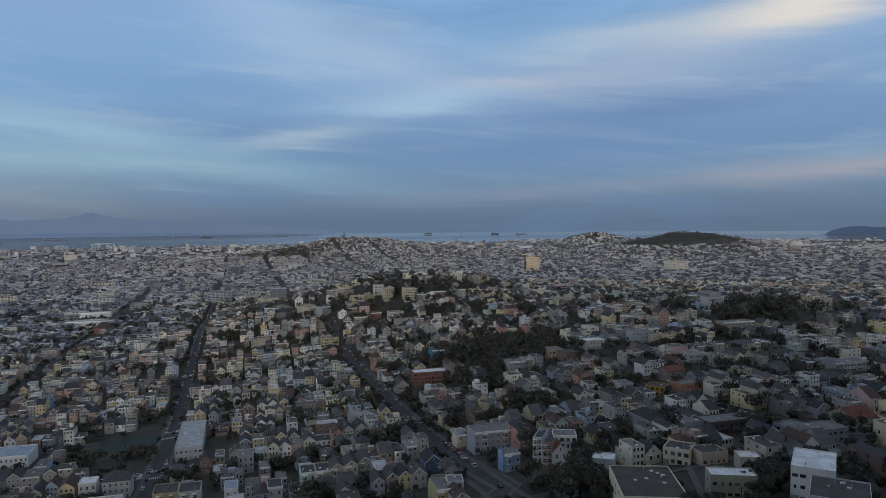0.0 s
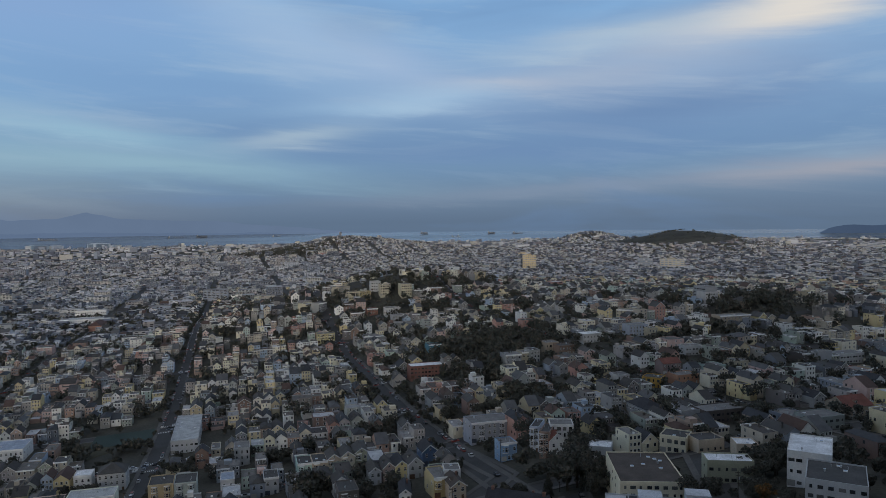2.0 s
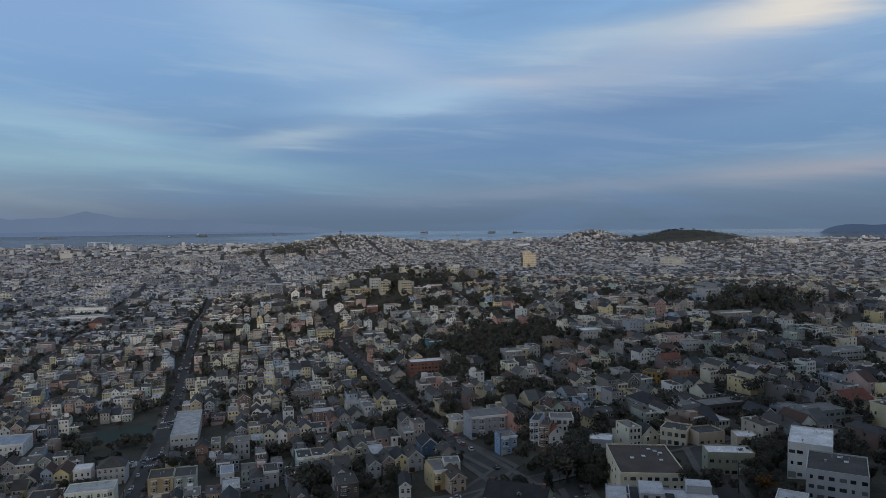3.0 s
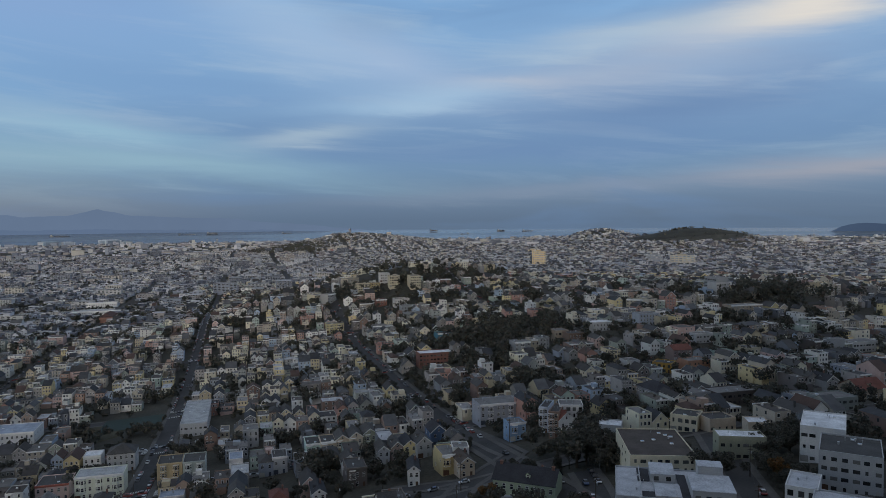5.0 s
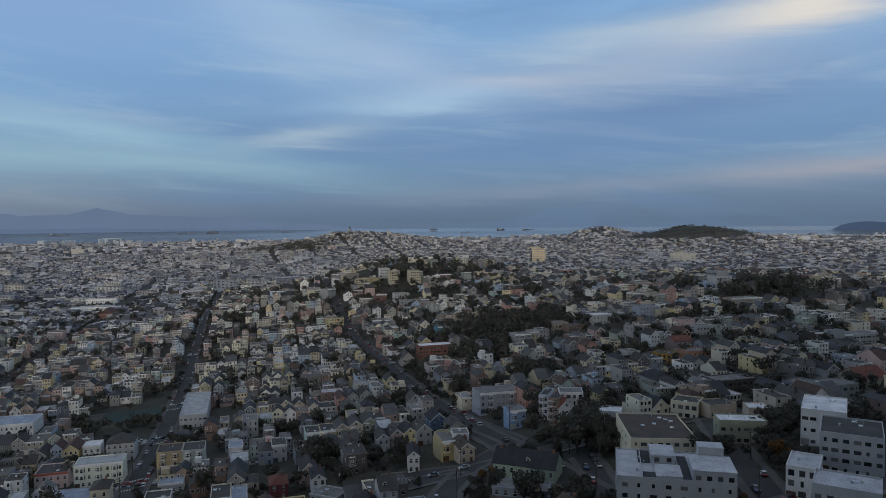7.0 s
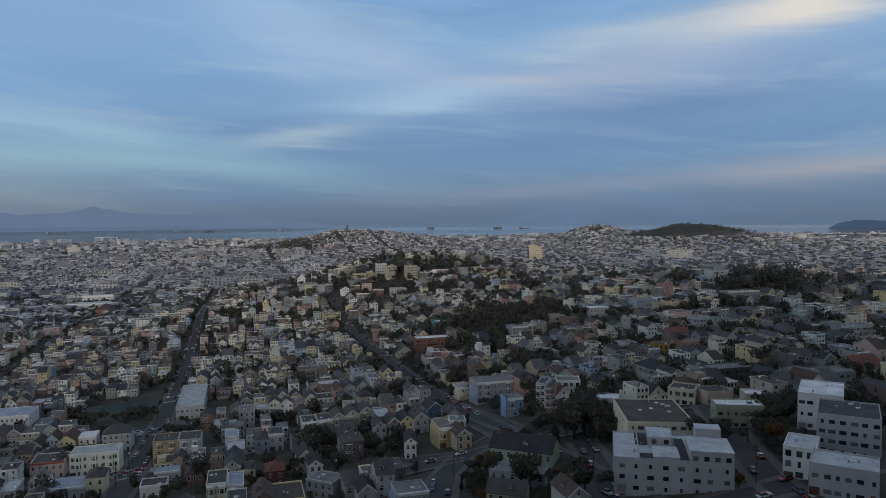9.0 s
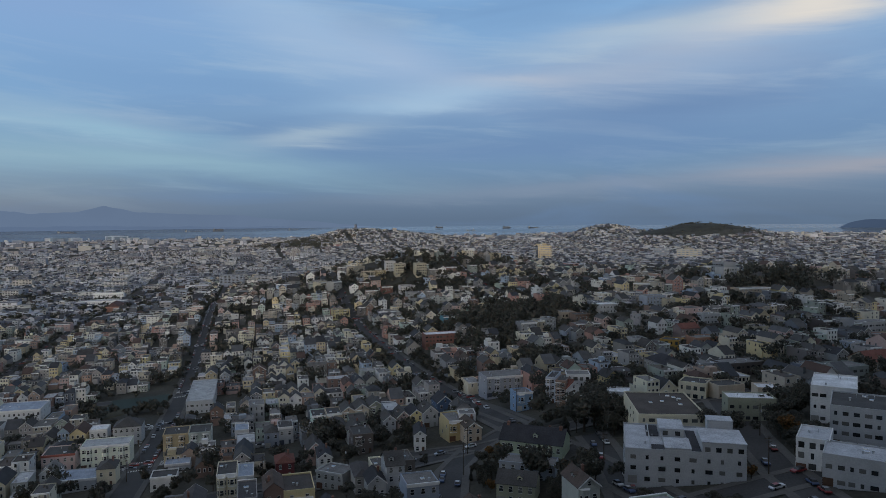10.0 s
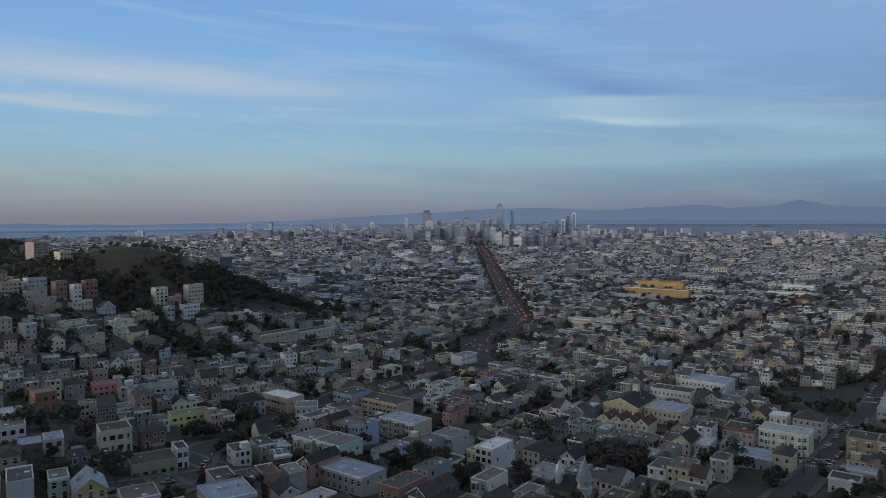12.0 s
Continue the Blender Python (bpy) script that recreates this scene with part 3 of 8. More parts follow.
PIPE = stepped("vent_pipe", [(.08, .08, 0), (.08, .08, .9), (.15, .15, .9), (.15, .15, 1.0)], M_VENT)
M_SKYL = mat("skylight_glass", (0.35, 0.42, 0.5), 0.12, 0.1, 1.0, 0)
SKYLIGHT = stepped("skylight", [(.6, .6, 0), (.6, .6, .28), (.5, .5, .34)], M_TRIM, M_SKYL)
M_BRICK = mat("chimney_brick", (0.20, 0.11, 0.085), 0.9, 0.3, 2.0, 0.3, 9.0)
CHIMNEY = stepped("chimney", [(.35, .3, -2.0), (.35, .3, 1.5), (.43, .38, 1.5), (.43, .38, 1.68), (.16, .16, 1.68), (.14, .14, 1.95)], M_BRICK)


def rot_z(a, x, y, z, sx=1, sz=1):
    return Matrix.Translation((x, y, z)) @ Matrix.Rotation(a, 4, "Z") @ Matrix.Diagonal((sx, 1, sz, 1))


HOUSES = []


def add_dormer(ob, kind, w, d, h, ridge, r, wm, rm, tm, wd):
    """A small gabled dormer on the front slope, or on the side slope of a street gable."""
    run, rise = (d / 2, ridge - h) if kind == "side" else (w / 2, ridge - h)
    along_, turn = (r.uniform(-.2, .2) * w, 0.0) if kind == "side" else (r.uniform(-.1, .2) * d, r.choice((-1, 1)) * math.pi / 2)
    out, z0 = run * .72, h + rise * .25
    top = min(h + rise * .86, z0 + 1.9)
    m = Matrix.Rotation(turn, 4, "Z") @ Matrix.Translation((along_, 0, 0))
    if kind == "side":
        m = Matrix.Translation((along_, 0, 0))
    bm = bmesh.new()
    put_faces(bm, [(-.8, -out, z0 - .2), (.8, -out, z0 - .2), (.8, -out, top - .5), (0, -out, top), (-.8, -out, top - .5), (-.8, -run * .1, z0 - .2), (.8, -run * .1, z0 - .2), (.8, -run * .1, top - .5), (-.8, -run * .1, top - .5)],
              [(0, 1, 2, 3, 4), (1, 6, 7, 2), (5, 0, 4, 8)])
    dormer = part("dormer", bm, wm, ob, m=m)
    bm = bmesh.new()
    for s in (-1, 1):
        put_faces(bm, [(s * 1.0, -out - .25, top - .6), (0, -out - .25, top + .03), (0, -run * .08, top + .03), (s * 1.0, -run * .08, top - .6),
                       (s * 1.0, -out - .25, top - .5), (0, -out - .25, top + .13), (0, -run * .08, top + .13), (s * 1.0, -run * .08, top - .5)],
                  [(0, 1, 5, 4), (4, 5, 6, 7), (3, 0, 4, 7), (3, 2, 1, 0)])
    part("roof", bm, rm, dormer)
    part("window", wd, None, dormer, m=rot_z(0, 0, -out, z0 + .1, .9, max(.5, top - z0 - .75)))


def add_rear_wing(ob, w, d, h, r, wm, rm):
    """A lower flat-roofed wing behind the house."""
    ww, dd, hh = w * r.uniform(.4, .8), r.uniform(2.5, 5), h * r.uniform(.45, .85)
    x0 = -w / 2 + r.uniform(0, w - ww)
    bm = bmesh.new()
    put_box(bm, x0, x0 + ww, d / 2 + .003, d / 2 + dd, -4, hh)
    wing = part("rear_wing", bm, wm, ob)
    bm = bmesh.new()
    put_box(bm, x0 - .15, x0 + ww + .15, d / 2 + .006, d / 2 + dd + .15, hh + .003, hh + .16)
    part("roof", bm, rm, wing)


def house(x, y, yaw, w, d, h, kind="flat", wall=(0.5, 0.5, 0.5), roof=(0.15, 0.15, 0.16), label="", bays=0, dark=False, z=None,
          rows=None, colsn=None, clutter=2, name="house", category="house", door=True, seed=0, garage=False, base=6.0, backs=False, sides=True, trim=None, pitch=None):
    """A house whose street front looks to its own -y. yaw in degrees."""
    r = random.Random(seed + int(x * 7 + y * 13))
    a = radians(yaw)
    if z is None:
        z = float(min(land(x + dx_, y + dy_) for dx_, dy_ in ((0, 0), (d / 3, 0), (-d / 3, 0), (0, d / 3), (0, -d / 3))))
        z = 0.5 * z + 0.5 * float(land(x, y))
    ob = new(name)
    ob.matrix_basis = Matrix.Translation((x, y, z)) @ Matrix.Rotation(a, 4, "Z")
    HOUSES.append((x, y, math.hypot(w, d) / 2))
    wm, rm = paint(wall), roofing(roof)
    hw, hd = w / 2, d / 2
    bm = bmesh.new()
    put_box(bm, -hw, hw, -hd, hd, -base, h)
    ridge = h
    if kind == "gable":
        ridge = h + w * (pitch or r.uniform(.34, .45))
        put_faces(bm, [(-hw, -hd, h), (hw, -hd, h), (0, -hd, ridge), (-hw, hd, h), (hw, hd, h), (0, hd, ridge)], [(0, 1, 2), (4, 3, 5), (1, 4, 5, 2), (3, 0, 2, 5)])
    elif kind == "side":
        ridge = h + d * r.uniform(.28, .36)
        put_faces(bm, [(-hw, -hd, h), (-hw, hd, h), (-hw, 0, ridge), (hw, -hd, h), (hw, hd, h), (hw, 0, ridge)], [(1, 0, 2), (3, 4, 5), (0, 3, 5, 2), (4, 1, 2, 5)])
    part("wall", bm, wm, ob)
    bm = bmesh.new()
    e, t = 0.4, 0.14
    if kind == "flat":
        put_box(bm, -hw + .26, hw - .26, -hd + .26, hd - .26, h + .004, h + .12)
    elif kind == "gable":
        k = (ridge - h) / hw
        for s in (-1, 1):
            put_faces(bm, [(s * (hw + e), -hd - e, h - k * e + .03), (0, -hd - e, ridge + .03), (0, hd + e, ridge + .03), (s * (hw + e), hd + e, h - k * e + .03),
                           (s * (hw + e), -hd - e, h - k * e + t + .03), (0, -hd - e, ridge + t + .03), (0, hd + e, ridge + t + .03), (s * (hw + e), hd + e, h - k * e + t + .03)],
                      [(0, 1, 5, 4), (4, 5, 6, 7), (2, 3, 7, 6), (3, 0, 4, 7), (3, 2, 1, 0)])
    elif kind == "side":
        k = (ridge - h) / hd
        for s in (-1, 1):
            put_faces(bm, [(-hw - e, s * (hd + e), h - k * e + .03), (-hw - e, 0, ridge + .03), (hw + e, 0, ridge + .03), (hw + e, s * (hd + e), h - k * e + .03),
                           (-hw - e, s * (hd + e), h - k * e + t + .03), (-hw - e, 0, ridge + t + .03), (hw + e, 0, ridge + t + .03), (hw + e, s * (hd + e), h - k * e + t + .03)],
                      [(0, 1, 5, 4), (4, 5, 6, 7), (2, 3, 7, 6), (3, 0, 4, 7), (3, 2, 1, 0)])
    else:  # hip
        ridge = h + min(w, d) * .3
        i = min(hw, hd)
        g = [(-hw - e, -hd - e, h), (hw + e, -hd - e, h), (hw + e, hd + e, h), (-hw - e, hd + e, h)]
        p, q = ((0, -hd + i, ridge), (0, hd - i, ridge)) if d > w else ((-hw + i, 0, ridge), (hw - i, 0, ridge))
        if d > w:
            put_faces(bm, g + [p, q], [(0, 1, 4), (1, 2, 5, 4), (2, 3, 5), (3, 0, 4, 5), (3, 2, 1, 0)])
        else:
            put_faces(bm, g + [p, q], [(0, 1, 5, 4), (1, 2, 5), (2, 3, 4, 5), (3, 0, 4), (3, 2, 1, 0)])
    part("roof", bm, rm, ob)
    tm = paint(trim) if trim else M_TRIM
    if kind == "flat":
        rb = bmesh.new()
        sq = ((-1, -1), (1, -1), (1, 1), (-1, 1))
        loops = [[rb.verts.new((sx * (hw - o), sy * (hd - o), zz)) for sx, sy in sq] for o, zz in ((0, h + .003), (0, h + .55), (.25, h + .55), (.25, h + .003))]
        for p, q_ in zip(loops, loops[1:] + loops[:1]):
            for k in range(4):
                rb.faces.new((p[k], p[(k + 1) % 4], q_[(k + 1) % 4], q_[k]))
        part("parapet", rb, wm, ob)
    if kind == "flat" and not dark:
        bm = bmesh.new()
        put_box(bm, -hw - .1, hw + .1, -hd - .38, -hd - .003, h - .1, h + .62)
        put_box(bm, -hw, hw, -hd - .2, -hd - .003, h - .5, h - .1)
        n = max(4, int(w / .8))
        for i in range(n):
            bx = -hw + .2 + (w - .4) * i / (n - 1)
            put_box(bm, bx - .06, bx + .06, -hd - .34, -hd - .2, h - .42, h - .1)
        part("cornice", bm, tm if r.random() < .6 else wm, ob)
    wd = WINDOW_DARK if dark else WINDOW
    rows = rows or max(1, int((h - .3) / 2.85))
    step = (h - .2) / rows
    bay_x = []
    for b in range(bays):
        bx = 0 if bays == 1 and w > 11 else (-hw * .45 if bays == 1 else -hw + w * (b + .5) / bays)
        bay_x.append(bx)
        bm = bmesh.new()
        z0, z1 = (step if rows > 1 else .5), h - .55
        p = [(bx - 1.5, -hd - .003), (bx - .85, -hd - .95), (bx + .85, -hd - .95), (bx + 1.5, -hd - .003)]
        put_faces(bm, [(u_, v_, z0) for u_, v_ in p] + [(u_, v_, z1) for u_, v_ in p], [(0, 1, 5, 4), (1, 2, 6, 5), (2, 3, 7, 6), (4, 5, 6, 7), (3, 2, 1, 0)])
        for zz in [z0] + [step * k + .15 for k in range(2, rows)] + [z1]:
            put_faces(bm, [(u_ * 1.0 + (0.1 if u_ > bx else -0.1), v_ - .1 * (v_ < -hd - .1), zz - .12) for u_, v_ in p] +
                      [(u_ + (0.1 if u_ > bx else -0.1), v_ - .1 * (v_ < -hd - .1), zz + .1) for u_, v_ in p],
                      [(0, 1, 5, 4), (1, 2, 6, 5), (2, 3, 7, 6), (4, 5, 6, 7), (3, 2, 1, 0)], 1)
        bay = part("bay", bm, [wm, tm], ob)
        for k in range(1 if rows > 1 else 0, rows):
            zz = step * k + .75
            hh = min(1.75, step - 1.0)
            part("window", wd, None, bay, m=rot_z(0, bx, -hd - .955, zz, 1.15, hh))
            ang = math.atan2(.947, .65)
            part("window", wd, None, bay, m=rot_z(-ang, bx - 1.18, -hd - .48, zz, .72, hh))
            part("window", wd, None, bay, m=rot_z(ang, bx + 1.18, -hd - .48, zz, .72, hh))
    n = colsn or max(2, int(w / 2.6))
    shift = {c: r.uniform(-.4, .4) for c in range(n)}
    for k in range(rows):
        zz, hh = step * k + .8, min(1.7, step - 1.05)
        for c in range(n):
            wx = -hw + w * (c + .5) / n
            if any(abs(wx - b) < 1.9 for b in bay_x) and (k > 0 or rows == 1):
                continue
            if k == 0 and rows > 1 and door:
                if c == n - 1:
                    part("door", DOOR, None, ob, m=rot_z(0, wx, -hd, .1))
                    continue
                if c == 0 and w > 6.5:
                    part("garage_door", GARAGE, None, ob, m=rot_z(0, min(wx, -hw + 1.5) if w < 9 else wx, -hd, .02))
                    continue
            ww = min(r.choice((.8, 1.5, 1.9)) if dark else 1.1, w / n * .7)
            if dark and w > 12:
                hh = min(hh, 1.15)
                wx += shift[c]
            part("window", wd, None, ob, m=rot_z(0, wx, -hd, zz, ww, hh))
        if backs and k < 4:
            for c in range(max(2, n - 1)):
                wx = -hw + w * (c + .5) / max(2, n - 1)
                part("window", wd, None, ob, m=rot_z(math.pi, wx, hd, zz, min(1.2, w / n * .7), hh))
        if sides and k < 4:
            for s, ang in ((-1, -math.pi / 2), (1, math.pi / 2)):
                for c in range(max(1, int(d / 6))):
                    if r.random() < .55:
                        part("window", wd, None, ob, m=rot_z(ang, s * hw, -hd + d * (c + .5) / max(1, int(d / 6)), zz, .9, hh * .85))
    if kind == "gable":
        part("window", wd, None, ob, m=rot_z(0, 0, -hd, h + .15, .8, min(1.3, (ridge - h) * .5)))
        bm = bmesh.new()
        k = (ridge - h) / hw
        for s in (-1, 1):
            put_faces(bm, [(s * (hw + e), -hd - e - .03, h - k * e - .25), (0, -hd - e - .03, ridge - .25), (0, -hd - e - .03, ridge + .18), (s * (hw + e), -hd - e - .03, h - k * e + .18),
                           (s * (hw + e), -hd - e + .05, h - k * e - .25), (0, -hd - e + .05, ridge - .25), (0, -hd - e + .05, ridge + .18), (s * (hw + e), -hd - e + .05, h - k * e + .18)],
                      [(0, 1, 2, 3), (7, 6, 5, 4), (3, 2, 6, 7), (0, 4, 5, 1)])
        part("bargeboard", bm, tm, ob)
    if kind == "side" and w > 5.5 or kind == "gable" and d > 9:
        if r.random() < .6:
            add_dormer(ob, kind, w, d, h, ridge, r, wm, rm, tm, wd)
    if name == "house" and r.random() < .5:
        add_rear_wing(ob, w, d, h, r, wm, rm)
    if kind == "flat":
        for i in range(clutter):
            px, py = r.uniform(-hw * .7, hw * .7), r.uniform(-hd * .7, hd * .75)
            pick = r.random()
            part(*(("roof_vent", VENT) if pick < .3 else ("vent_pipe", PIPE) if pick < .65 else ("skylight", SKYLIGHT)), None, ob,
                 m=Matrix.Translation((px, py, h + .12)))
    elif r.random() < .7:
        part("chimney", CHIMNEY, None, ob, m=Matrix.Translation((hw * .45, hd * .3, h + (ridge - h) * .55 + .2)))
    kinds = {"flat": "flat parapet roof", "gable": "front gable roof", "side": "pitched shingle roof", "hip": "hipped shingle roof"}
    if len(label.split()) < 6:
        label = f"{label} with {kinds[kind]}" if "roof" not in label else f"{label} among city houses"
    return tagged(ob, label, category)

# ---- houses that stand out, each at its place ----
house(74.5, 248.6, -5.0, 22.0, 31, 11, "flat", (0.6, 0.54, 0.4), (0.075, 0.06, 0.05), "cream stucco apartment house with brown gravel roof", z=84.9, rows=4,dark=True,clutter=9,name="apartment_house",category="apartment house")
white_flats = house(67.7, 208.6, -13.0, 32.3, 25, 9.5, "flat", (0.4, 0.405, 0.41), (0.42, 0.43, 0.45), "pale grey stucco apartment block with dark square windows", z=86.4, rows=3,dark=True,colsn=8,clutter=5,name="apartment_house",category="apartment house")
house(133.6, 246.4, -30.0, 13.8, 22, 12, "flat", (0.62, 0.61, 0.59), (0.62, 0.63, 0.64), "tall white stucco building with bright white roof", z=91.8, dark=True,clutter=4,rows=3,backs=False)
house(125.6, 216.3, -30.0, 16.8, 20, 12, "flat", (0.4, 0.405, 0.41), (0.066, 0.063, 0.060), "grey stucco apartment house with dark gravel roof", z=92.6, rows=4,dark=True,colsn=6,clutter=6,name="apartment_house",category="apartment house")
house(103.0, 200.4, -32.0, 8.3, 14, 9, "flat", (0.62, 0.61, 0.59), (0.40, 0.41, 0.43), "white stucco hillside house with pale grey roof", z=90.8, dark=True,rows=3)
house(106.0, 184.3, -32.0, 15.8, 13, 8, "flat", (0.4, 0.405, 0.41), (0.40, 0.41, 0.43), "low pale stucco house with wide grey deck roof", z=91.8, dark=True,rows=2,clutter=4)
house(126.0, 282.6, -8.0, 8.5, 9, 5, "flat", (0.46, 0.38, 0.29), (0.62, 0.63, 0.64), "small tan box house with bright white roof", z=88.6, rows=1,dark=True)
house(107.1, 254.1, -8.0, 16.3, 9, 8, "flat", (0.3, 0.3, 0.22), (0.62, 0.63, 0.64), "olive stucco house with bright white roof", z=88.9, rows=2,dark=True)
skylit = house(29.1, 245.1, -22.0, 21.9, 12, 7, "side", (0.33, 0.38, 0.28), (0.035, 0.035, 0.04), "sage green house with black roof and many skylights", z=78.3, rows=2)
house(24.6, 223.9, -16.0, 17.7, 8, 5.5, "flat", (0.3, 0.33, 0.38), (0.165, 0.158, 0.15), "slate blue low house with grey parapet roof", z=79.0, rows=2,clutter=1)
house(19.4, 205.6, -16.0, 11.2, 9, 6, "side", (0.3, 0.3, 0.22), (0.066, 0.063, 0.060), "olive house with shingle roof and small dormer", z=79.4)
house(70.4, 296.3, -18.0, 9.4, 9, 8, "flat", (0.4, 0.4, 0.39), (0.62, 0.63, 0.64), "grey house with flat bright white roof", z=81.0, dark=True)
house(104.0, 300.2, -32.0, 11.1, 11, 7, "flat", (0.6, 0.54, 0.4), (0.066, 0.063, 0.060), "cream stucco house with dark gravel roof above its garage", z=84.9, dark=True)
house(114.8, 295.6, 12.0, 12.1, 10, 5, "flat", (0.46, 0.38, 0.29), (0.066, 0.063, 0.060), "low tan garage house with dark roof", z=86.8, dark=True,rows=1)
house(49.2, 336.2, -20.0, 4.3, 14, 12, "flat", (0.42, 0.46, 0.52), (0.066, 0.063, 0.060), "tall blue-grey bay-windowed house on a steep street", z=74.8, bays=1)
house(51.9, 323.2, -20.0, 4.6, 14, 12, "flat", (0.26, 0.18, 0.14), (0.066, 0.063, 0.060), "tall brown bay-windowed house on a steep street", z=76.2, bays=1)
house(59.4, 329.6, -5.0, 10.9, 10, 12, "flat", (0.62, 0.61, 0.59), (0.165, 0.158, 0.15), "white stucco box house behind the bay-windowed row", z=77.0, dark=True)
house(53.9, 320.8, 15.7, 7.2, 10, 8, "gable", (0.62, 0.61, 0.59), (0.15, 0.06, 0.045), "white house with rust-red shingle roof", z=77.1)
house(27.6, 370.3, 15.7, 22.5, 14, 10, "flat", (0.3, 0.31, 0.34), (0.165, 0.158, 0.15), "large grey shingled corner building with bays", z=69.8, rows=3,bays=2)
house(32.9, 327.5, 15.7, 7.8, 9, 8, "flat", (0.22, 0.32, 0.45), (0.165, 0.158, 0.15), "blue house with pale flat roof", z=73.3, bays=1)
house(0.6, 293.7, 15.7, 7.0, 14, 8, "flat", (0.46, 0.37, 0.2), (0.165, 0.158, 0.15), "mustard yellow house with bracketed cornice and grey roof", z=70.8, bays=1)
house(7.5, 285.2, 15.7, 6.2, 12, 6, "gable", (0.46, 0.38, 0.29), (0.075, 0.06, 0.05), "tan gabled house with brown shingles", z=72.5)
house(6.5, 296.0, 5.0, 6.9, 8, 9, "flat", (0.62, 0.61, 0.59), (0.165, 0.158, 0.15), "white stucco house with chimney pots", z=71.2, dark=True)
house(-12.9, 285.0, 5.0, 4.5, 13, 7, "gable", (0.62, 0.61, 0.59), (0.035, 0.035, 0.04), "white gabled house with black roof", z=69.0)
house(-4.3, 344.7, 15.7, 7.7, 12, 7, "gable", (0.09, 0.13, 0.2), (0.035, 0.035, 0.04), "navy blue gabled house", z=66.1)
house(-10.8, 327.0, 15.7, 6.9, 12, 7, "gable", (0.4, 0.4, 0.39), (0.066, 0.063, 0.060), "grey gabled house with dark shingles", z=66.3)
house(-17.4, 329.4, 15.7, 5.9, 12, 6.5, "gable", (0.6, 0.52, 0.28), (0.035, 0.035, 0.04), "pale yellow gabled house", z=65.2)
house(-23.4, 329.8, 15.7, 5.9, 12, 6.5, "gable", (0.32, 0.245, 0.23), (0.066, 0.063, 0.060), "pink gabled house with dark shingles", z=64.0)
house(-29.6, 327.0, 15.7, 5.5, 12, 6.5, "gable", (0.4, 0.405, 0.41), (0.066, 0.063, 0.060), "pale grey gabled house", z=63.3)
house(-53.5, 360.9, 15.7, 6.6, 13, 7.5, "gable", (0.46, 0.38, 0.29), (0.066, 0.063, 0.060), "tan gabled house with bay window", z=57.3, bays=1)
house(-46.6, 361.6, 15.7, 6.9, 13, 7.5, "gable", (0.52, 0.46, 0.36), (0.066, 0.063, 0.060), "sand-coloured gabled house with bay window", z=58.3, bays=1)
house(-39.8, 364.2, 15.7, 6.7, 13, 7.5, "gable", (0.3, 0.3, 0.22), (0.066, 0.063, 0.060), "olive gabled house with bay window", z=59.3, bays=1)
house(-60.3, 358.5, 15.7, 7.6, 13, 7.5, "flat", (0.46, 0.38, 0.29), (0.066, 0.063, 0.060), "tan bay-windowed house", z=56.4, bays=1)
house(-68.1, 359.4, 15.7, 7.6, 13, 7.5, "flat", (0.42, 0.52, 0.46), (0.066, 0.063, 0.060), "mint green bay-windowed house with dark roof", z=55.2, bays=1)
house(-44.0, 318.5, 15.7, 7.1, 10, 6, "gable", (0.62, 0.61, 0.59), (0.066, 0.063, 0.060), "white gabled cottage", z=61.6)
house(-38.3, 296.9, 15.7, 8.5, 13, 8, "flat", (0.13, 0.11, 0.1), (0.066, 0.063, 0.060), "dark brown shingled house with white bay trim", z=64.4, bays=1)
house(-19.8, 235.0, 15.7, 6.0, 10, 9, "side", (0.4, 0.405, 0.41), (0.066, 0.063, 0.060), "pale grey house with pitched roof beside a street", z=72.0)
house(-10.1, 216.1, 15.7, 10.0, 10, 7, "flat", (0.3, 0.33, 0.38), (0.165, 0.158, 0.15), "slate grey house with flat roof", z=74.7)
house(-25.5, 231.7, 15.7, 5.9, 10, 5, "gable", (0.4, 0.4, 0.39), (0.035, 0.035, 0.04), "small grey gabled house with black roof", z=71.4)
house(-41.1, 249.1, -24.5, 11.1, 9, 6, "flat", (0.4, 0.4, 0.39), (0.165, 0.158, 0.15), "grey house with flat roof beside a street", z=67.0)
house(-50.3, 275.7, 15.7, 5.2, 12, 6, "gable", (0.62, 0.61, 0.59), (0.035, 0.035, 0.04), "white gabled house with columned porch", z=64.2)
house(-80.1, 249.6, 15.7, 6.9, 14, 11, "flat", (0.6, 0.54, 0.4), (0.066, 0.063, 0.060), "cream bay-windowed house with ornate bands", z=62.3, bays=2)
house(-74.5, 252.9, 15.7, 5.5, 14, 8.5, "flat", (0.62, 0.61, 0.59), (0.27, 0.31, 0.37), "white bay-windowed house with pale blue roof", z=62.9, bays=1)
house(-137.6, 350.4, 15.7, 11.7, 14, 10, "flat", (0.4, 0.32, 0.2), (0.066, 0.063, 0.060), "ochre brown corner flats with bays", z=46.6, rows=3,bays=2)
house(-124.5, 347.5, 15.7, 10.4, 14, 10, "flat", (0.36, 0.39, 0.36), (0.066, 0.063, 0.060), "grey-green flats with white bay windows", z=48.4, rows=3,bays=2)
house(-169.2, 477.2, 15.7, 16.7, 62, 8, "flat", (0.4, 0.405, 0.41), (0.34, 0.35, 0.35), "long hall with broad pale flat roof", z=38.5, clutter=8,rows=2,name="assembly_hall",category="hall",dark=True)
house(-121.0, 308.9, 15.7, 10.4, 9, 4, "flat", (0.4, 0.405, 0.41), (0.27, 0.31, 0.37), "low pale house with blue-grey roof", z=51.5, rows=1)
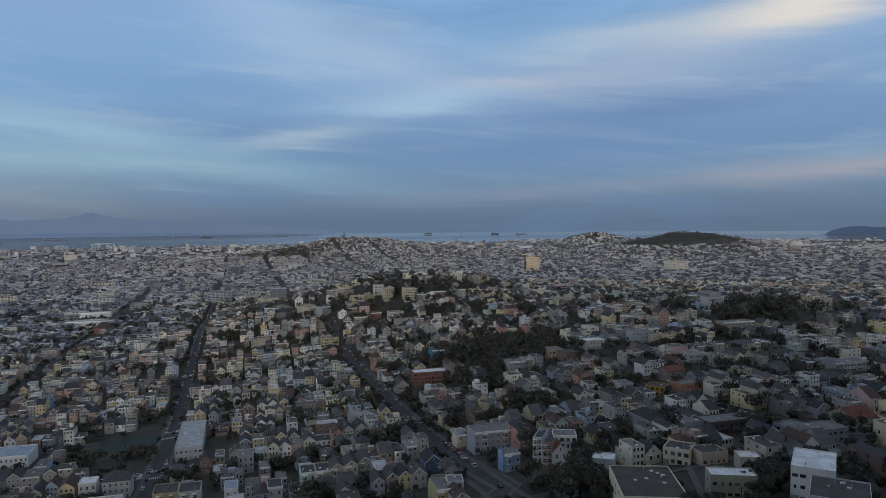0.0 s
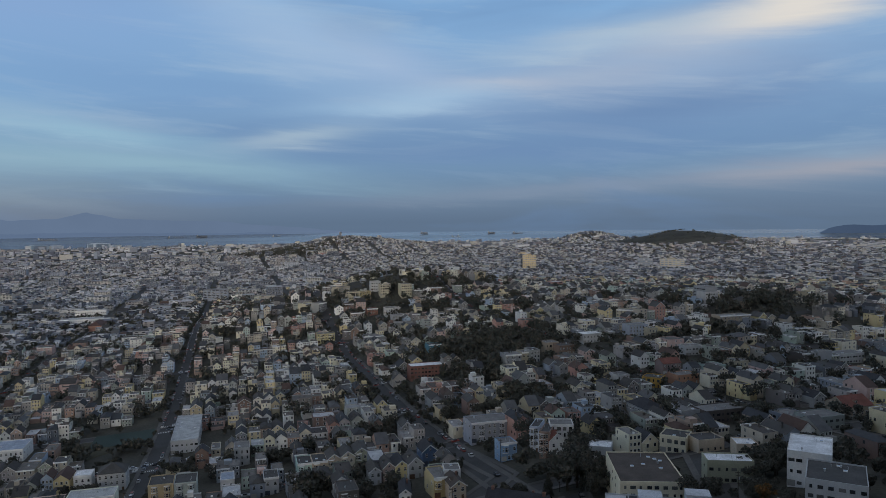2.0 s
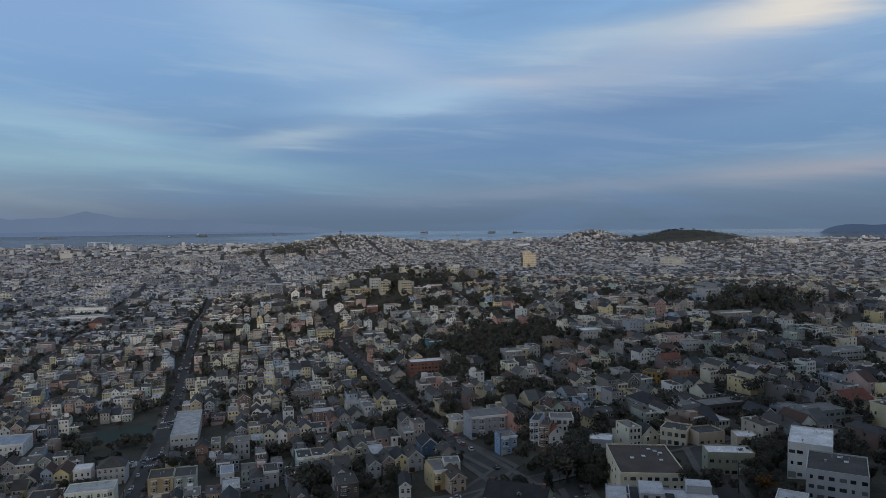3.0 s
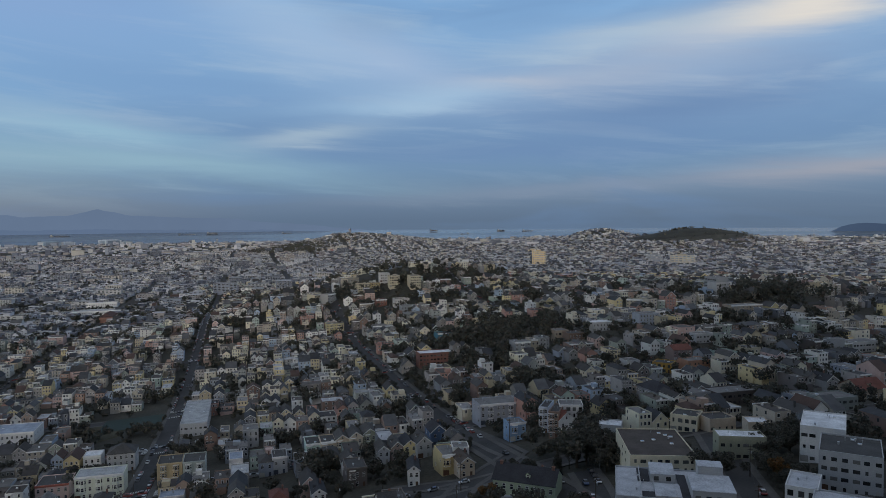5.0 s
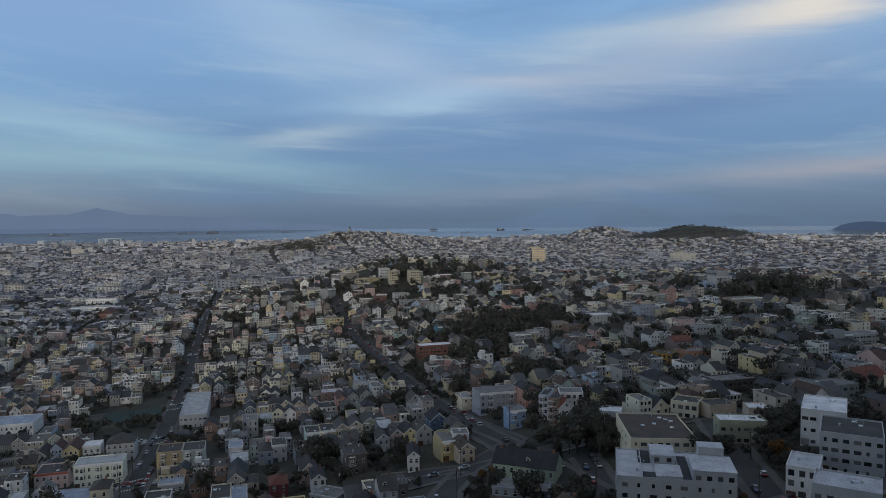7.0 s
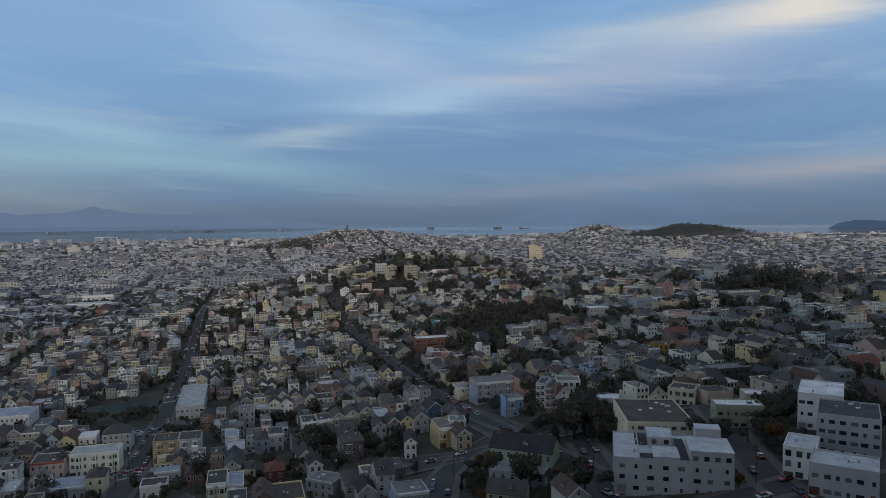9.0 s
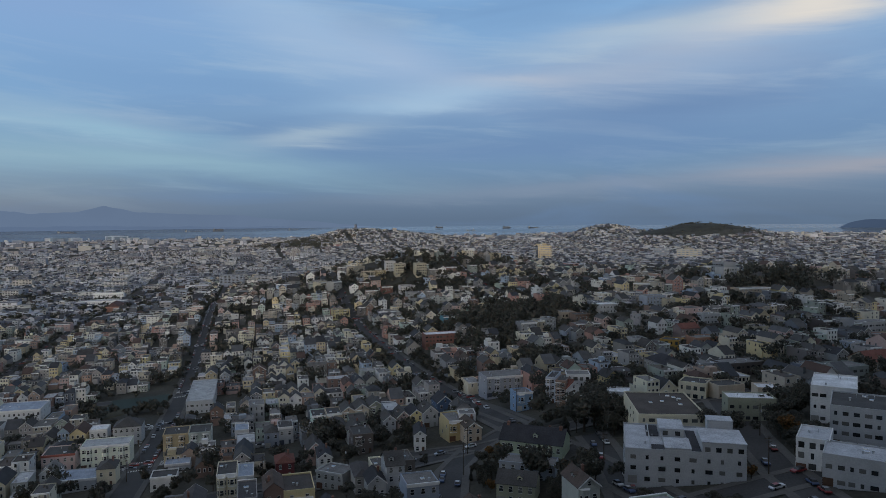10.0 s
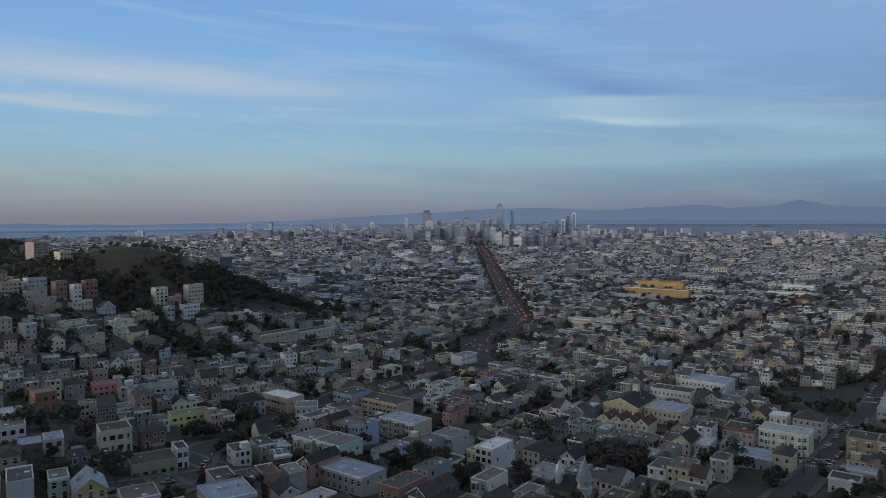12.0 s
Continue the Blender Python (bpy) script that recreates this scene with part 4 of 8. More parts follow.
house(-116.4, 283.0, 15.7, 10.1, 9, 5, "flat", (0.62, 0.61, 0.59), (0.066, 0.063, 0.060), "low white house with dark roof", z=54.3, rows=1)
house(-80.7, 340.2, 15.7, 7.1, 12, 8, "flat", (0.4, 0.405, 0.41), (0.066, 0.063, 0.060), "pale grey house with bay and dark roof", z=54.5)
house(-104.4, 348.9, 15.7, 6.6, 12, 8, "flat", (0.62, 0.61, 0.59), (0.27, 0.31, 0.37), "white house with pale blue roof", z=50.7)
house(-86.7, 337.7, 15.7, 6.8, 11, 7, "hip", (0.3, 0.33, 0.38), (0.066, 0.063, 0.060), "slate shingled house with hipped roof", z=53.9)
house(-134.0, 426.1, 15.7, 5.2, 12, 7, "flat", (0.52, 0.46, 0.36), (0.165, 0.158, 0.15), "sand-coloured house with grey roof", z=42.6)
house(-112.7, 405.7, 15.7, 8.7, 13, 10, "flat", (0.4, 0.4, 0.39), (0.165, 0.158, 0.15), "grey concrete flats with small windows", z=46.2, dark=True)
house(-65.9, 275.9, 15.7, 7.0, 10, 6, "hip", (0.16, 0.05, 0.05), (0.15, 0.06, 0.045), "dark red shingled cottage", z=61.7)
house(-166.7, 338.4, 15.7, 21.5, 13, 10.5, "flat", (0.66, 0.68, 0.56), (0.34, 0.35, 0.35), "long white corner row with bays on three floors", z=44.4, bays=3,rows=3)
house(-191.3, 342.4, 15.7, 14.8, 15, 7.5, "flat", (0.6, 0.46, 0.42), (0.066, 0.063, 0.060), "pink and white flats with red cornice", z=42.0, rows=2,trim=(0.38,0.12,0.09))
house(-178.0, 385.8, 15.7, 14.1, 14, 10, "hip", (0.4, 0.4, 0.39), (0.066, 0.063, 0.060), "large grey house with dark hipped roof", z=40.2, rows=3)
house(-197.0, 391.6, 15.7, 9.1, 10, 8, "flat", (0.62, 0.61, 0.59), (0.62, 0.63, 0.64), "white house with bright flat roof", z=38.2)
house(-148.7, 302.0, 15.7, 7.4, 11, 7.5, "hip", (0.6, 0.54, 0.4), (0.066, 0.063, 0.060), "cream corner house with dark hipped roof", z=49.0)
house(-160.4, 299.1, 15.7, 16.8, 14, 5, "flat", (0.4, 0.405, 0.41), (0.27, 0.31, 0.37), "house with broad pale blue roof", z=48.2)
house(-179.8, 312.4, 15.7, 6.2, 12, 6, "gable", (0.62, 0.61, 0.59), (0.165, 0.158, 0.15), "white gabled house", z=45.1)
house(-288.0, 465.7, 15.7, 31.0, 24, 8, "flat", (0.62, 0.61, 0.59), (0.27, 0.31, 0.37), "long white hall with pale blue roof", z=30.9, clutter=5,rows=2,name="assembly_hall",category="hall")
steepled = house(-268.2, 352.2, 15.7, 20.9, 30, 9, "gable", (0.6, 0.52, 0.28), (0.035, 0.035, 0.04), "cream yellow church with dark gable roof", z=36.8, rows=2,pitch=.2,name="church",category="church")
house(-251.0, 311.8, 15.7, 7.2, 14, 7, "gable", (0.6, 0.54, 0.4), (0.09, 0.05, 0.042), "cream gabled house with red-brown roof", z=39.8, bays=0)
house(-243.9, 313.7, 15.7, 6.7, 14, 7, "gable", (0.6, 0.54, 0.4), (0.09, 0.05, 0.042), "cream gabled house with red-brown roof", z=40.1, bays=0)
house(-237.0, 315.4, 15.7, 6.6, 14, 7, "gable", (0.6, 0.54, 0.4), (0.09, 0.05, 0.042), "cream gabled house with red-brown roof", z=40.5, bays=0)
house(-230.8, 317.6, 15.7, 6.4, 14, 7, "gable", (0.6, 0.54, 0.4), (0.09, 0.05, 0.042), "cream gabled house with red-brown roof", z=40.7, bays=0)
house(-246.7, 359.8, 15.7, 21.7, 20, 8, "flat", (0.6, 0.54, 0.4), (0.27, 0.31, 0.37), "cream school house with pale blue roof", z=37.1, rows=2)
house(-282.2, 415.6, 15.7, 27.3, 14, 8, "flat", (0.62, 0.61, 0.59), (0.066, 0.063, 0.060), "white building with dark flat roof", z=32.6, rows=2)
turreted = house(-156.3, 177.4, 15.7, 11.2, 12, 8, "hip", (0.3, 0.3, 0.22), (0.035, 0.035, 0.04), "dark shingled house with turret", z=61.4)
house(-214.7, 196.9, 15.7, 8.1, 16, 9, "flat", (0.62, 0.61, 0.59), (0.62, 0.63, 0.64), "white modern house with skylit roof", z=54.5, dark=True)
house(-221.0, 195.0, 15.7, 4.5, 14, 7, "flat", (0.6, 0.52, 0.28), (0.165, 0.158, 0.15), "yellow house beside a white modern house", z=54.1)
house(-280.5, 197.6, 15.7, 22.1, 13, 9, "flat", (0.52, 0.46, 0.36), (0.27, 0.31, 0.37), "sand-coloured corner building with pale blue roof", z=50.0, bays=3)
house(-243.0, 196.4, 15.7, 11.1, 12, 9, "flat", (0.4, 0.405, 0.41), (0.165, 0.158, 0.15), "pale grey flats with white bays", z=52.3, bays=2)
house(-336.3, 219.1, 15.7, 34.2, 14, 9, "flat", (0.46, 0.38, 0.29), (0.066, 0.063, 0.060), "tan stucco flats with dark roof", z=45.1, dark=True,rows=3)
house(-352.6, 209.1, 15.7, 14.4, 16, 10, "flat", (0.3, 0.33, 0.38), (0.066, 0.063, 0.060), "dark grey corner building", z=46.1, dark=True,rows=3)
house(-246.2, 142.1, 15.7, 14.9, 13, 8, "flat", (0.42, 0.52, 0.46), (0.165, 0.158, 0.15), "pale green house with rounded bays", z=60.0, bays=2)
house(-257.2, 137.4, 15.7, 11.3, 13, 8, "flat", (0.52, 0.46, 0.36), (0.165, 0.158, 0.15), "sand-coloured flats with grey roof", z=60.0, bays=2)
house(-208.8, 127.6, 15.7, 19.8, 12, 6, "flat", (0.4, 0.4, 0.39), (0.27, 0.31, 0.37), "house with broad pale blue roof", z=64.3)
house(-338.2, 173.6, 63.3, 11.5, 12, 7, "flat", (0.62, 0.61, 0.59), (0.165, 0.158, 0.15), "white gabled corner house", z=50.5)
house(-329.1, 109.6, 85.0, 17.4, 9, 6, "flat", (0.62, 0.64, 0.26), (0.165, 0.158, 0.15), "lime yellow stucco house", z=60.3, dark=True)
house(-286.5, 68.7, 86.0, 10.8, 12, 8, "flat", (0.6, 0.54, 0.4), (0.075, 0.06, 0.05), "cream stucco flats with brown roof", z=69.0, dark=True)
house(-400.4, 88.5, 89.0, 13.2, 9, 6, "flat", (0.66, 0.28, 0.27), (0.165, 0.158, 0.15), "pink stucco house with pale roof", z=63.6, dark=True)
house(-366.3, 55.4, 95.0, 8.9, 12, 8, "flat", (0.28, 0.14, 0.11), (0.165, 0.158, 0.15), "red stucco house with pale roof", z=69.0, dark=True)
panelled_roof = house(-236.2, 113.1, 80.0, 6.4, 10, 7, "flat", (0.13, 0.11, 0.1), (0.62, 0.63, 0.64), "dark house with white roof and solar panels", z=64.3)
house(-382.1, 109.6, 84.0, 19.1, 12, 9, "flat", (0.36, 0.39, 0.36), (0.165, 0.158, 0.15), "grey-green stucco flats", z=59.7, dark=True,rows=3)
house(-192.0, 77.8, 85.0, 12.9, 14, 8, "flat", (0.4, 0.405, 0.41), (0.27, 0.31, 0.37), "house with pale blue roof and parapet blocks", z=71.8, clutter=4)
house(-254.9, 83.7, 85.0, 4.0, 9, 7, "flat", (0.62, 0.61, 0.59), (0.066, 0.063, 0.060), "white modern house with dark roof", z=67.9, dark=True)
house(-249.9, 72.8, 84.0, 14.5, 12, 4.5, "flat", (0.3, 0.3, 0.22), (0.066, 0.063, 0.060), "low olive building with broad dark roof", z=69.8, dark=True,rows=1)
house(-376.7, 96.8, 85.0, 5.2, 12, 8, "flat", (0.4, 0.405, 0.41), (0.165, 0.158, 0.15), "pale house", z=61.9)
house(-357.3, 149.7, 80.0, 14.6, 11, 7, "hip", (0.4, 0.4, 0.39), (0.035, 0.035, 0.04), "grey house with dark mansard roof", z=53.3)
house(-360.2, 169.8, 15.7, 21.7, 12, 8, "flat", (0.46, 0.38, 0.29), (0.62, 0.63, 0.64), "tan house with white edged roof", z=51.0, dark=True)
house(-302.6, 37.4, 86.0, 8.1, 11, 7, "flat", (0.62, 0.61, 0.59), (0.165, 0.158, 0.15), "white stucco house on a hillside", z=73.1, dark=True)
house(-282.2, 47.8, 85.0, 6.2, 10, 6, "flat", (0.6, 0.54, 0.4), (0.27, 0.31, 0.37), "cream stucco house with pale roof", z=72.3, dark=True)
house(-271.9, 39.4, 84.0, 7.4, 11, 7, "flat", (0.13, 0.11, 0.1), (0.27, 0.31, 0.37), "dark shingled house with pale roof", z=73.9, dark=True)
house(-259.9, 32.6, 85.0, 5.4, 11, 7, "hip", (0.46, 0.38, 0.29), (0.075, 0.06, 0.05), "tan house with brown hipped roof", z=75.3)
house(-230.6, 41.8, 85.0, 5.4, 9, 6, "flat", (0.42, 0.52, 0.46), (0.165, 0.158, 0.15), "pale green house with grey roof", z=75.0)
house(-218.8, 47.8, 85.0, 8.2, 11, 6, "gable", (0.6, 0.52, 0.28), (0.27, 0.31, 0.37), "yellow house with blue-grey roof", z=74.6)
# walls from here to the sage green house: paint dimmed for the hill's shade
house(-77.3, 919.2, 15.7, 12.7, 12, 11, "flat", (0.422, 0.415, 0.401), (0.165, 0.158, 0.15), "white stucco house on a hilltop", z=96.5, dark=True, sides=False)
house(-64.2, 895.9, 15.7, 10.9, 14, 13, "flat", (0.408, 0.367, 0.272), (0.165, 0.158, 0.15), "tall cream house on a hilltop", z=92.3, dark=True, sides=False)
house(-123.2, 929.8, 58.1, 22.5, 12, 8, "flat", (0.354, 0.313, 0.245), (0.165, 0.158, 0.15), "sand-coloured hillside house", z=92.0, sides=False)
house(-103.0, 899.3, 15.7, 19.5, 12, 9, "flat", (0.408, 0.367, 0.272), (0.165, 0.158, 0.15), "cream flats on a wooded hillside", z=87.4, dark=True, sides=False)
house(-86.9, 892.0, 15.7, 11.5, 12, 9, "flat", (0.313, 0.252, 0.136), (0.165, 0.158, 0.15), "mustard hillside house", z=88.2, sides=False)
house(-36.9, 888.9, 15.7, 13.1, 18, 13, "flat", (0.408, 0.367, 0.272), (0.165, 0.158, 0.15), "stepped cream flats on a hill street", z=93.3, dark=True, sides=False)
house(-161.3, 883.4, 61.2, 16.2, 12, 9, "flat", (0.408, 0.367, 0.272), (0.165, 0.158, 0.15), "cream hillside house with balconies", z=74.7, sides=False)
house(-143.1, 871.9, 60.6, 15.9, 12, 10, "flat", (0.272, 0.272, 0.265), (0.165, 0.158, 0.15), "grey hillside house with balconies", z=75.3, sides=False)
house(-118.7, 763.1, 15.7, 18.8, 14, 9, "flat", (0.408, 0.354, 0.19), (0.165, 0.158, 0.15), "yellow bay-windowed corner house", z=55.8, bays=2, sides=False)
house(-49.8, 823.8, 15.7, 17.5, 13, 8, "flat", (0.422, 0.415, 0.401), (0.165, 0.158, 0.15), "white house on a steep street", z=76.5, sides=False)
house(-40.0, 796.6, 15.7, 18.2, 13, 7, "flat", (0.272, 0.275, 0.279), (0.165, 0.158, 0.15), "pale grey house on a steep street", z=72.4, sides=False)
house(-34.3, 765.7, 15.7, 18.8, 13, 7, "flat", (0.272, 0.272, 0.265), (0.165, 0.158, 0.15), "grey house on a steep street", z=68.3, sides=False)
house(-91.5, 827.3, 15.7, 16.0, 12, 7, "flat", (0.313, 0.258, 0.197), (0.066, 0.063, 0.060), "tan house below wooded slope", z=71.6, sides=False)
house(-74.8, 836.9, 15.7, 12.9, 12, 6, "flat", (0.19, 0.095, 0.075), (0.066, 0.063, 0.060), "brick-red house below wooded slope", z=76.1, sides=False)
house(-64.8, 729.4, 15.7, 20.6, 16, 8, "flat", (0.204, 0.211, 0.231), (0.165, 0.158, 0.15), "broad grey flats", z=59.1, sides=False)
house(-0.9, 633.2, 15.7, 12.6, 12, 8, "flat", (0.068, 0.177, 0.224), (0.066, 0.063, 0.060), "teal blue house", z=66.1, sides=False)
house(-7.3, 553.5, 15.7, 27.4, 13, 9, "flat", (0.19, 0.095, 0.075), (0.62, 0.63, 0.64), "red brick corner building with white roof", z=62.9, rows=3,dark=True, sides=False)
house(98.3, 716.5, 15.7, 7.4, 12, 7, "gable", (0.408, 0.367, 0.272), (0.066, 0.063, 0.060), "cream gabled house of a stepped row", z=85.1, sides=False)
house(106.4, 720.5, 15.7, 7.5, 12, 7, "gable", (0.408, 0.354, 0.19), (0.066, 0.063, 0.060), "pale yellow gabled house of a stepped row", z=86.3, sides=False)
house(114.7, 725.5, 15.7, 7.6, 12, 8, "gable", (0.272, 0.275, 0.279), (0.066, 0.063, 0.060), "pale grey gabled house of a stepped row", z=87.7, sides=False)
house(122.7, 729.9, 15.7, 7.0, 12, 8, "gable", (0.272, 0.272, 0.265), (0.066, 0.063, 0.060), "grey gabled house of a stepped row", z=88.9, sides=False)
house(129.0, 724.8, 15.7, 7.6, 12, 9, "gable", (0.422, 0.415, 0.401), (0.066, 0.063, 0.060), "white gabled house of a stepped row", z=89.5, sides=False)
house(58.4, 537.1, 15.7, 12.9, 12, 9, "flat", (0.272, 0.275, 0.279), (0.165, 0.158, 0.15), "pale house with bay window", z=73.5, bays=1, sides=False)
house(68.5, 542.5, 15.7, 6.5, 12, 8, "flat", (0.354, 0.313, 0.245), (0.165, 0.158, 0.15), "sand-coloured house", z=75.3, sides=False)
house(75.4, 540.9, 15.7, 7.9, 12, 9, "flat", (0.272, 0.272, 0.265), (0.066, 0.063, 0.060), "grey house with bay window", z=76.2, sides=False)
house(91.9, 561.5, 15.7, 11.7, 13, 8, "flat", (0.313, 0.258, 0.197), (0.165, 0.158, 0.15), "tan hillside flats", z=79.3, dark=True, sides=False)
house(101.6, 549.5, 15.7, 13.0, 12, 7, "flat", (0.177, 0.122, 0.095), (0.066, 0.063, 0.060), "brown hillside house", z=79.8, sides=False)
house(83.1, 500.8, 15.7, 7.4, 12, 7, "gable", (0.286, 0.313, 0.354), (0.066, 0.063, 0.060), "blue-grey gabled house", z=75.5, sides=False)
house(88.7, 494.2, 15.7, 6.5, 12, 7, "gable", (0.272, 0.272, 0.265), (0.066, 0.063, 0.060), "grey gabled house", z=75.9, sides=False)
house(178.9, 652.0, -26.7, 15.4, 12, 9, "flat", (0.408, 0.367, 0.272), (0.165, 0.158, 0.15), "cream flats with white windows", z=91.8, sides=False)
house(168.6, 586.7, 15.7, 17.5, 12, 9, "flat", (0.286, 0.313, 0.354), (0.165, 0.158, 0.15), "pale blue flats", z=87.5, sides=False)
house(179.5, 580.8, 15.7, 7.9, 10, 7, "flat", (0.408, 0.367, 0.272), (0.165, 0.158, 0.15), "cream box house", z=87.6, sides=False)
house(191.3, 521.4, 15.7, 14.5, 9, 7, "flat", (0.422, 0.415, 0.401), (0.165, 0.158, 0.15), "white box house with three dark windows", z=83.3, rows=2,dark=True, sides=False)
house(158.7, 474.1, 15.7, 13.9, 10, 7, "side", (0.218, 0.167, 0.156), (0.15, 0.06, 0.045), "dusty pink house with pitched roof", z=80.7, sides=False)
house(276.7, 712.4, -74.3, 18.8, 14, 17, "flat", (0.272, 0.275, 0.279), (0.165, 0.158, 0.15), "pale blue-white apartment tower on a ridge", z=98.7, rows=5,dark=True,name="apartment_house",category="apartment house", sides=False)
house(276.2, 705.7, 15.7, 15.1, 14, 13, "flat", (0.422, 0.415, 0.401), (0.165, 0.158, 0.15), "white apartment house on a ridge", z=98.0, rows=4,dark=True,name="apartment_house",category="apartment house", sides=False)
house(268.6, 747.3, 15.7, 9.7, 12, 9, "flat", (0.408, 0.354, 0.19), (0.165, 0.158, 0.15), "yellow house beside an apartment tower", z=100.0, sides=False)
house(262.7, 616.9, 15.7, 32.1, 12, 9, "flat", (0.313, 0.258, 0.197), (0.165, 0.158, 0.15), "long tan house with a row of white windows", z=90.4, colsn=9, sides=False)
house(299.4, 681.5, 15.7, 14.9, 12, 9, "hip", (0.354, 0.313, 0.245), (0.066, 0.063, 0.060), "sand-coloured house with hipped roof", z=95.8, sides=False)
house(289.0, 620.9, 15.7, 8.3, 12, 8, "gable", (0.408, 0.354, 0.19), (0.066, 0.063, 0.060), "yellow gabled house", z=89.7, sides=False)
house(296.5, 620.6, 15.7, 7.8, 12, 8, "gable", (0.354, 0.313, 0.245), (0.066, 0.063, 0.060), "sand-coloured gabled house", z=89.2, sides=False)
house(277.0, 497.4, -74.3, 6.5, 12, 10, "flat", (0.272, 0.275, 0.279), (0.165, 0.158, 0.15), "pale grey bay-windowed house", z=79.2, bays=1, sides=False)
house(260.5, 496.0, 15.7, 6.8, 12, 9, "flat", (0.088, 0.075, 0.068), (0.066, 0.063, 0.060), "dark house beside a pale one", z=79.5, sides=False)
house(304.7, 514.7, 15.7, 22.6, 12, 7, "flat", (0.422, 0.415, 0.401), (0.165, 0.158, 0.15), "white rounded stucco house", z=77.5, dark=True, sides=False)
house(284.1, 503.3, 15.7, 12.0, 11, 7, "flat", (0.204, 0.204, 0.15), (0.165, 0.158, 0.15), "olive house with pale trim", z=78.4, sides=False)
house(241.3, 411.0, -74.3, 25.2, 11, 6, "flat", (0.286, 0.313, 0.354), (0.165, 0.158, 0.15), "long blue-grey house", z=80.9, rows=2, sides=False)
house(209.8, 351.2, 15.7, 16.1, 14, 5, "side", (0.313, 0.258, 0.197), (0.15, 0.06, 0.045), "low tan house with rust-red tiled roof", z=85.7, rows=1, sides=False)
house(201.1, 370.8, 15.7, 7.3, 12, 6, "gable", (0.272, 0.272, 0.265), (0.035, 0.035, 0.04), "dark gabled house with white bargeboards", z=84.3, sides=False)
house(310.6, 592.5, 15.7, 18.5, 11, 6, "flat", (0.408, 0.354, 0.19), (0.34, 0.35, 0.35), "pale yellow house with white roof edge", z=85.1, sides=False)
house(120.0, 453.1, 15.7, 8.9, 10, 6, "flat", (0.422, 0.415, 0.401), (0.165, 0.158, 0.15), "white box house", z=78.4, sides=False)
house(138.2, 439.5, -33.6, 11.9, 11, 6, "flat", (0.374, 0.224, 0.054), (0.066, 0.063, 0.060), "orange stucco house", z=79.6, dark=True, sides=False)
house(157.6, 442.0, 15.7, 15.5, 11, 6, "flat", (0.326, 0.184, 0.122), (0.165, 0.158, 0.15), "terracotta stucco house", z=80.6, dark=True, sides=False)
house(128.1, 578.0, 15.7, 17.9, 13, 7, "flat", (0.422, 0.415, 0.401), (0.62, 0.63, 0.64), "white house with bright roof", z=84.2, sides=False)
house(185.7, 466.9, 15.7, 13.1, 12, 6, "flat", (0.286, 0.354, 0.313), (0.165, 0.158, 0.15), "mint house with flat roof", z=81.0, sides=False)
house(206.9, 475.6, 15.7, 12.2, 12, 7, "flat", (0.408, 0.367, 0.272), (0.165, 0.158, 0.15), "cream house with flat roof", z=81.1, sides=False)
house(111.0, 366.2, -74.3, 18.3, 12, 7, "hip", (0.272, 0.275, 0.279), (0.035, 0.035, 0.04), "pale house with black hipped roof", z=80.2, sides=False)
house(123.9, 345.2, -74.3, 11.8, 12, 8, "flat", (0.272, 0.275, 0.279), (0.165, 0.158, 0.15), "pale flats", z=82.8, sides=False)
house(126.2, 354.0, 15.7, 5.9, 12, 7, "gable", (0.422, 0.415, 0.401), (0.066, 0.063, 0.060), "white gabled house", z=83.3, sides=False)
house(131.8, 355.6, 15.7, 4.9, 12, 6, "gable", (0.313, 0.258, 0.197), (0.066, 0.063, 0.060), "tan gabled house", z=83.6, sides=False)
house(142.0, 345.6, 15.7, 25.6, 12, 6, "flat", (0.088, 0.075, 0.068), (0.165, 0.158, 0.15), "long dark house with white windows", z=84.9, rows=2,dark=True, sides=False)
house(166.7, 323.8, -74.3, 16.2, 12, 6, "flat", (0.204, 0.224, 0.258), (0.165, 0.158, 0.15), "dark modern house with pale roof", z=87.1, dark=True, sides=False)
house(176.7, 318.8, 15.7, 17.2, 12, 6, "flat", (0.245, 0.265, 0.245), (0.165, 0.158, 0.15), "sage green house", z=88.3, dark=True, sides=False)
house(-621.8, 67.1, 105.7, 14.7, 8.4, 12, "flat", (0.46, 0.38, 0.29), (0.165, 0.158, 0.15), "tan apartment row on a wooded slope", z=96.1, rows=4,dark=True,name="apartment_house",category="apartment house", sides=False)
house(-626.6, 84.7, 105.7, 14.1, 8.4, 14, "flat", (0.4, 0.405, 0.41), (0.165, 0.158, 0.15), "pale apartment house on a wooded slope", z=95.8, rows=4,dark=True,name="apartment_house",category="apartment house", sides=False)
house(-613.3, 99.2, 105.7, 8.3, 8.4, 15, "flat", (0.26, 0.18, 0.14), (0.165, 0.158, 0.15), "brown apartment house on a wooded slope", z=92.3, rows=4,dark=True,name="apartment_house",category="apartment house", sides=False)
house(-608.4, 109.9, 105.7, 6.0, 7.2, 14, "flat", (0.62, 0.61, 0.59), (0.165, 0.158, 0.15), "white balconied apartment house", z=90.5, rows=4,dark=True,colsn=2,name="apartment_house",category="apartment house", sides=False)
house(-616.7, 121.2, 105.7, 9.5, 7.2, 15, "flat", (0.28, 0.15, 0.11), (0.165, 0.158, 0.15), "red-brown apartment house", z=91.6, rows=4,dark=True,name="apartment_house",category="apartment house", sides=False)
house(-607.4, 172.2, 105.7, 11.2, 7.2, 15, "flat", (0.6, 0.54, 0.4), (0.165, 0.158, 0.15), "cream balconied apartment house", z=83.3, rows=5,dark=True,colsn=3,name="apartment_house",category="apartment house", sides=False)
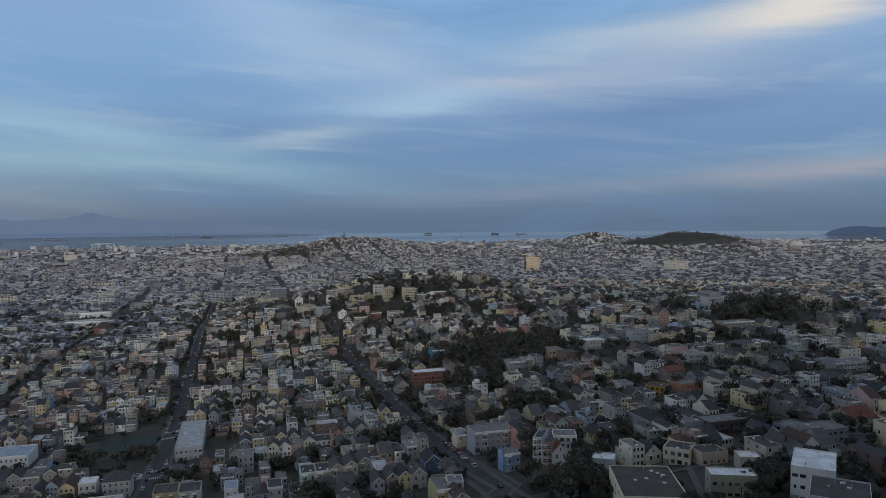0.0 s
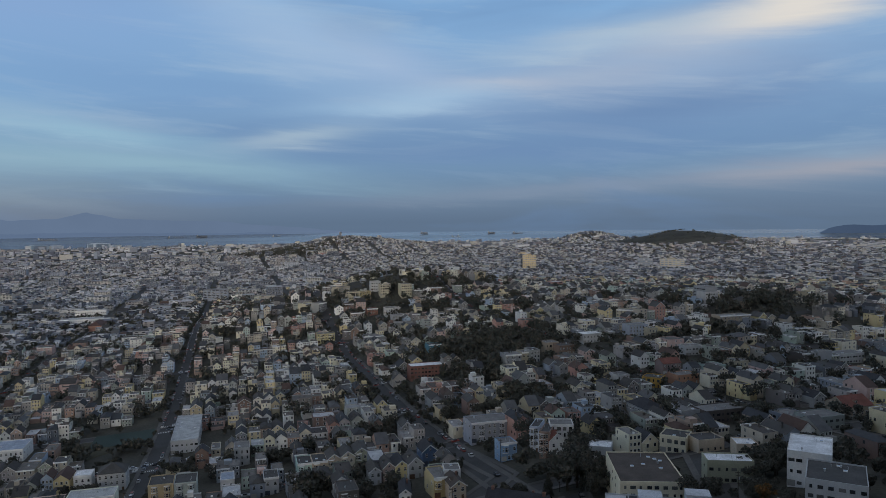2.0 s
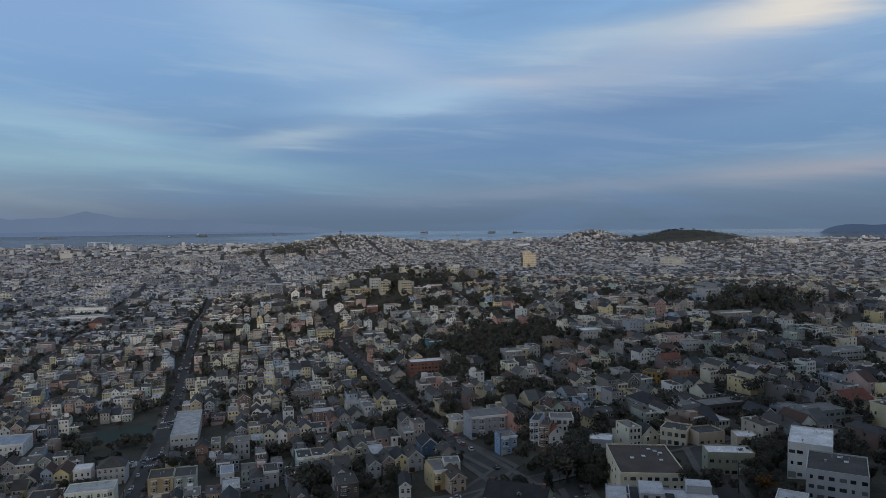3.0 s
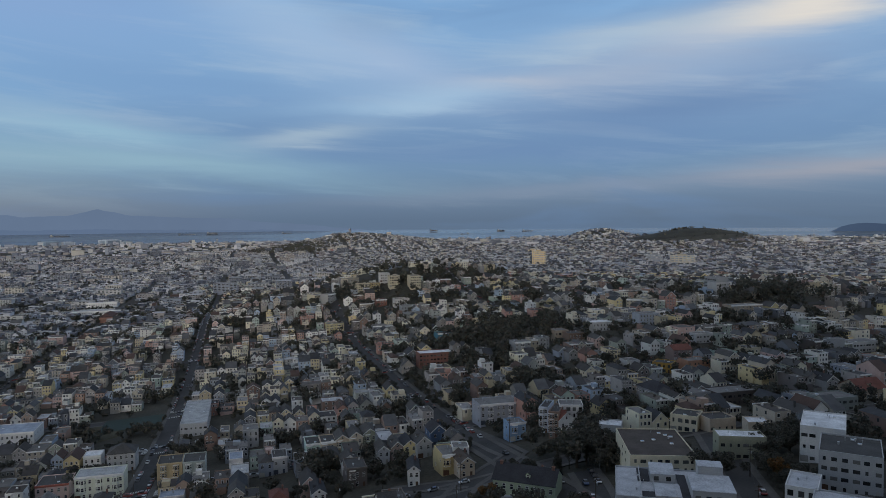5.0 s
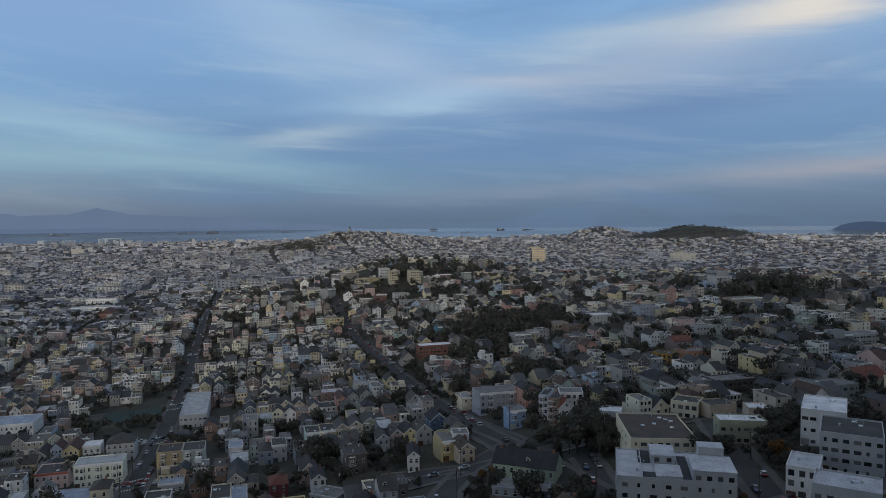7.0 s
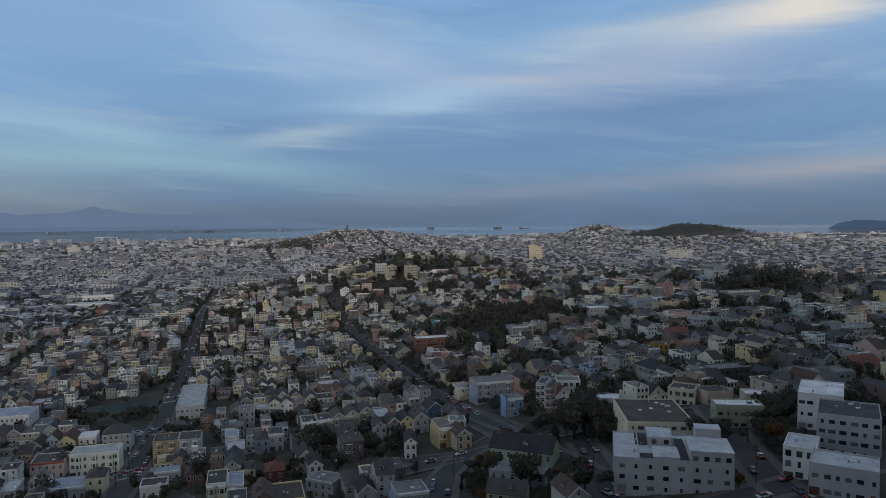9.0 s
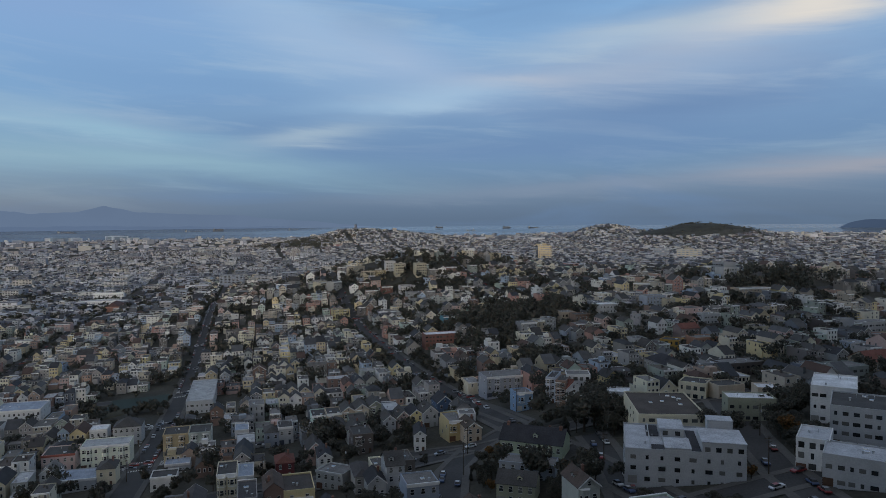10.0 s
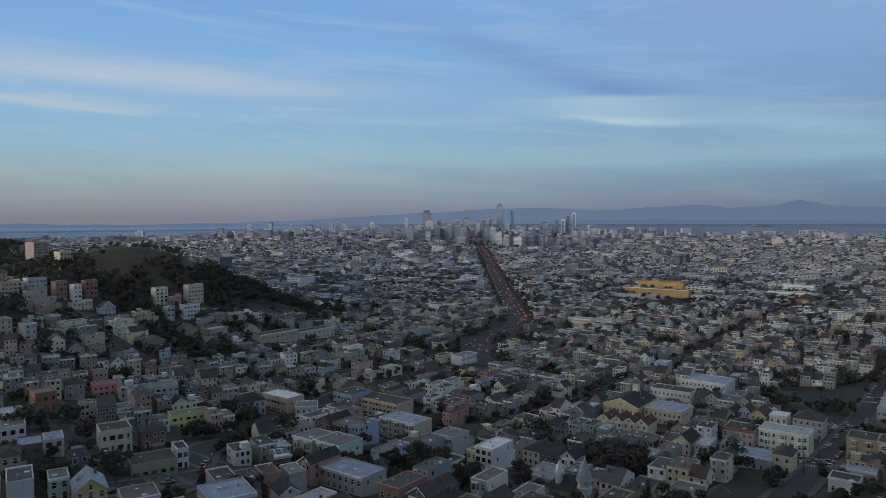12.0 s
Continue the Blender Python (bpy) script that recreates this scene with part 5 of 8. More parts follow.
house(-617.0, 203.0, 105.7, 14.5, 7.8, 17, "flat", (0.52, 0.46, 0.36), (0.165, 0.158, 0.15), "sand-coloured apartment tower", z=81.3, rows=5,dark=True,name="apartment_house",category="apartment house", sides=False)
house(-582.4, 188.8, 105.7, 14.8, 6.6, 13, "flat", (0.62, 0.61, 0.59), (0.165, 0.158, 0.15), "white balconied flats", z=72.6, rows=4,dark=True,name="apartment_house",category="apartment house", sides=False)
house(-577.3, 170.8, 105.7, 6.1, 6.6, 12, "flat", (0.4, 0.405, 0.41), (0.165, 0.158, 0.15), "pale balconied flats", z=73.7, rows=3,dark=True, sides=False)
house(-591.0, 106.3, 105.7, 7.5, 6.6, 6, "flat", (0.6, 0.54, 0.4), (0.165, 0.158, 0.15), "cream house below a wooded slope", z=86.2, sides=False)
house(-592.4, 114.3, 105.7, 6.3, 6.6, 8, "flat", (0.52, 0.46, 0.36), (0.165, 0.158, 0.15), "sand-coloured house below a wooded slope", z=85.6, sides=False)
house(-583.3, 126.2, 105.7, 11.5, 6.6, 7, "gable", (0.4, 0.405, 0.41), (0.066, 0.063, 0.060), "pale gabled house", z=81.6, sides=False)
house(-578.5, 210.0, 105.7, 12.1, 6.6, 9, "flat", (0.32, 0.245, 0.23), (0.165, 0.158, 0.15), "dusty pink flats", z=67.9, dark=True, sides=False)
house(-584.3, 227.1, 105.7, 16.4, 6.6, 9, "flat", (0.52, 0.46, 0.36), (0.165, 0.158, 0.15), "sand-coloured flats", z=66.5, dark=True, sides=False)
house(-590.2, 251.1, 105.7, 10.5, 6.6, 9, "flat", (0.62, 0.61, 0.59), (0.165, 0.158, 0.15), "white flats", z=63.6, dark=True, sides=False)
house(-543.7, 245.7, 105.7, 38.6, 12, 8, "flat", (0.46, 0.38, 0.29), (0.075, 0.06, 0.05), "long tan terrace of flats", z=54.3, rows=2,colsn=8, sides=False)
house(-558.0, 286.6, 105.7, 40.7, 12, 8, "flat", (0.52, 0.46, 0.36), (0.075, 0.06, 0.05), "long sand-coloured terrace of flats", z=51.0, rows=2,colsn=8, sides=False)
house(-538.0, 612.6, 15.7, 25.0, 16, 10, "flat", (0.6, 0.54, 0.4), (0.34, 0.35, 0.35), "cream building with pale roof", z=31.8, rows=3, sides=False)
house(-523.5, 631.5, 15.7, 25.2, 16, 8, "flat", (0.6, 0.54, 0.4), (0.34, 0.35, 0.35), "low cream wing with pale roof", z=31.2, rows=2, sides=False)
house(-902.9, 120.6, 105.7, 15.4, 22, 22, "flat", (0.32, 0.245, 0.23), (0.165, 0.158, 0.15), "pink stucco hospital block on a wooded hill", z=107.6, rows=7,dark=True,name="hospital",category="hospital", sides=False)
house(-1063.1, 123.2, 105.7, 19.0, 18, 16, "flat", (0.32, 0.245, 0.23), (0.15, 0.06, 0.045), "pink hospital wing on a wooded hill", z=104.6, rows=5,dark=True,name="hospital",category="hospital", sides=False)
house(-703.6, 116.8, 105.7, 11.2, 12, 14, "flat", (0.46, 0.38, 0.29), (0.165, 0.158, 0.15), "tan apartment house on a wooded hill", z=112.3, rows=4,dark=True,name="apartment_house",category="apartment house", sides=False)
house(-451.3, 370.6, 105.7, 21.7, 11, 8, "flat", (0.62, 0.61, 0.59), (0.165, 0.158, 0.15), "white corner house", z=35.1, sides=False)
house(-662.0, 590.2, 105.7, 36.2, 14, 9, "flat", (0.4, 0.32, 0.2), (0.165, 0.158, 0.15), "ochre corner building beside an avenue", z=33.5, sides=False)
house(-524.9, 67.5, 105.7, 6.8, 11, 10, "flat", (0.4, 0.405, 0.41), (0.165, 0.158, 0.15), "tall pale house on a hillside", z=78.3, sides=False)
house(-533.2, 54.7, 105.7, 7.2, 11, 10, "flat", (0.46, 0.38, 0.29), (0.165, 0.158, 0.15), "tan flats on a hillside", z=81.6, sides=False)
house(-555.6, 86.1, 105.7, 6.8, 11, 8, "flat", (0.32, 0.245, 0.23), (0.165, 0.158, 0.15), "pink hillside house", z=80.6, sides=False)
house(-557.8, 1128.5, 15.7, 71.1, 26, 9, "flat", (0.62, 0.61, 0.59), (0.34, 0.35, 0.35), "low white school with terraced roof", z=26.7, rows=2,name="school",category="school", sides=False)
house(-574.4, 1182.3, 15.7, 46.5, 13.2, 15, "flat", (0.62, 0.61, 0.59), (0.34, 0.35, 0.35), "white school block with tower", z=27.4, rows=3,name="school",category="school", sides=False)
house(-514.5, 1076.4, 105.7, 48.8, 18, 8, "hip", (0.28, 0.15, 0.11), (0.09, 0.05, 0.042), "red-roofed wing of a school", z=26.4, sides=False)
house(-709.1, 932.5, 15.7, 92.6, 14, 6, "flat", (0.4, 0.405, 0.41), (0.34, 0.35, 0.35), "low pale hall with white roof", z=27.1, rows=1, sides=False)
# warm floodlight is put into the ochre of these two school walls
house(-711.2, 985.2, 15.7, 109.7, 16, 12, "flat", (0.48, 0.3, 0.11), (0.09, 0.05, 0.042), "ochre stucco school building with rows of windows", z=26.8, rows=3,colsn=16,name="school",category="school", sides=False)
house(-751.9, 1054.3, 15.7, 80.3, 14, 16, "flat", (0.48, 0.3, 0.11), (0.09, 0.05, 0.042), "ochre upper block of a school", z=27.4, rows=4,colsn=12,name="school",category="school", sides=False)

# stepped blocks on the roof of the pale grey flats
def roof_block(parent, x0, x1, y0, y1, z0, z1, wall, roof_c, name="penthouse", windows=2):
    bm = bmesh.new()
    put_box(bm, x0, x1, y0, y1, z0, z1)
    b = part(name, bm, paint(wall), parent)
    bm = bmesh.new()
    put_box(bm, x0 - .12, x1 + .12, y0 - .12, y1 + .12, z1 + .003, z1 + .2)
    part("roof", bm, roofing(roof_c), b)
    for k in range(windows):
        part("window", WINDOW_DARK, None, b, m=rot_z(0, x0 + (x1 - x0) * (k + .5) / windows, y0, z0 + .7, 1.4, 1.3))


GREY_R, PALE_W = (0.42, 0.43, 0.45), (0.40, 0.405, 0.41)
# sunk decks drawn as low slabs, their depth only a dark colour
DECK_W, DECK_R = (0.30, 0.305, 0.31), (0.045, 0.045, 0.05)
roof_block(white_flats, 4.6, 16.1, -12.45, 1.0, 9.5, 12.8, PALE_W, GREY_R, "upper_block", 4)
roof_block(white_flats, 7.6, 14.6, 1.2, 6.6, 9.5, 15.2, PALE_W, GREY_R, "stair_head", 1)
roof_block(white_flats, -6.0, 1.0, 1.0, 11.5, 9.5, 12.0, PALE_W, GREY_R, "penthouse", 2)
roof_block(white_flats, -5.2, 1.8, -12.3, -2.6, 9.5, 10.5, PALE_W, GREY_R, "raised_deck", 0)
roof_block(white_flats, -8.9, -5.4, -12.2, -7.6, 9.5, 9.75, DECK_W, DECK_R, "sunk_deck", 0)
roof_block(white_flats, -9.6, -6.3, 1.0, 11.4, 9.5, 9.75, DECK_W, DECK_R, "sunk_deck", 0)
roof_block(white_flats, 1.95, 4.4, -12.2, 8.0, 9.5, 9.75, DECK_W, DECK_R, "sunk_deck", 0)
# dividing walls between the terraces
for x0, x1, y0, y1 in ((-9.15, -8.95, -12.2, 12.2), (-5.4, -5.22, -7.4, 1.0), (1.1, 1.3, 1.0, 11.5)):
    bm = bmesh.new()
    put_box(bm, x0, x1, y0, y1, 9.6, 10.7)
    part("terrace_wall", bm, paint(PALE_W), white_flats)

# skylights and dormer of the sage green house
skylit_slope = (max(v.co.z for v in skylit.children[0].data.vertices) - 7) / 6
for px, py in ((-2, -2.6), (1.2, -2.6), (4, -2.4), (2.4, -4.2), (3.4, -4.2), (4.6, -4.0), (-4, -4.2), (6, -2.5)):
    zz = 7 + (6 - abs(py)) * skylit_slope + .12
    part("skylight", SKYLIGHT, None, skylit, m=Matrix.Translation((px, py, zz)) @ Matrix.Rotation(math.atan(skylit_slope), 4, "X") @ Matrix.Diagonal((.8, .7, .8, 1)))
for px in (-9.3, 9.3):
    part("chimney", CHIMNEY, None, skylit, m=Matrix.Translation((px, -.5, 10.2)) @ Matrix.Diagonal((1.4, 1.4, 1, 1)))

# square belfry of the church
bm = bmesh.new()
put_box(bm, -1.8, 1.8, -1.8, 1.8, 0, 6)
belfry = part("belfry", bm, paint((0.6, 0.54, 0.4)), steepled, m=Matrix.Translation((0, 9, 11.5)))
part("roof", stepped("roof", [(2.1, 2.1, 0), (2.1, 2.1, .3), (1.2, 1.2, .4), (1.2, 1.2, 1.6), (.1, .1, 2.6)], roofing((0.165, 0.158, 0.15))), None, belfry, m=Matrix.Translation((0, 0, 6.003)))

# round turret with cone roof
def round_form(levels, seg=16):
    bm = bmesh.new()
    rings = [[bm.verts.new((r * math.cos(k * math.tau / seg), r * math.sin(k * math.tau / seg), z)) for k in range(seg)] for r, z in levels]
    for p, q_ in zip(rings[:-1], rings[1:]):
        for k in range(seg):
            bm.faces.new((p[k], p[(k + 1) % seg], q_[(k + 1) % seg], q_[k]))
    bm.faces.new(rings[-1])
    return bm


tw = part("turret", round_form([(2.6, -6), (2.6, 9.5), (2.9, 9.6), (2.9, 10.2), (2.6, 10.3), (2.6, 12.5)]), paint((0.5, 0.5, 0.49)), turreted, m=Matrix.Translation((7.2, -3.0, 0)) @ Matrix.Diagonal((.8, .8, .95, 1)))
part("roof", round_form([(3.4, 12.2), (3.3, 12.6), (2.2, 15.2), (1.0, 18.2), (.12, 20.4), (.1, 21.2)]), roofing((0.28, 0.29, 0.30)), tw, "pale conical roof")
for k in range(6):
    a = -math.pi / 2 + (k - 2.5) * .6
    part("window", WINDOW, None, tw, m=Matrix.Translation((2.62 * math.cos(a), 2.62 * math.sin(a), 6.5)) @ Matrix.Rotation(a + math.pi / 2, 4, "Z") @ Matrix.Diagonal((.9, 1, 1.7, 1)))
part("turret", round_form([(1.1, 9), (1.1, 12.5), (1.5, 12.6), (.9, 14.6), (.1, 16.5)], 8), paint((0.55, 0.56, 0.57)), turreted, m=Matrix.Translation((-1.5, -3.5, 0)))

# solar panels
M_SOLAR = mat("solar_panel", (0.015, 0.02, 0.04), 0.15, 0.1, 1.0, 0, spec=0.6)
for k in range(3):
    bm = bmesh.new()
    put_box(bm, -1.0, 1.0, -1.6, 1.6, 0, .08)
    part("solar_panel", bm, M_SOLAR, panelled_roof, m=Matrix.Translation((-3 + 2.6 * k, 0, 7.6)) @ Matrix.Rotation(.18, 4, "X"))

# tennis court and fence by the playground
cu, cv = to_uv(-222, 497)
bm = bmesh.new()
n_ = 8
grid_ = [[bm.verts.new((*to_xy(cu - 17 + 34 * i / n_, cv - 20 + 40 * j / n_), 0)) for j in range(n_ + 1)] for i in range(n_ + 1)]
for row in grid_:
    for v_ in row:
        v_.co.z = float(land(v_.co.x, v_.co.y)) + .55
for i in range(n_):
    for j in range(n_):
        bm.faces.new((grid_[i][j], grid_[i + 1][j], grid_[i + 1][j + 1], grid_[i][j + 1]))
me = bpy.data.meshes.new("tennis_court")
bm.to_mesh(me)
bm.free()
me.materials.append(M_COURT)
tagged(new("tennis_court", me), "dark green hard tennis courts beside a playground", "tennis court", kind="structure")

# ---- the rows of houses that fill the street grid ----
def bulk_windows(pile, x, y, z, yaw, cx_, yf, cz, a, b, sg=1.0, frame_grow=.14):
    """Framed panes on faces across the house's depth: centre cx_, cz and half sizes a, b, at local y = yf."""
    for grow, out, mi in ((frame_grow, .04, 4), (0, .08, 3)):
        yy = yf + sg * out
        g = np.stack([col(cx_ - a - grow, yy, cz - b - grow), col(cx_ + a + grow, yy, cz - b - grow), col(cx_ + a + grow, yy, cz + b + grow), col(cx_ - a - grow, yy, cz + b + grow)], 1)
        pile.add(placed(g, x, y, z, yaw), [(0, 1, 2, 3)], [mi])


TOPS = SIDES + [(4, 5, 6, 7)]


def bulk_houses(pile, x, y, z, yaw, w, d, h, kind, rng, fine):
    """Houses with front at -y. kind 0: flat roof behind a parapet, 1: gable to the street, 2: hip, 3: ridge along the street."""
    one = np.ones_like(w)
    pick = np.random.default_rng(len(w)).random(len(w))
    for k in (0, 1, 2, 3):
        m = kind == k
        if not m.any():
            continue
        X, Y, Z, A, W, D, H, P = (q[m] for q in (x, y, z, yaw, w, d, h, pick))
        o = np.ones_like(W)
        body = box_corners(-W / 2, W / 2, -D / 2, D / 2, -5 * o, H)
        if k in (1, 3):     # the gable ends belong to the walls
            if k == 1:
                r = H + W * (0.30 + 0.18 * rng.random(len(W)))
                pk = np.stack([col(0 * W, -D / 2, r), col(0 * W, D / 2, r)], 1)
                gab = [(4, 5, 8, 8), (6, 7, 9, 9)]
            else:
                r = H + D * (0.22 + 0.12 * rng.random(len(W)))
                pk = np.stack([col(-W / 2, 0 * W, r), col(W / 2, 0 * W, r)], 1)
                gab = [(7, 4, 8, 8), (5, 6, 9, 9)]
            pile.add(placed(np.concatenate([body, pk], 1), X, Y, Z, A), SIDES + gab, [0] * 6, P)
        else:
            pile.add(placed(body, X, Y, Z, A), SIDES, [0] * 4, P)
        e = 0.35
        if k == 0:
            t = box_corners(-W / 2 + .05, W / 2 - .05, -D / 2 + .05, D / 2 - .05, H - .9, H - .4)
            pile.add(placed(t, X, Y, Z, A), [(4, 5, 6, 7)], [1], P)
            c = rng.random(len(W)) < .7
            lip = box_corners(-W / 2, W / 2, -D / 2 - .35, -D / 2 - .01, H - .6, H + .08)[c]
            pile.add(placed(lip, X[c], Y[c], Z[c], A[c]), TOPS, [4] * 5)
            if fine:
                for n_, size, tall, mi in ((.8, .35, .7, 4), (.7, .28, .9, 1), (.5, .6, .3, 3), (.22, 1.5, 2.2, 0), (.5, .3, 1.3, 1)):
                    c = rng.random(len(W)) < n_
                    px, py = (rng.random(c.sum()) - .5) * W[c] * .7, (rng.random(c.sum()) - .5) * D[c] * .75
                    s_ = size * (0.8 + 0.5 * rng.random(c.sum()))
                    b = box_corners(px - s_, px + s_, py - s_, py + s_, H[c] - .45, H[c] - .4 + tall)
                    pile.add(placed(b, X[c], Y[c], Z[c], A[c]), TOPS, [mi] * 5, P[c])
        elif k == 1:
            dz = 0.26
            g = np.stack([col(-W / 2 - e, -D / 2 - e, H - dz), col(0 * W, -D / 2 - e, r + .08), col(0 * W, D / 2 + e, r + .08), col(-W / 2 - e, D / 2 + e, H - dz),
                          col(W / 2 + e, -D / 2 - e, H - dz), col(W / 2 + e, D / 2 + e, H - dz)], 1)
            pile.add(placed(g, X, Y, Z, A), [(0, 1, 2, 3), (1, 4, 5, 2)], [2, 2], P)
            if fine:   # white bargeboards
                q = D / 2 + e + .04
                for s_ in (-1, 1):
                    g = np.stack([col(s_ * (W / 2 + e), -q, H - dz - .3), col(0 * W, -q, r - .25), col(0 * W, -q, r + .12), col(s_ * (W / 2 + e), -q, H - dz + .08)], 1)
                    pile.add(placed(g, X, Y, Z, A), [(0, 1, 2, 3)], [4])
                bulk_windows(pile, X, Y, Z, A, 0 * W, -D / 2, H + .9, .4 * o, .5 * o, -1)
        elif k == 3:
            g = np.stack([col(-W / 2 - .2, -D / 2 - e, H - .2), col(W / 2 + .2, -D / 2 - e, H - .2), col(W / 2 + .2, 0 * W, r + .08), col(-W / 2 - .2, 0 * W, r + .08),
                          col(W / 2 + .2, D / 2 + e, H - .2), col(-W / 2 - .2, D / 2 + e, H - .2)], 1)
            pile.add(placed(g, X, Y, Z, A), [(0, 1, 2, 3), (3, 2, 4, 5)], [2, 2], P)
        else:
            r = H + np.minimum(W, D) * 0.28
            i = np.minimum(W, D) * 0.45
            g = np.stack([col(-W / 2 - e, -D / 2 - e, H), col(W / 2 + e, -D / 2 - e, H), col(W / 2 + e, D / 2 + e, H), col(-W / 2 - e, D / 2 + e, H),
                          col(0 * W, -D / 2 + i, r), col(0 * W, D / 2 - i, r)], 1)
            pile.add(placed(g, X, Y, Z, A), [(0, 1, 4, 4), (1, 2, 5, 4), (2, 3, 5, 5), (3, 0, 4, 5)], [2] * 4, P)
        if fine and k:       # chimneys
            c = rng.random(len(W)) < .6
            px = W[c] * .25
            b = box_corners(px - .35, px + .35, D[c] * .2 - .3, D[c] * .2 + .3, H[c], H[c] + W[c] * .3 + 1.3)
            pile.add(placed(b, X[c], Y[c], Z[c], A[c]), TOPS, [1] * 5)
    # lower wings behind
    c = rng.random(len(w)) < (.6 if fine else .35)
    ww, dd, hh = w[c] * rng.uniform(.45, .95, c.sum()), rng.uniform(3, 7, c.sum()), h[c] * rng.uniform(.35, .8, c.sum())
    b = box_corners(-ww / 2, ww / 2, d[c] / 2 - .1, d[c] / 2 + dd, -5 * one[c], hh)
    pile.add(placed(b, x[c], y[c], z[c], yaw[c]), SIDES, [0] * 4, pick[c])
    b[:, 4:, 2] += .03
    pile.add(placed(b, x[c], y[c], z[c], yaw[c]), [(4, 5, 6, 7)], [1], pick[c])
    if not fine:
        for s in (0, 1, 2):
            for sg in (-1, 1):
                for fx in (-.27, .25):
                    m = (h > 3.2 + 3 * s) & (rng.random(len(w)) < .8)
                    zz = h[m] - 2.4 - 2.9 * s
                    yy = sg * (d[m] / 2 + .05)
                    hw_ = .10 + .06 * rng.random(m.sum())
                    g = np.stack([col(w[m] * (fx - hw_), yy, zz), col(w[m] * (fx + hw_), yy, zz), col(w[m] * (fx + hw_), yy, zz + 1.5), col(w[m] * (fx - hw_), yy, zz + 1.5)], 1)
                    pile.add(placed(g, x[m], y[m], z[m], yaw[m]), [(0, 1, 2, 3)], [3])
        return
    # bays on the street front
    bay = (rng.random(len(w)) < .6) & (h > 5)
    bx = np.where(w > 10, 0, -w * .22)
    X, Y, Z, A = x[bay], y[bay], z[bay], yaw[bay]
    b = box_corners(bx[bay] - 1.35, bx[bay] + 1.35, -d[bay] / 2 - .85, -d[bay] / 2, 2.6 * one[bay], h[bay] - .62)
    b[:, [0, 4], 0] += .5
    b[:, [1, 5], 0] -= .5
    pile.add(placed(b, X, Y, Z, A), TOPS + [(0, 3, 2, 1)], [0] * 6, pick[bay])
    for s in range(4):
        top = h - 2.35 - 2.95 * s
        m0 = top > 0.3
        m = bay & (top > 2.5)
        bulk_windows(pile, x[m], y[m], z[m], yaw[m], bx[m], -d[m] / 2 - .85, top[m] + .75, .5 * one[m], .8 * one[m], -1)
        for sg in (-1, 1):
            for fx in (-.32, -.02, .29):
                m = m0 & (rng.random(len(w)) < .92)
                if sg < 0:
                    m &= ~(bay & (np.abs(w * fx - bx) < 1.9))
                a = 0.36 + 0.26 * rng.random(m.sum())
                bulk_windows(pile, x[m], y[m], z[m], yaw[m], w[m] * fx, sg * d[m] / 2, top[m] + .75, a, .72 + 0 * a, sg)
        for sg in (-1, 1):
            for fy in (-.3, .1, .35):
                m = m0 & (rng.random(len(w)) < .4)
                cy_, cz = d[m] * fy, top[m] + .75
                xx = sg * (w[m] / 2 + .05)
                g = np.stack([col(xx, cy_ - .5, cz - .7), col(xx, cy_ + .5, cz - .7), col(xx, cy_ + .5, cz + .7), col(xx, cy_ - .5, cz + .7)], 1)
                pile.add(placed(g, x[m], y[m], z[m], yaw[m]), [(0, 1, 2, 3)], [3])


# places kept free of the rows: woods, parks, bare hilltops, open corners (x, y, radius)
CLEAR = [(985, 2834, 250), (-758, 190, 150), (-700, 250, 90), (-760, 400, 75), (-660, 330, 60), (-225, 500, 38), (-200, 445, 25), (-270, 480, 20),
         (25, 600, 40), (60, 580, 45), (95, 225, 40), (100, 270, 22), (50, 235, 26), (5, 255, 22), (48, 290, 26), (45, 340, 18), (-115, 245, 28), (-60, 310, 16),
         (-30, 270, 18), (290, 650, 30), (330, 690, 45), (310, 600, 15), (-285, 110, 12), (-245, 92, 14), (-330, 155, 10), (-165, 215, 10), (120, 230, 45), (110, 190, 40),
         (20, 650, 35), (60, 640, 30), (-60, 960, 35), (-1130, 120, 230), (-900, 130, 110), (-640, 130, 60), (-60, 860, 25), (-100, 940, 25), (-470, 3400, 90), (-690, 920, 62), (-620, 900, 40),
         (-131, 889, 13), (46, 885, 13), (40, 505, 13), (53, 535, 13), (98, 785, 9), (244, 713, 10), (40, 420, 11), (54, 454, 11), (-242, 830, 11), (-95, 840, 10), (-184, 236, 15)]
rng = np.random.default_rng(7)
lots = []           # u of the street line, v of the front's middle, side of the block, width
for u0, u1 in zip(US[:-1], US[1:]):
    for v0, v1 in zip(VS[:-1], VS[1:]):
        x, y = to_xy((u0 + u1) / 2, (v0 + v1) / 2)
        if np.hypot(x, y) > 3450 or not -44 < math.degrees(math.atan2(-x, y)) < 98:
            continue
        far_block = np.hypot(x, y) > 900
        for side in (0, 1):
            v = v0 + 8.5 + rng.uniform(0, 3)
            while v < v1 - 13:
                w = float(rng.choice([5.6, 6.2, 6.8, 7.4, 7.6, 8.2, 10.0, 14.0], p=[.1, .2, .22, .2, .12, .08, .05, .03]))
                if far_block:
                    w *= rng.choice([1, 1, 1.3, 2.2], p=[.55, .2, .15, .1])
                u = (u0 + 8 + rng.uniform(0, 2.5)) if side == 0 else (u1 - 8 - rng.uniform(0, 2.5))
                lots.append((u, v + w / 2, side, w))
                v += w + float(rng.choice([0.05, 0.05, 0.05, 1.0, 2.0]))
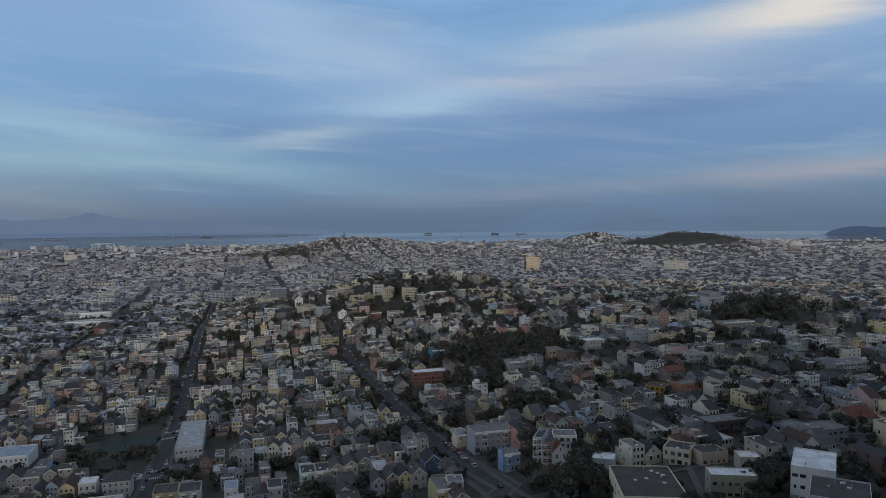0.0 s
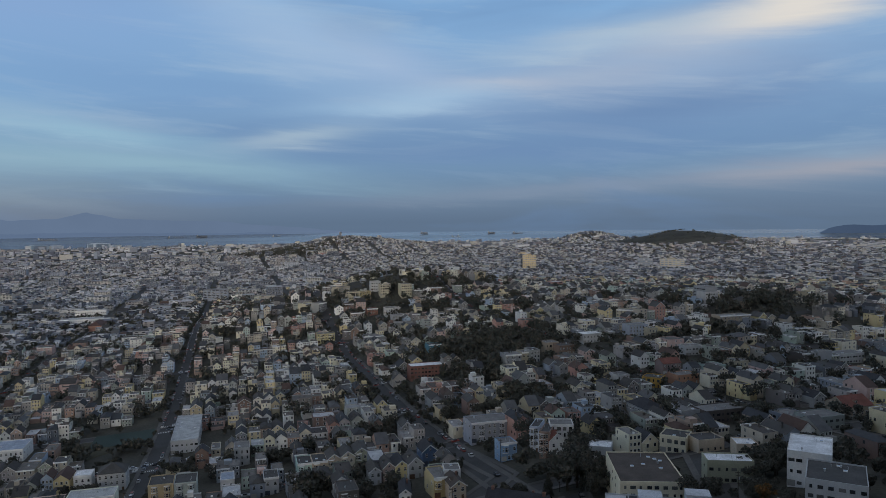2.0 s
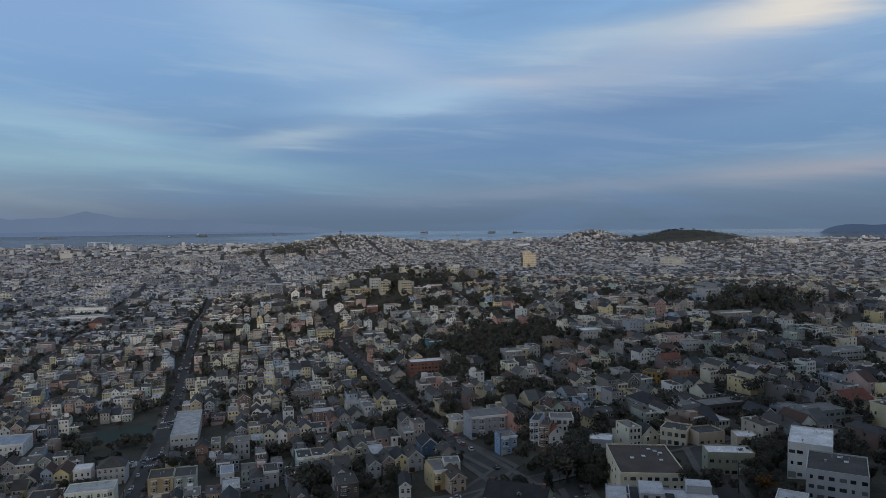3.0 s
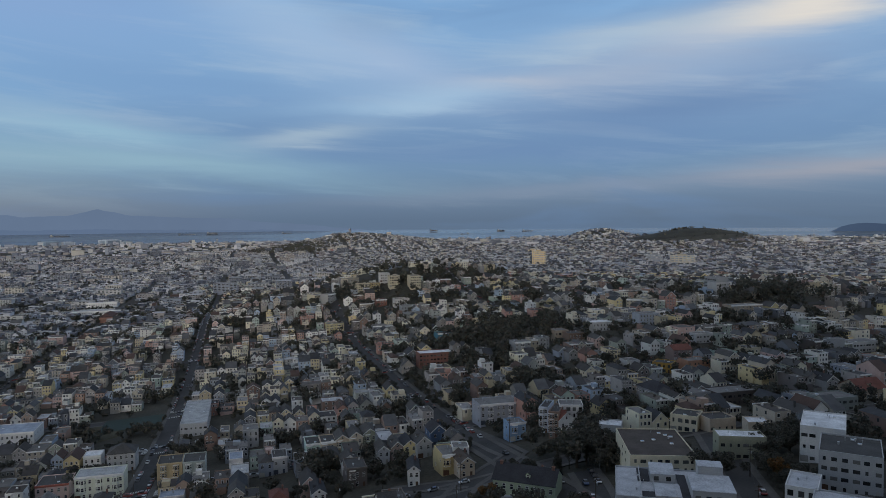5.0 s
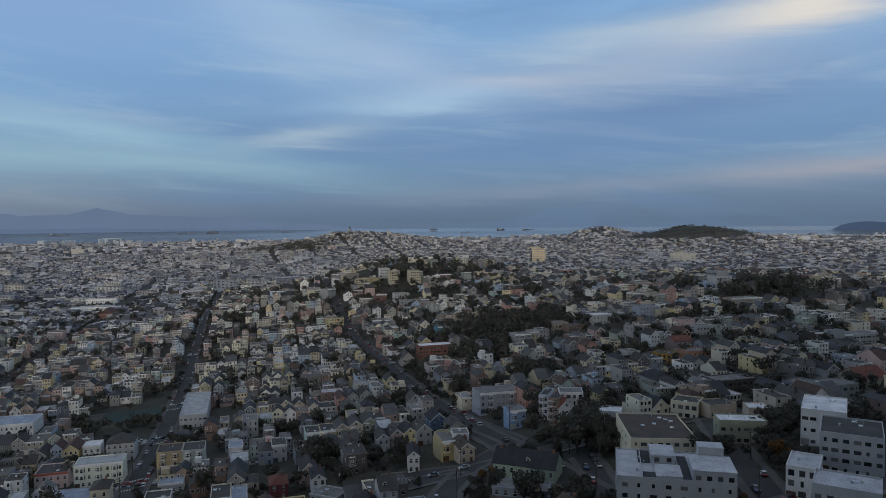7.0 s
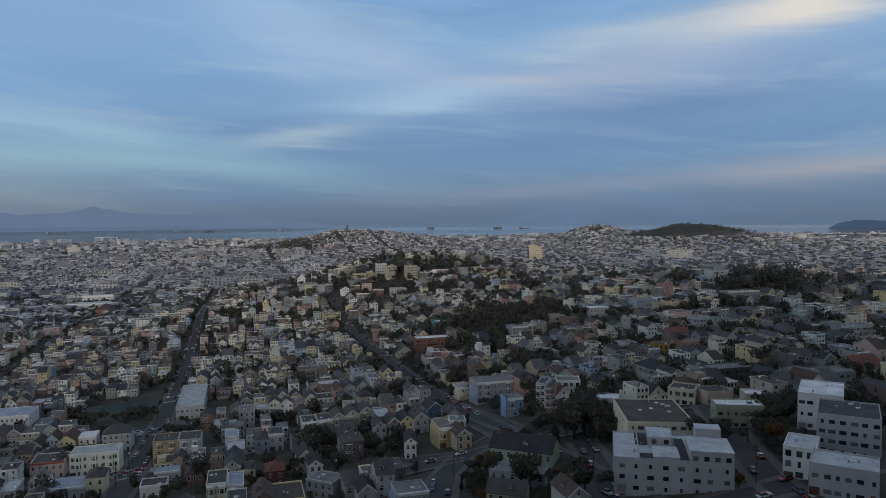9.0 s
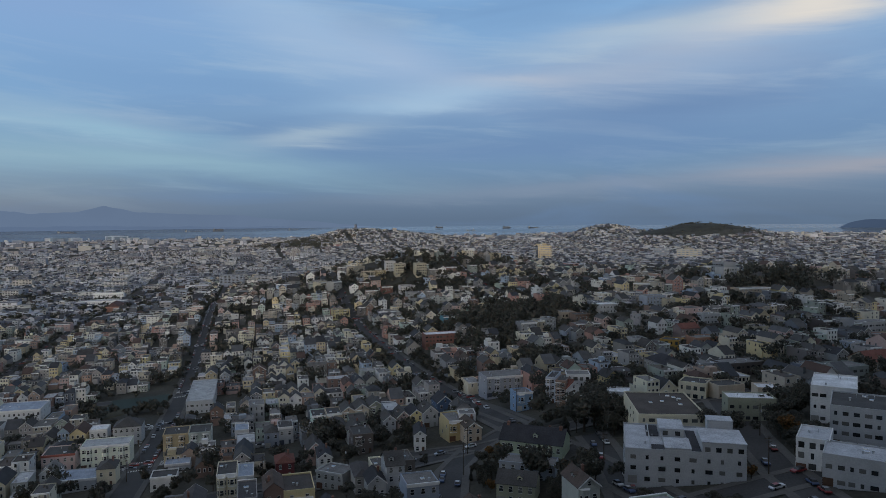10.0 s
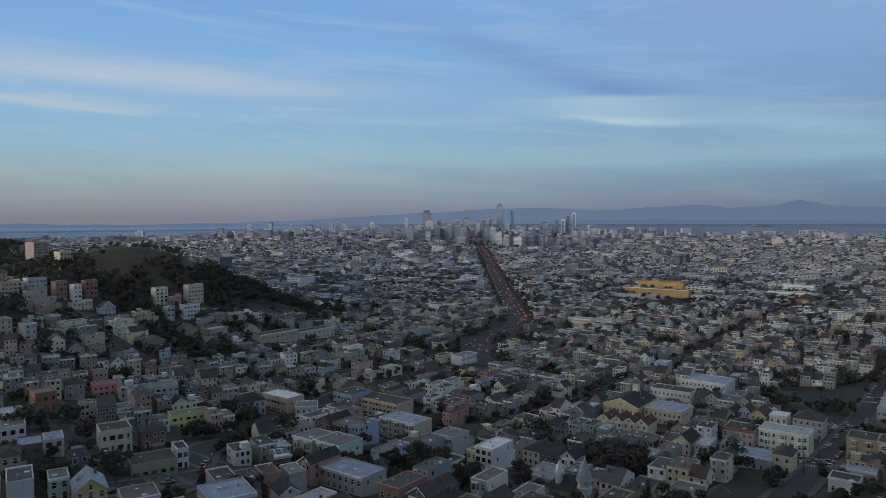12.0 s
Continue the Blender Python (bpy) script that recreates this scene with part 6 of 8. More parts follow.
for lot in list(lots):          # a second, irregular row of cottages in the deep gardens
    if rng.random() < (.36 if land(*to_xy(lot[0], lot[1])) > 52 else .5):
        lots.append((lot[0] + (24 if lot[2] == 0 else -24) + rng.uniform(-3, 3), lot[1] + rng.uniform(-1, 1), lot[2], min(lot[3], 7.2)))
lots = np.array(lots)
ldep = rng.uniform(9.5, 16, len(lots)) * np.where(lots[:, 3] > 14, 1.3, 1)
lu = np.where(lots[:, 2] == 0, lots[:, 0] + ldep / 2, lots[:, 0] - ldep / 2)
lx, ly = to_xy(lu, lots[:, 1])
lyaw = np.where(lots[:, 2] == 0, GA, GA + np.pi) + rng.normal(0, .01, len(lots))
# the slope by the park has rows that face the open side, along short streets of their own
rows_ = []
for k, x0 in enumerate((-196, -222, -262, -288, -328, -354, -394, -420, -460, -486)):
    yy = -10 + rng.uniform(0, 4)
    while yy < 260:
        w = float(rng.choice([5.8, 6.4, 7.0, 7.6, 9.0]))
        rows_.append((x0 + rng.uniform(-1.5, 1.5), yy + w / 2, w, rng.uniform(8.5, 12.5), k % 2))
        yy += w + float(rng.choice([.05, .05, 1.2, 2.5]))
rows_ = np.array(rows_)
other = (np.degrees(np.arctan2(-lx, ly)) > 63) & (np.hypot(lx, ly) < 520)
rot = math.radians(-5)
rx, ry = rows_[:, 0] * math.cos(rot) - rows_[:, 1] * math.sin(rot), rows_[:, 0] * math.sin(rot) + rows_[:, 1] * math.cos(rot)
ra = (np.degrees(np.arctan2(-rx, ry)) > 63) & (np.hypot(rx, ry) < 520)
lx, ly = np.r_[lx[~other], rx[ra]], np.r_[ly[~other], ry[ra]]
lyaw = np.r_[lyaw[~other], np.where(rows_[ra, 4] == 0, rot + math.pi / 2, rot - math.pi / 2)]
ldep = np.r_[ldep[~other], rows_[ra, 3]]
lots = np.concatenate([lots[~other], np.stack([0 * rx[ra], 0 * rx[ra], 0 * rx[ra], rows_[ra, 2]], 1)])
dist = np.hypot(lx, ly)
azd = np.degrees(np.arctan2(-lx, ly))
keep = (azd > -38) & (azd < 92) & (dist > 165) & (rng.random(len(lots)) < .96)
for line, gap in [(MARKET, 24)] + [(pts_, wd_ / 2 + 7.5) for pts_, wd_ in LANES]:
    keep &= near_line(lx, ly, line) > gap
for px, py, pr in CLEAR:
    keep &= np.hypot(lx - px, ly - py) > pr
for px, py, pr in HOUSES:
    keep &= np.hypot(lx - px, ly - py) > pr * .72 + 4.5
    pd_ = math.hypot(px, py)
    if pd_ < 660:        # open ground on the downhill side of these houses
        fwd, side_ = -(px * (lx - px) + py * (ly - py)) / pd_, (py * (lx - px) - px * (ly - py)) / pd_
        keep &= ~((fwd > 0) & (fwd < pr + 15) & (np.abs(side_) < pr * .72 + 3))
lx, ly, lyaw, ldep, lw, dist, azd = lx[keep], ly[keep], lyaw[keep], ldep[keep], lots[keep, 3] - .06, dist[keep], azd[keep]
lz = land(lx, ly)
lh = rng.choice([4.8, 6.0, 7.0, 8.0, 9.0, 10.6], len(lx), p=[.14, .26, .27, .18, .11, .04]) + rng.uniform(-.4, .4, len(lx))
lh = np.where(lw > 14, lh + 2, lh) * np.where(dist > 1300, .85, 1) + np.where(dist < 1000, .8, 0)
lk = rng.choice([0, 1, 2, 3], len(lx), p=[.58, .27, .06, .09])
plain = ((azd > 19) & (lz < 62)) | (azd > 60)            # flat roofs prevail on the plain
lk = np.where(plain & (lk == 1) & (rng.random(len(lx)) < .45), 0, lk)
lk = np.where((lw > 10) & (lk == 1), 0, lk)
lk = np.where((dist > 1500) & (rng.random(len(lx)) < .5), 0, lk)
# the nearest are built one by one
vis = (azd > -33) & (azd < 86)
order = np.argsort(np.where(vis, dist, 1e9))
single = np.zeros(len(lx), bool)
single[order[:NEAR_HOUSES]] = True
kinds_ = ["flat", "gable", "hip", "side"]
for i in np.flatnonzero(single):
    r_ = random.Random(int(i))
    wall = PAINTED[r_.randrange(len(PAINTED))]
    roof_ = ROOFS[r_.randrange(len(ROOFS))] if lk[i] == 0 else r_.choice([(0.04, 0.04, 0.045), (0.065, 0.06, 0.06), (0.08, 0.06, 0.05)])
    lum = sum(wall) / 3
    tint = "brownish" if wall[0] > wall[2] * 1.6 else "yellowish" if wall[0] > wall[2] * 1.28 else "bluish" if wall[2] > wall[0] * 1.1 else "grey"
    tone = "pale" if lum > .5 else "dark" if lum < .32 else "mid"
    end = {"flat": "parapet roof", "gable": "street gable", "hip": "hipped roof", "side": "pitched shingle roof"}[kinds_[lk[i]]]
    house(float(lx[i]), float(ly[i]), math.degrees(lyaw[i]), float(lw[i]), float(ldep[i]), float(lh[i]), kinds_[lk[i]], wall, roof_,
          f"{tone} {tint} wooden row house with {end}", bays=int(r_.random() < .55), backs=bool(dist[i] < 320 and abs(math.cos(lyaw[i] - GA) + 1) < .5), clutter=r_.randrange(1, 5), z=float(lz[i]))
    HOUSES.pop()
# the far set carries haze in its wall and roof colours
DARK_TOPS, FAR_OFF = ([w_, r_, M_SHINGLE, M_GLASS, M_TRIM] for w_, r_ in ((M_WALLS, M_ROOFS), (M_HAZED_WALLS, M_HAZED_ROOFS)))
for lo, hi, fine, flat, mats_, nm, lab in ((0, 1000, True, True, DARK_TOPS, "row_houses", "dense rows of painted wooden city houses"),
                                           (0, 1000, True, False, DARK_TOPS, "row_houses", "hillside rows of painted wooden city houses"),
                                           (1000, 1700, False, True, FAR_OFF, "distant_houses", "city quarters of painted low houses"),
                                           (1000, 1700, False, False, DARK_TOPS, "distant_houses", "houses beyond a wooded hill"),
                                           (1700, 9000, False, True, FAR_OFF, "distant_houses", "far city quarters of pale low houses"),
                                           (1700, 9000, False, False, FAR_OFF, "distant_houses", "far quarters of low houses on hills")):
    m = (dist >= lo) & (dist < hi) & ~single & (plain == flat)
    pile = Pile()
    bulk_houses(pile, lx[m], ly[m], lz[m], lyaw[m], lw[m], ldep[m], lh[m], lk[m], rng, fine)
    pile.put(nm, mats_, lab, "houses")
    print(nm, m.sum(), sum(len(f) for f in pile.f) * 2)

# ---- trees ----
def clump_cloud(r, n, blobs, size, lo=.55):
    """Leaf clumps as small bent quads scattered over overlapping blobs (x, y, z, radius)."""
    bl = np.array(blobs)
    wts = bl[:, 3] ** 2
    b = bl[r.choice(len(bl), n, p=wts / wts.sum())]
    dirn = r.normal(size=(n, 3))
    dirn /= np.linalg.norm(dirn, axis=1)[:, None]
    rr = b[:, 3] * r.uniform(lo, 1.08, n)
    c = b[:, :3] + dirn * rr[:, None] * np.array([1, 1, .85])
    nrm = dirn + r.normal(size=(n, 3)) * .7
    nrm /= np.linalg.norm(nrm, axis=1)[:, None]
    t = np.cross(nrm, r.normal(size=(n, 3)))
    t /= np.linalg.norm(t, axis=1)[:, None]
    s = np.cross(nrm, t)
    h = size * r.uniform(.6, 1.35, n)[:, None]
    return np.stack([c - t * h - s * h * .7, c + t * h * .8 - s * h * .6 + nrm * h * .2, c + t * h + s * h * .7, c - t * h * .7 + s * h * .8 + nrm * h * .25], 1)


def trunk_mesh(name, height, r0, limbs, r):
    bm = bmesh.new()

    def limb(p0, p1, a, b):
        d = (p1 - p0)
        q = d.to_track_quat("Z", "Y").to_matrix()
        ring = []
        for p, rad in ((p0, a), (p1, b)):
            ring.append([bm.verts.new(p + q @ Vector((math.cos(k * math.tau / 6) * rad, math.sin(k * math.tau / 6) * rad, 0))) for k in range(6)])
        for k in range(6):
            bm.faces.new((ring[0][k], ring[0][(k + 1) % 6], ring[1][(k + 1) % 6], ring[1][k]))

    limb(Vector((0, 0, -1)), Vector((.1, 0, height)), r0, r0 * .5)
    for k in range(limbs):
        a = k * math.tau / max(1, limbs) + r.uniform(0, .8)
        z0 = height * r.uniform(.45, .95)
        limb(Vector((.05, 0, z0)), Vector((math.cos(a) * height * .45, math.sin(a) * height * .45, z0 + height * r.uniform(.3, .6))), r0 * .45, r0 * .12)
    me = bpy.data.meshes.new(name)
    bm.to_mesh(me)
    bm.free()
    me.materials.append(M_BARK)
    return me


def tree_kind(seed, shape, h, spread, n, size, m):
    r = np.random.default_rng(seed)
    if shape == "round":
        blobs = [(r.normal() * spread * .5, r.normal() * spread * .5, h * r.uniform(.45, .85), spread * r.uniform(.28, .5)) for _ in range(11)]
        blobs += [(0, 0, h * .6, spread * .55)]
    elif shape == "cone":
        blobs = [(r.normal() * .3, r.normal() * .3, h * (.12 + .86 * k / 12), spread * (1.05 - k / 12.5) * r.uniform(.75, 1.1)) for k in range(13)]
    else:   # umbrella pine
        blobs = [(r.normal() * spread * .55, r.normal() * spread * .55, h * r.uniform(.72, .95), spread * r.uniform(.25, .42)) for _ in range(9)]
    V = clump_cloud(r, n, blobs, size)
    crown = mesh_from("crown", V.reshape(-1, 3), np.arange(n * 4).reshape(-1, 4), [m])
    return trunk_mesh("trunk", h * (.5 if shape != "cone" else .9), .14 + h * .016, 0 if shape == "cone" else 5, random.Random(seed)), crown


M_AUTUMN = mat("autumn_foliage", None, 0.8, 0.3, 0.4, 0, 2.0, island=[(0.16, 0.075, 0.022), (0.12, 0.065, 0.025), (0.075, 0.055, 0.022)])
TREES = [tree_kind(1, "round", 8, 3.4, 3400, .19, M_LEAF), tree_kind(2, "round", 11, 4.6, 4600, .23, M_LEAF), tree_kind(3, "round", 6, 2.8, 2600, .17, M_LEAF),
         tree_kind(4, "cone", 13, 2.6, 3200, .20, M_LEAF), tree_kind(5, "umbrella", 14, 5.5, 3600, .23, M_LEAF), tree_kind(6, "round", 6.5, 2.6, 2200, .18, M_AUTUMN)]
TREE_LABEL = ["dark round street tree between houses", "large dark evergreen garden tree", "small dark garden tree", "tall dark conifer among houses", "spreading dark cypress with bare trunk", "small tree in orange autumn leaf"]
FIRST = {}


def tree(k, x, y, s, turn, dz=0.0):
    m = Matrix.Translation((x, y, float(land(x, y)) + dz)) @ Matrix.Rotation(turn, 4, "Z")
    if k not in FIRST:
        ob = new("tree")
        part("trunk", TREES[k][0], None, ob)
        part("crown", TREES[k][1], None, ob)
        tagged(ob, TREE_LABEL[k], "tree", "city trees")
        FIRST[k] = ob
        ob.matrix_basis = m
        ob.scale = (s, s, s)
        return ob
    ob = copy_thing(FIRST[k], m)
    ob.scale = (s, s, s)
    return ob


rt = np.random.default_rng(21)
spots = []          # x, y, height
for u0, u1 in zip(US[:-1], US[1:]):          # back gardens
    for v0, v1 in zip(VS[:-1], VS[1:]):
        bx, by = to_xy((u0 + u1) / 2, (v0 + v1) / 2)
        if not in_view((bx, by), 100, 1500):
            continue
        n = rt.poisson(34)
        uu = (u0 + u1) / 2 + rt.normal(0, 9, n)
        vv = rt.uniform(v0 + 8, v1 - 8, n)
        for a, b in zip(uu, vv):
            spots.append((*to_xy(a, b), rt.uniform(4.5, 10) * (1.5 if rt.random() < .25 else 1)))
for v in VS[14:32]:                          # street trees
    for u in np.arange(120, 1500, 11):
        if rt.random() < .85:
            spots.append((*to_xy(u + rt.uniform(-3, 3), v + rt.choice([-6.6, 6.6])), rt.uniform(4, 8)))
for u in US:
    for v in np.arange(-900, 1300, 12):
        if rt.random() < .3:
            spots.append((*to_xy(u + rt.choice([-6.2, 6.2]), v), rt.uniform(3.5, 6.5)))
# woods: x, y, radius, count, tallest
WOODS = [(25, 610, 38, 46, 15), (62, 585, 42, 46, 14), (40, 660, 45, 36, 14), (-20, 690, 25, 12, 12), (330, 690, 42, 40, 20), (300, 655, 28, 20, 15), (290, 560, 25, 16, 11), (255, 545, 22, 12, 10),
         (50, 290, 22, 20, 13), (58, 265, 12, 8, 16), (40, 315, 16, 8, 11), (25, 275, 14, 9, 9), (98, 245, 12, 7, 7), (112, 226, 16, 14, 8), (125, 270, 16, 9, 9), (-100, 262, 10, 5, 9), (-112, 240, 10, 5, 8),
         (-62, 318, 9, 5, 17), (-60, 262, 14, 9, 9), (-25, 300, 16, 9, 6), (-30, 262, 12, 6, 6), (12, 240, 12, 7, 8), (5, 285, 10, 5, 8), (-165, 213, 7, 5, 8), (-285, 122, 22, 26, 8), (-262, 75, 14, 9, 8), (-245, 62, 10, 7, 9),
         (-305, 110, 12, 8, 9), (-230, 150, 10, 6, 10), (-210, 160, 9, 6, 11), (-60, 955, 40, 26, 14), (20, 1040, 50, 26, 13), (-80, 850, 30, 18, 12), (-140, 890, 25, 14, 12), (-150, 780, 30, 16, 11), (90, 1000, 40, 18, 12),
         (-680, 270, 42, 100, 13), (-735, 315, 55, 110, 14), (-760, 285, 30, 40, 9), (-790, 330, 60, 60, 14), (-640, 215, 30, 40, 12), (-640, 150, 28, 40, 11), (-668, 190, 22, 30, 10), (-690, 95, 38, 50, 13), (-620, 80, 40, 34, 13),
         (-760, 80, 45, 60, 10), (-900, 60, 60, 60, 12), (-990, 60, 50, 50, 12), (-885, 100, 34, 50, 10), (-880, 140, 30, 40, 10), (-1080, 100, 130, 150, 16), (-1180, 180, 120, 100, 15), (-1250, 90, 150, 110, 16), (-590, 145, 25, 18, 11), (-570, 215, 25, 18, 11),
         (-250, 470, 12, 8, 8), (-262, 520, 14, 8, 8), (-205, 470, 12, 8, 6), (-195, 420, 16, 10, 8), (-150, 408, 10, 8, 9), (-183, 470, 6, 6, 9), (-160, 510, 8, 5, 8), (-345, 240, 30, 18, 9), (-420, 330, 30, 16, 9),
         (-520, 420, 40, 22, 9), (-1040, 700, 60, 40, 10), (-900, 560, 50, 36, 10), (-760, 760, 40, 20, 9), (-620, 940, 40, 18, 10), (-480, 1100, 40, 24, 11), (-400, 900, 40, 20, 10), (-1000, 430, 60, 40, 10)]
WOODS += [(108, 234, 9, 12, 7), (116, 252, 10, 14, 8), (107, 214, 6, 6, 5), (66, 308, 12, 14, 9), (49, 280, 10, 14, 8), (54, 251, 7, 8, 6), (32, 212, 12, 14, 6), (85, 190, 5, 4, 4), (10, 268, 10, 12, 7), (10, 228, 12, 14, 6),
          (-23, 312, 10, 12, 6), (-36, 310, 9, 10, 6), (-343, 144, 14, 22, 9), (-273, 107, 10, 14, 9), (-345, 64, 9, 9, 8), (-412, 100, 12, 14, 8), (-320, 103, 8, 9, 7), (-243, 37, 10, 12, 8),
          (-181, 239, 9, 12, 12), (-207, 164, 12, 16, 7), (-271, 168, 9, 9, 9), (-292, 129, 9, 9, 8), (-267, 138, 7, 5, 8), (-486, 164, 22, 30, 10), (-397, 268, 16, 16, 9), (-520, 220, 30, 30, 9), (-560, 170, 30, 30, 10)]
WOODS += [(-242, 830, 14, 9, 11), (-192, 719, 10, 6, 10), (-131, 889, 16, 14, 13), (-33, 920, 16, 14, 12), (46, 885, 16, 14, 13), (40, 505, 14, 14, 12), (53, 535, 14, 14, 13),
          (98, 785, 10, 8, 14), (244, 713, 11, 9, 15), (280, 669, 12, 10, 14), (321, 701, 14, 12, 18), (406, 691, 14, 10, 14), (91, 374, 10, 8, 9), (40, 420, 12, 12, 12), (54, 454, 12, 12, 12),
          (-122, 688, 9, 6, 9), (-48, 734, 9, 6, 9), (107, 581, 10, 7, 10), (-172, 627, 8, 5, 9), (-95, 840, 12, 9, 11), (-185, 238, 14, 22, 12)]
for wx_, wy_, wr, wc, wt in WOODS:
    a, q = rt.uniform(0, math.tau, wc), wr * np.sqrt(rt.random(wc))
    for i in range(wc):
        spots.append((wx_ + q[i] * math.cos(a[i]), wy_ + q[i] * math.sin(a[i]), wt * rt.uniform(.55, 1.05)))
for _ in range(2200):                         # gardens of the hillside
    q = rt.uniform(-60, 340), rt.uniform(200, 950)
    spots.append((*q, rt.uniform(5, 10.5)))
for _ in range(320):                         # tall trees between the rows of the middle hill
    q = rt.uniform(-270, 130), rt.uniform(470, 980)
    spots.append((*q, rt.uniform(8, 13.5)))
for _ in range(700):
    q = rt.uniform(-640, -180), rt.uniform(40, 420)
    spots.append((*q, rt.uniform(4.5, 9)))
spots = np.array(spots)
sd, sa = np.hypot(spots[:, 0], spots[:, 1]), np.degrees(np.arctan2(-spots[:, 0], spots[:, 1]))
su, sv = to_uv(spots[:, 0], spots[:, 1])
on_street = (np.abs((su - US[0] + 48.75) % 97.5 - 48.75) < 5.6) | (np.abs((sv - VS[0] + 78) % 156 - 78) < 5.9)
ok = ~on_street & (sa > -36) & (sa < 90) & (sd > 150) & (near_line(spots[:, 0], spots[:, 1], MARKET) > 14)
for pts_, wd_ in LANES:
    ok &= near_line(spots[:, 0], spots[:, 1], pts_) > wd_ / 2 + 1.5
for px, py, pr in HOUSES:
    pd_ = math.hypot(px, py)
    if pd_ < 660:
        fwd, side_ = -(px * (spots[:, 0] - px) + py * (spots[:, 1] - py)) / pd_, (py * (spots[:, 0] - px) - px * (spots[:, 1] - py)) / pd_
        ok &= ~((fwd > 0) & (fwd < pr + 13) & (np.abs(side_) < pr * .7 + 1.5) & (rt.random(len(ok)) < .93))
    ok &= (np.hypot(spots[:, 0] - px, spots[:, 1] - py) > pr * .62 + spots[:, 2] * .10) | (sd > 620)
allx, ally, allr = lx, ly, np.hypot(lw, ldep) * .34
for i in np.flatnonzero(ok & (sd < 900)):
    if (np.hypot(allx - spots[i, 0], ally - spots[i, 1]) < allr).any():
        ok[i] = False
spots, sd = spots[ok], sd[ok]
order = np.argsort(sd)
for i in order[:NEAR_TREES]:
    x, y, h = spots[i]
    k = int(rt.choice([0, 1, 2, 3, 4, 5], p=[.34, .27, .2, .07, .08, .04]))
    tree(k, float(x), float(y), float(h / [8, 11, 6, 13, 14, 6.5][k]), float(rt.uniform(0, 6.28)))
# the rest, farther off
pile = Pile()
for i in order[NEAR_TREES:]:
    x, y, h = spots[i]
    r = .42 * h
    n = int(np.clip(48000 / sd[i], 26, 150))
    blobs = [(x + rt.normal() * r * .45, y + rt.normal() * r * .45, float(land(x, y)) + h * rt.uniform(.4, .8), r * rt.uniform(.4, .65)) for _ in range(5)]
    size = (.13 * h ** .6 * max(1.0, sd[i] / 500) ** .5 + .18) * 1.18
    if sd[i] < 430:
        n, size = 330, size * .58
    elif spots[i, 0] < -560 and sd[i] < 900:
        n, size = n * 2, size * .7
    V = clump_cloud(rt, n, blobs, size)
    pile.add(V.reshape(-1, 4, 3), [(0, 1, 2, 3)], [0])
pile.put("distant_trees", [M_LEAF], "dark garden trees and woods between the houses", "trees")
print("trees", len(spots), sum(len(f) for f in pile.f) * 2)
# far trees: dark clumps among distant roofs and on the hills
pile = Pile()
n = 2600
fa, fr = np.radians(rt.uniform(-36, 90, n)), np.sqrt(rt.uniform(1300**2, 3400**2, n))
fx_, fy_ = -fr * np.sin(fa), fr * np.cos(fa)
extra = [(958 + rt.normal() * 22, 2834 + rt.normal() * 12) for _ in range(40)] + [(900 + rt.normal() * 200, 2480 + rt.normal() * 80) for _ in range(110)] + \
        [(-430 + rt.normal() * 90, 3180 + rt.normal() * 70) for _ in range(130)] + [(-520 + rt.normal() * 140, 3330 + rt.normal() * 60) for _ in range(60)] + [(1180 + rt.normal() * 120, 2640 + rt.normal() * 80) for _ in range(60)]
fx_, fy_ = np.r_[fx_, [e[0] for e in extra]], np.r_[fy_, [e[1] for e in extra]]
for x, y in zip(fx_, fy_):
    h = rt.uniform(5, 12)
    blobs = [(x + rt.normal() * 3, y + rt.normal() * 3, float(land(x, y)) + h * rt.uniform(.35, .75), h * rt.uniform(.22, .4)) for _ in range(4)]
    pile.add(clump_cloud(rt, 14, blobs, 1.6), [(0, 1, 2, 3)], [0])
for cx0, cy0, sx, sy, k in ((-690, 3070, 75, 55, 420), (-560, 2960, 50, 30, 140)):       # wooded flanks of the far hills
    for _ in range(k):
        x, y, h = cx0 + rt.normal() * sx, cy0 + rt.normal() * sy, rt.uniform(8, 15)
        blobs = [(x + rt.normal() * 4, y + rt.normal() * 4, float(land(x, y)) + h * rt.uniform(.35, .8), h * .4) for _ in range(4)]
        pile.add(clump_cloud(rt, 16, blobs, 2.2), [(0, 1, 2, 3)], [0])
pile.put("far_trees", [M_LEAF], "dark clumps of trees among far houses", "trees")

# ---- far city, downtown, bay ----
M_WATER = mat("bay_water", (0.14, 0.17, 0.20), 0.22, 0.1, 0.002, 0, 0.02)
wa = np.radians(np.arange(-42, 102, 2.0))
rr_ = [5700, 7000, 8500, 10500, 14400]
wv = [drawn_in(-r * math.sin(a), r * math.cos(a), -2) for a in wa for r in rr_]
wf = [(5 * k + j, 5 * k + j + 1, 5 * k + 6 + j, 5 * k + 5 + j) for k in range(len(wa) - 1) for j in range(4)]
tagged(new("water", mesh_from("water", wv, wf, [M_WATER])), "calm grey-blue bay beyond the city", "water", kind="structure")

# low quarters between the grid and the shore
rf = np.random.default_rng(5)
n = 9000
a_, r_ = np.radians(rf.uniform(-38, 92, n)), np.sqrt(rf.uniform(3300**2, 7350**2, n))
bx, by = -r_ * np.sin(a_), r_ * np.cos(a_)
bz = land(bx, by)
m = bz > 1
m &= np.hypot(bx - 3330, by - 5580) > 420
bx, by, bz = bx[m], by[m], bz[m]
n = len(bx)
big = rf.random(n) < .25
w_, d_ = rf.uniform(10, 24, n) * np.where(big, 2.6, 1), rf.uniform(10, 22, n) * np.where(big, 1.8, 1)
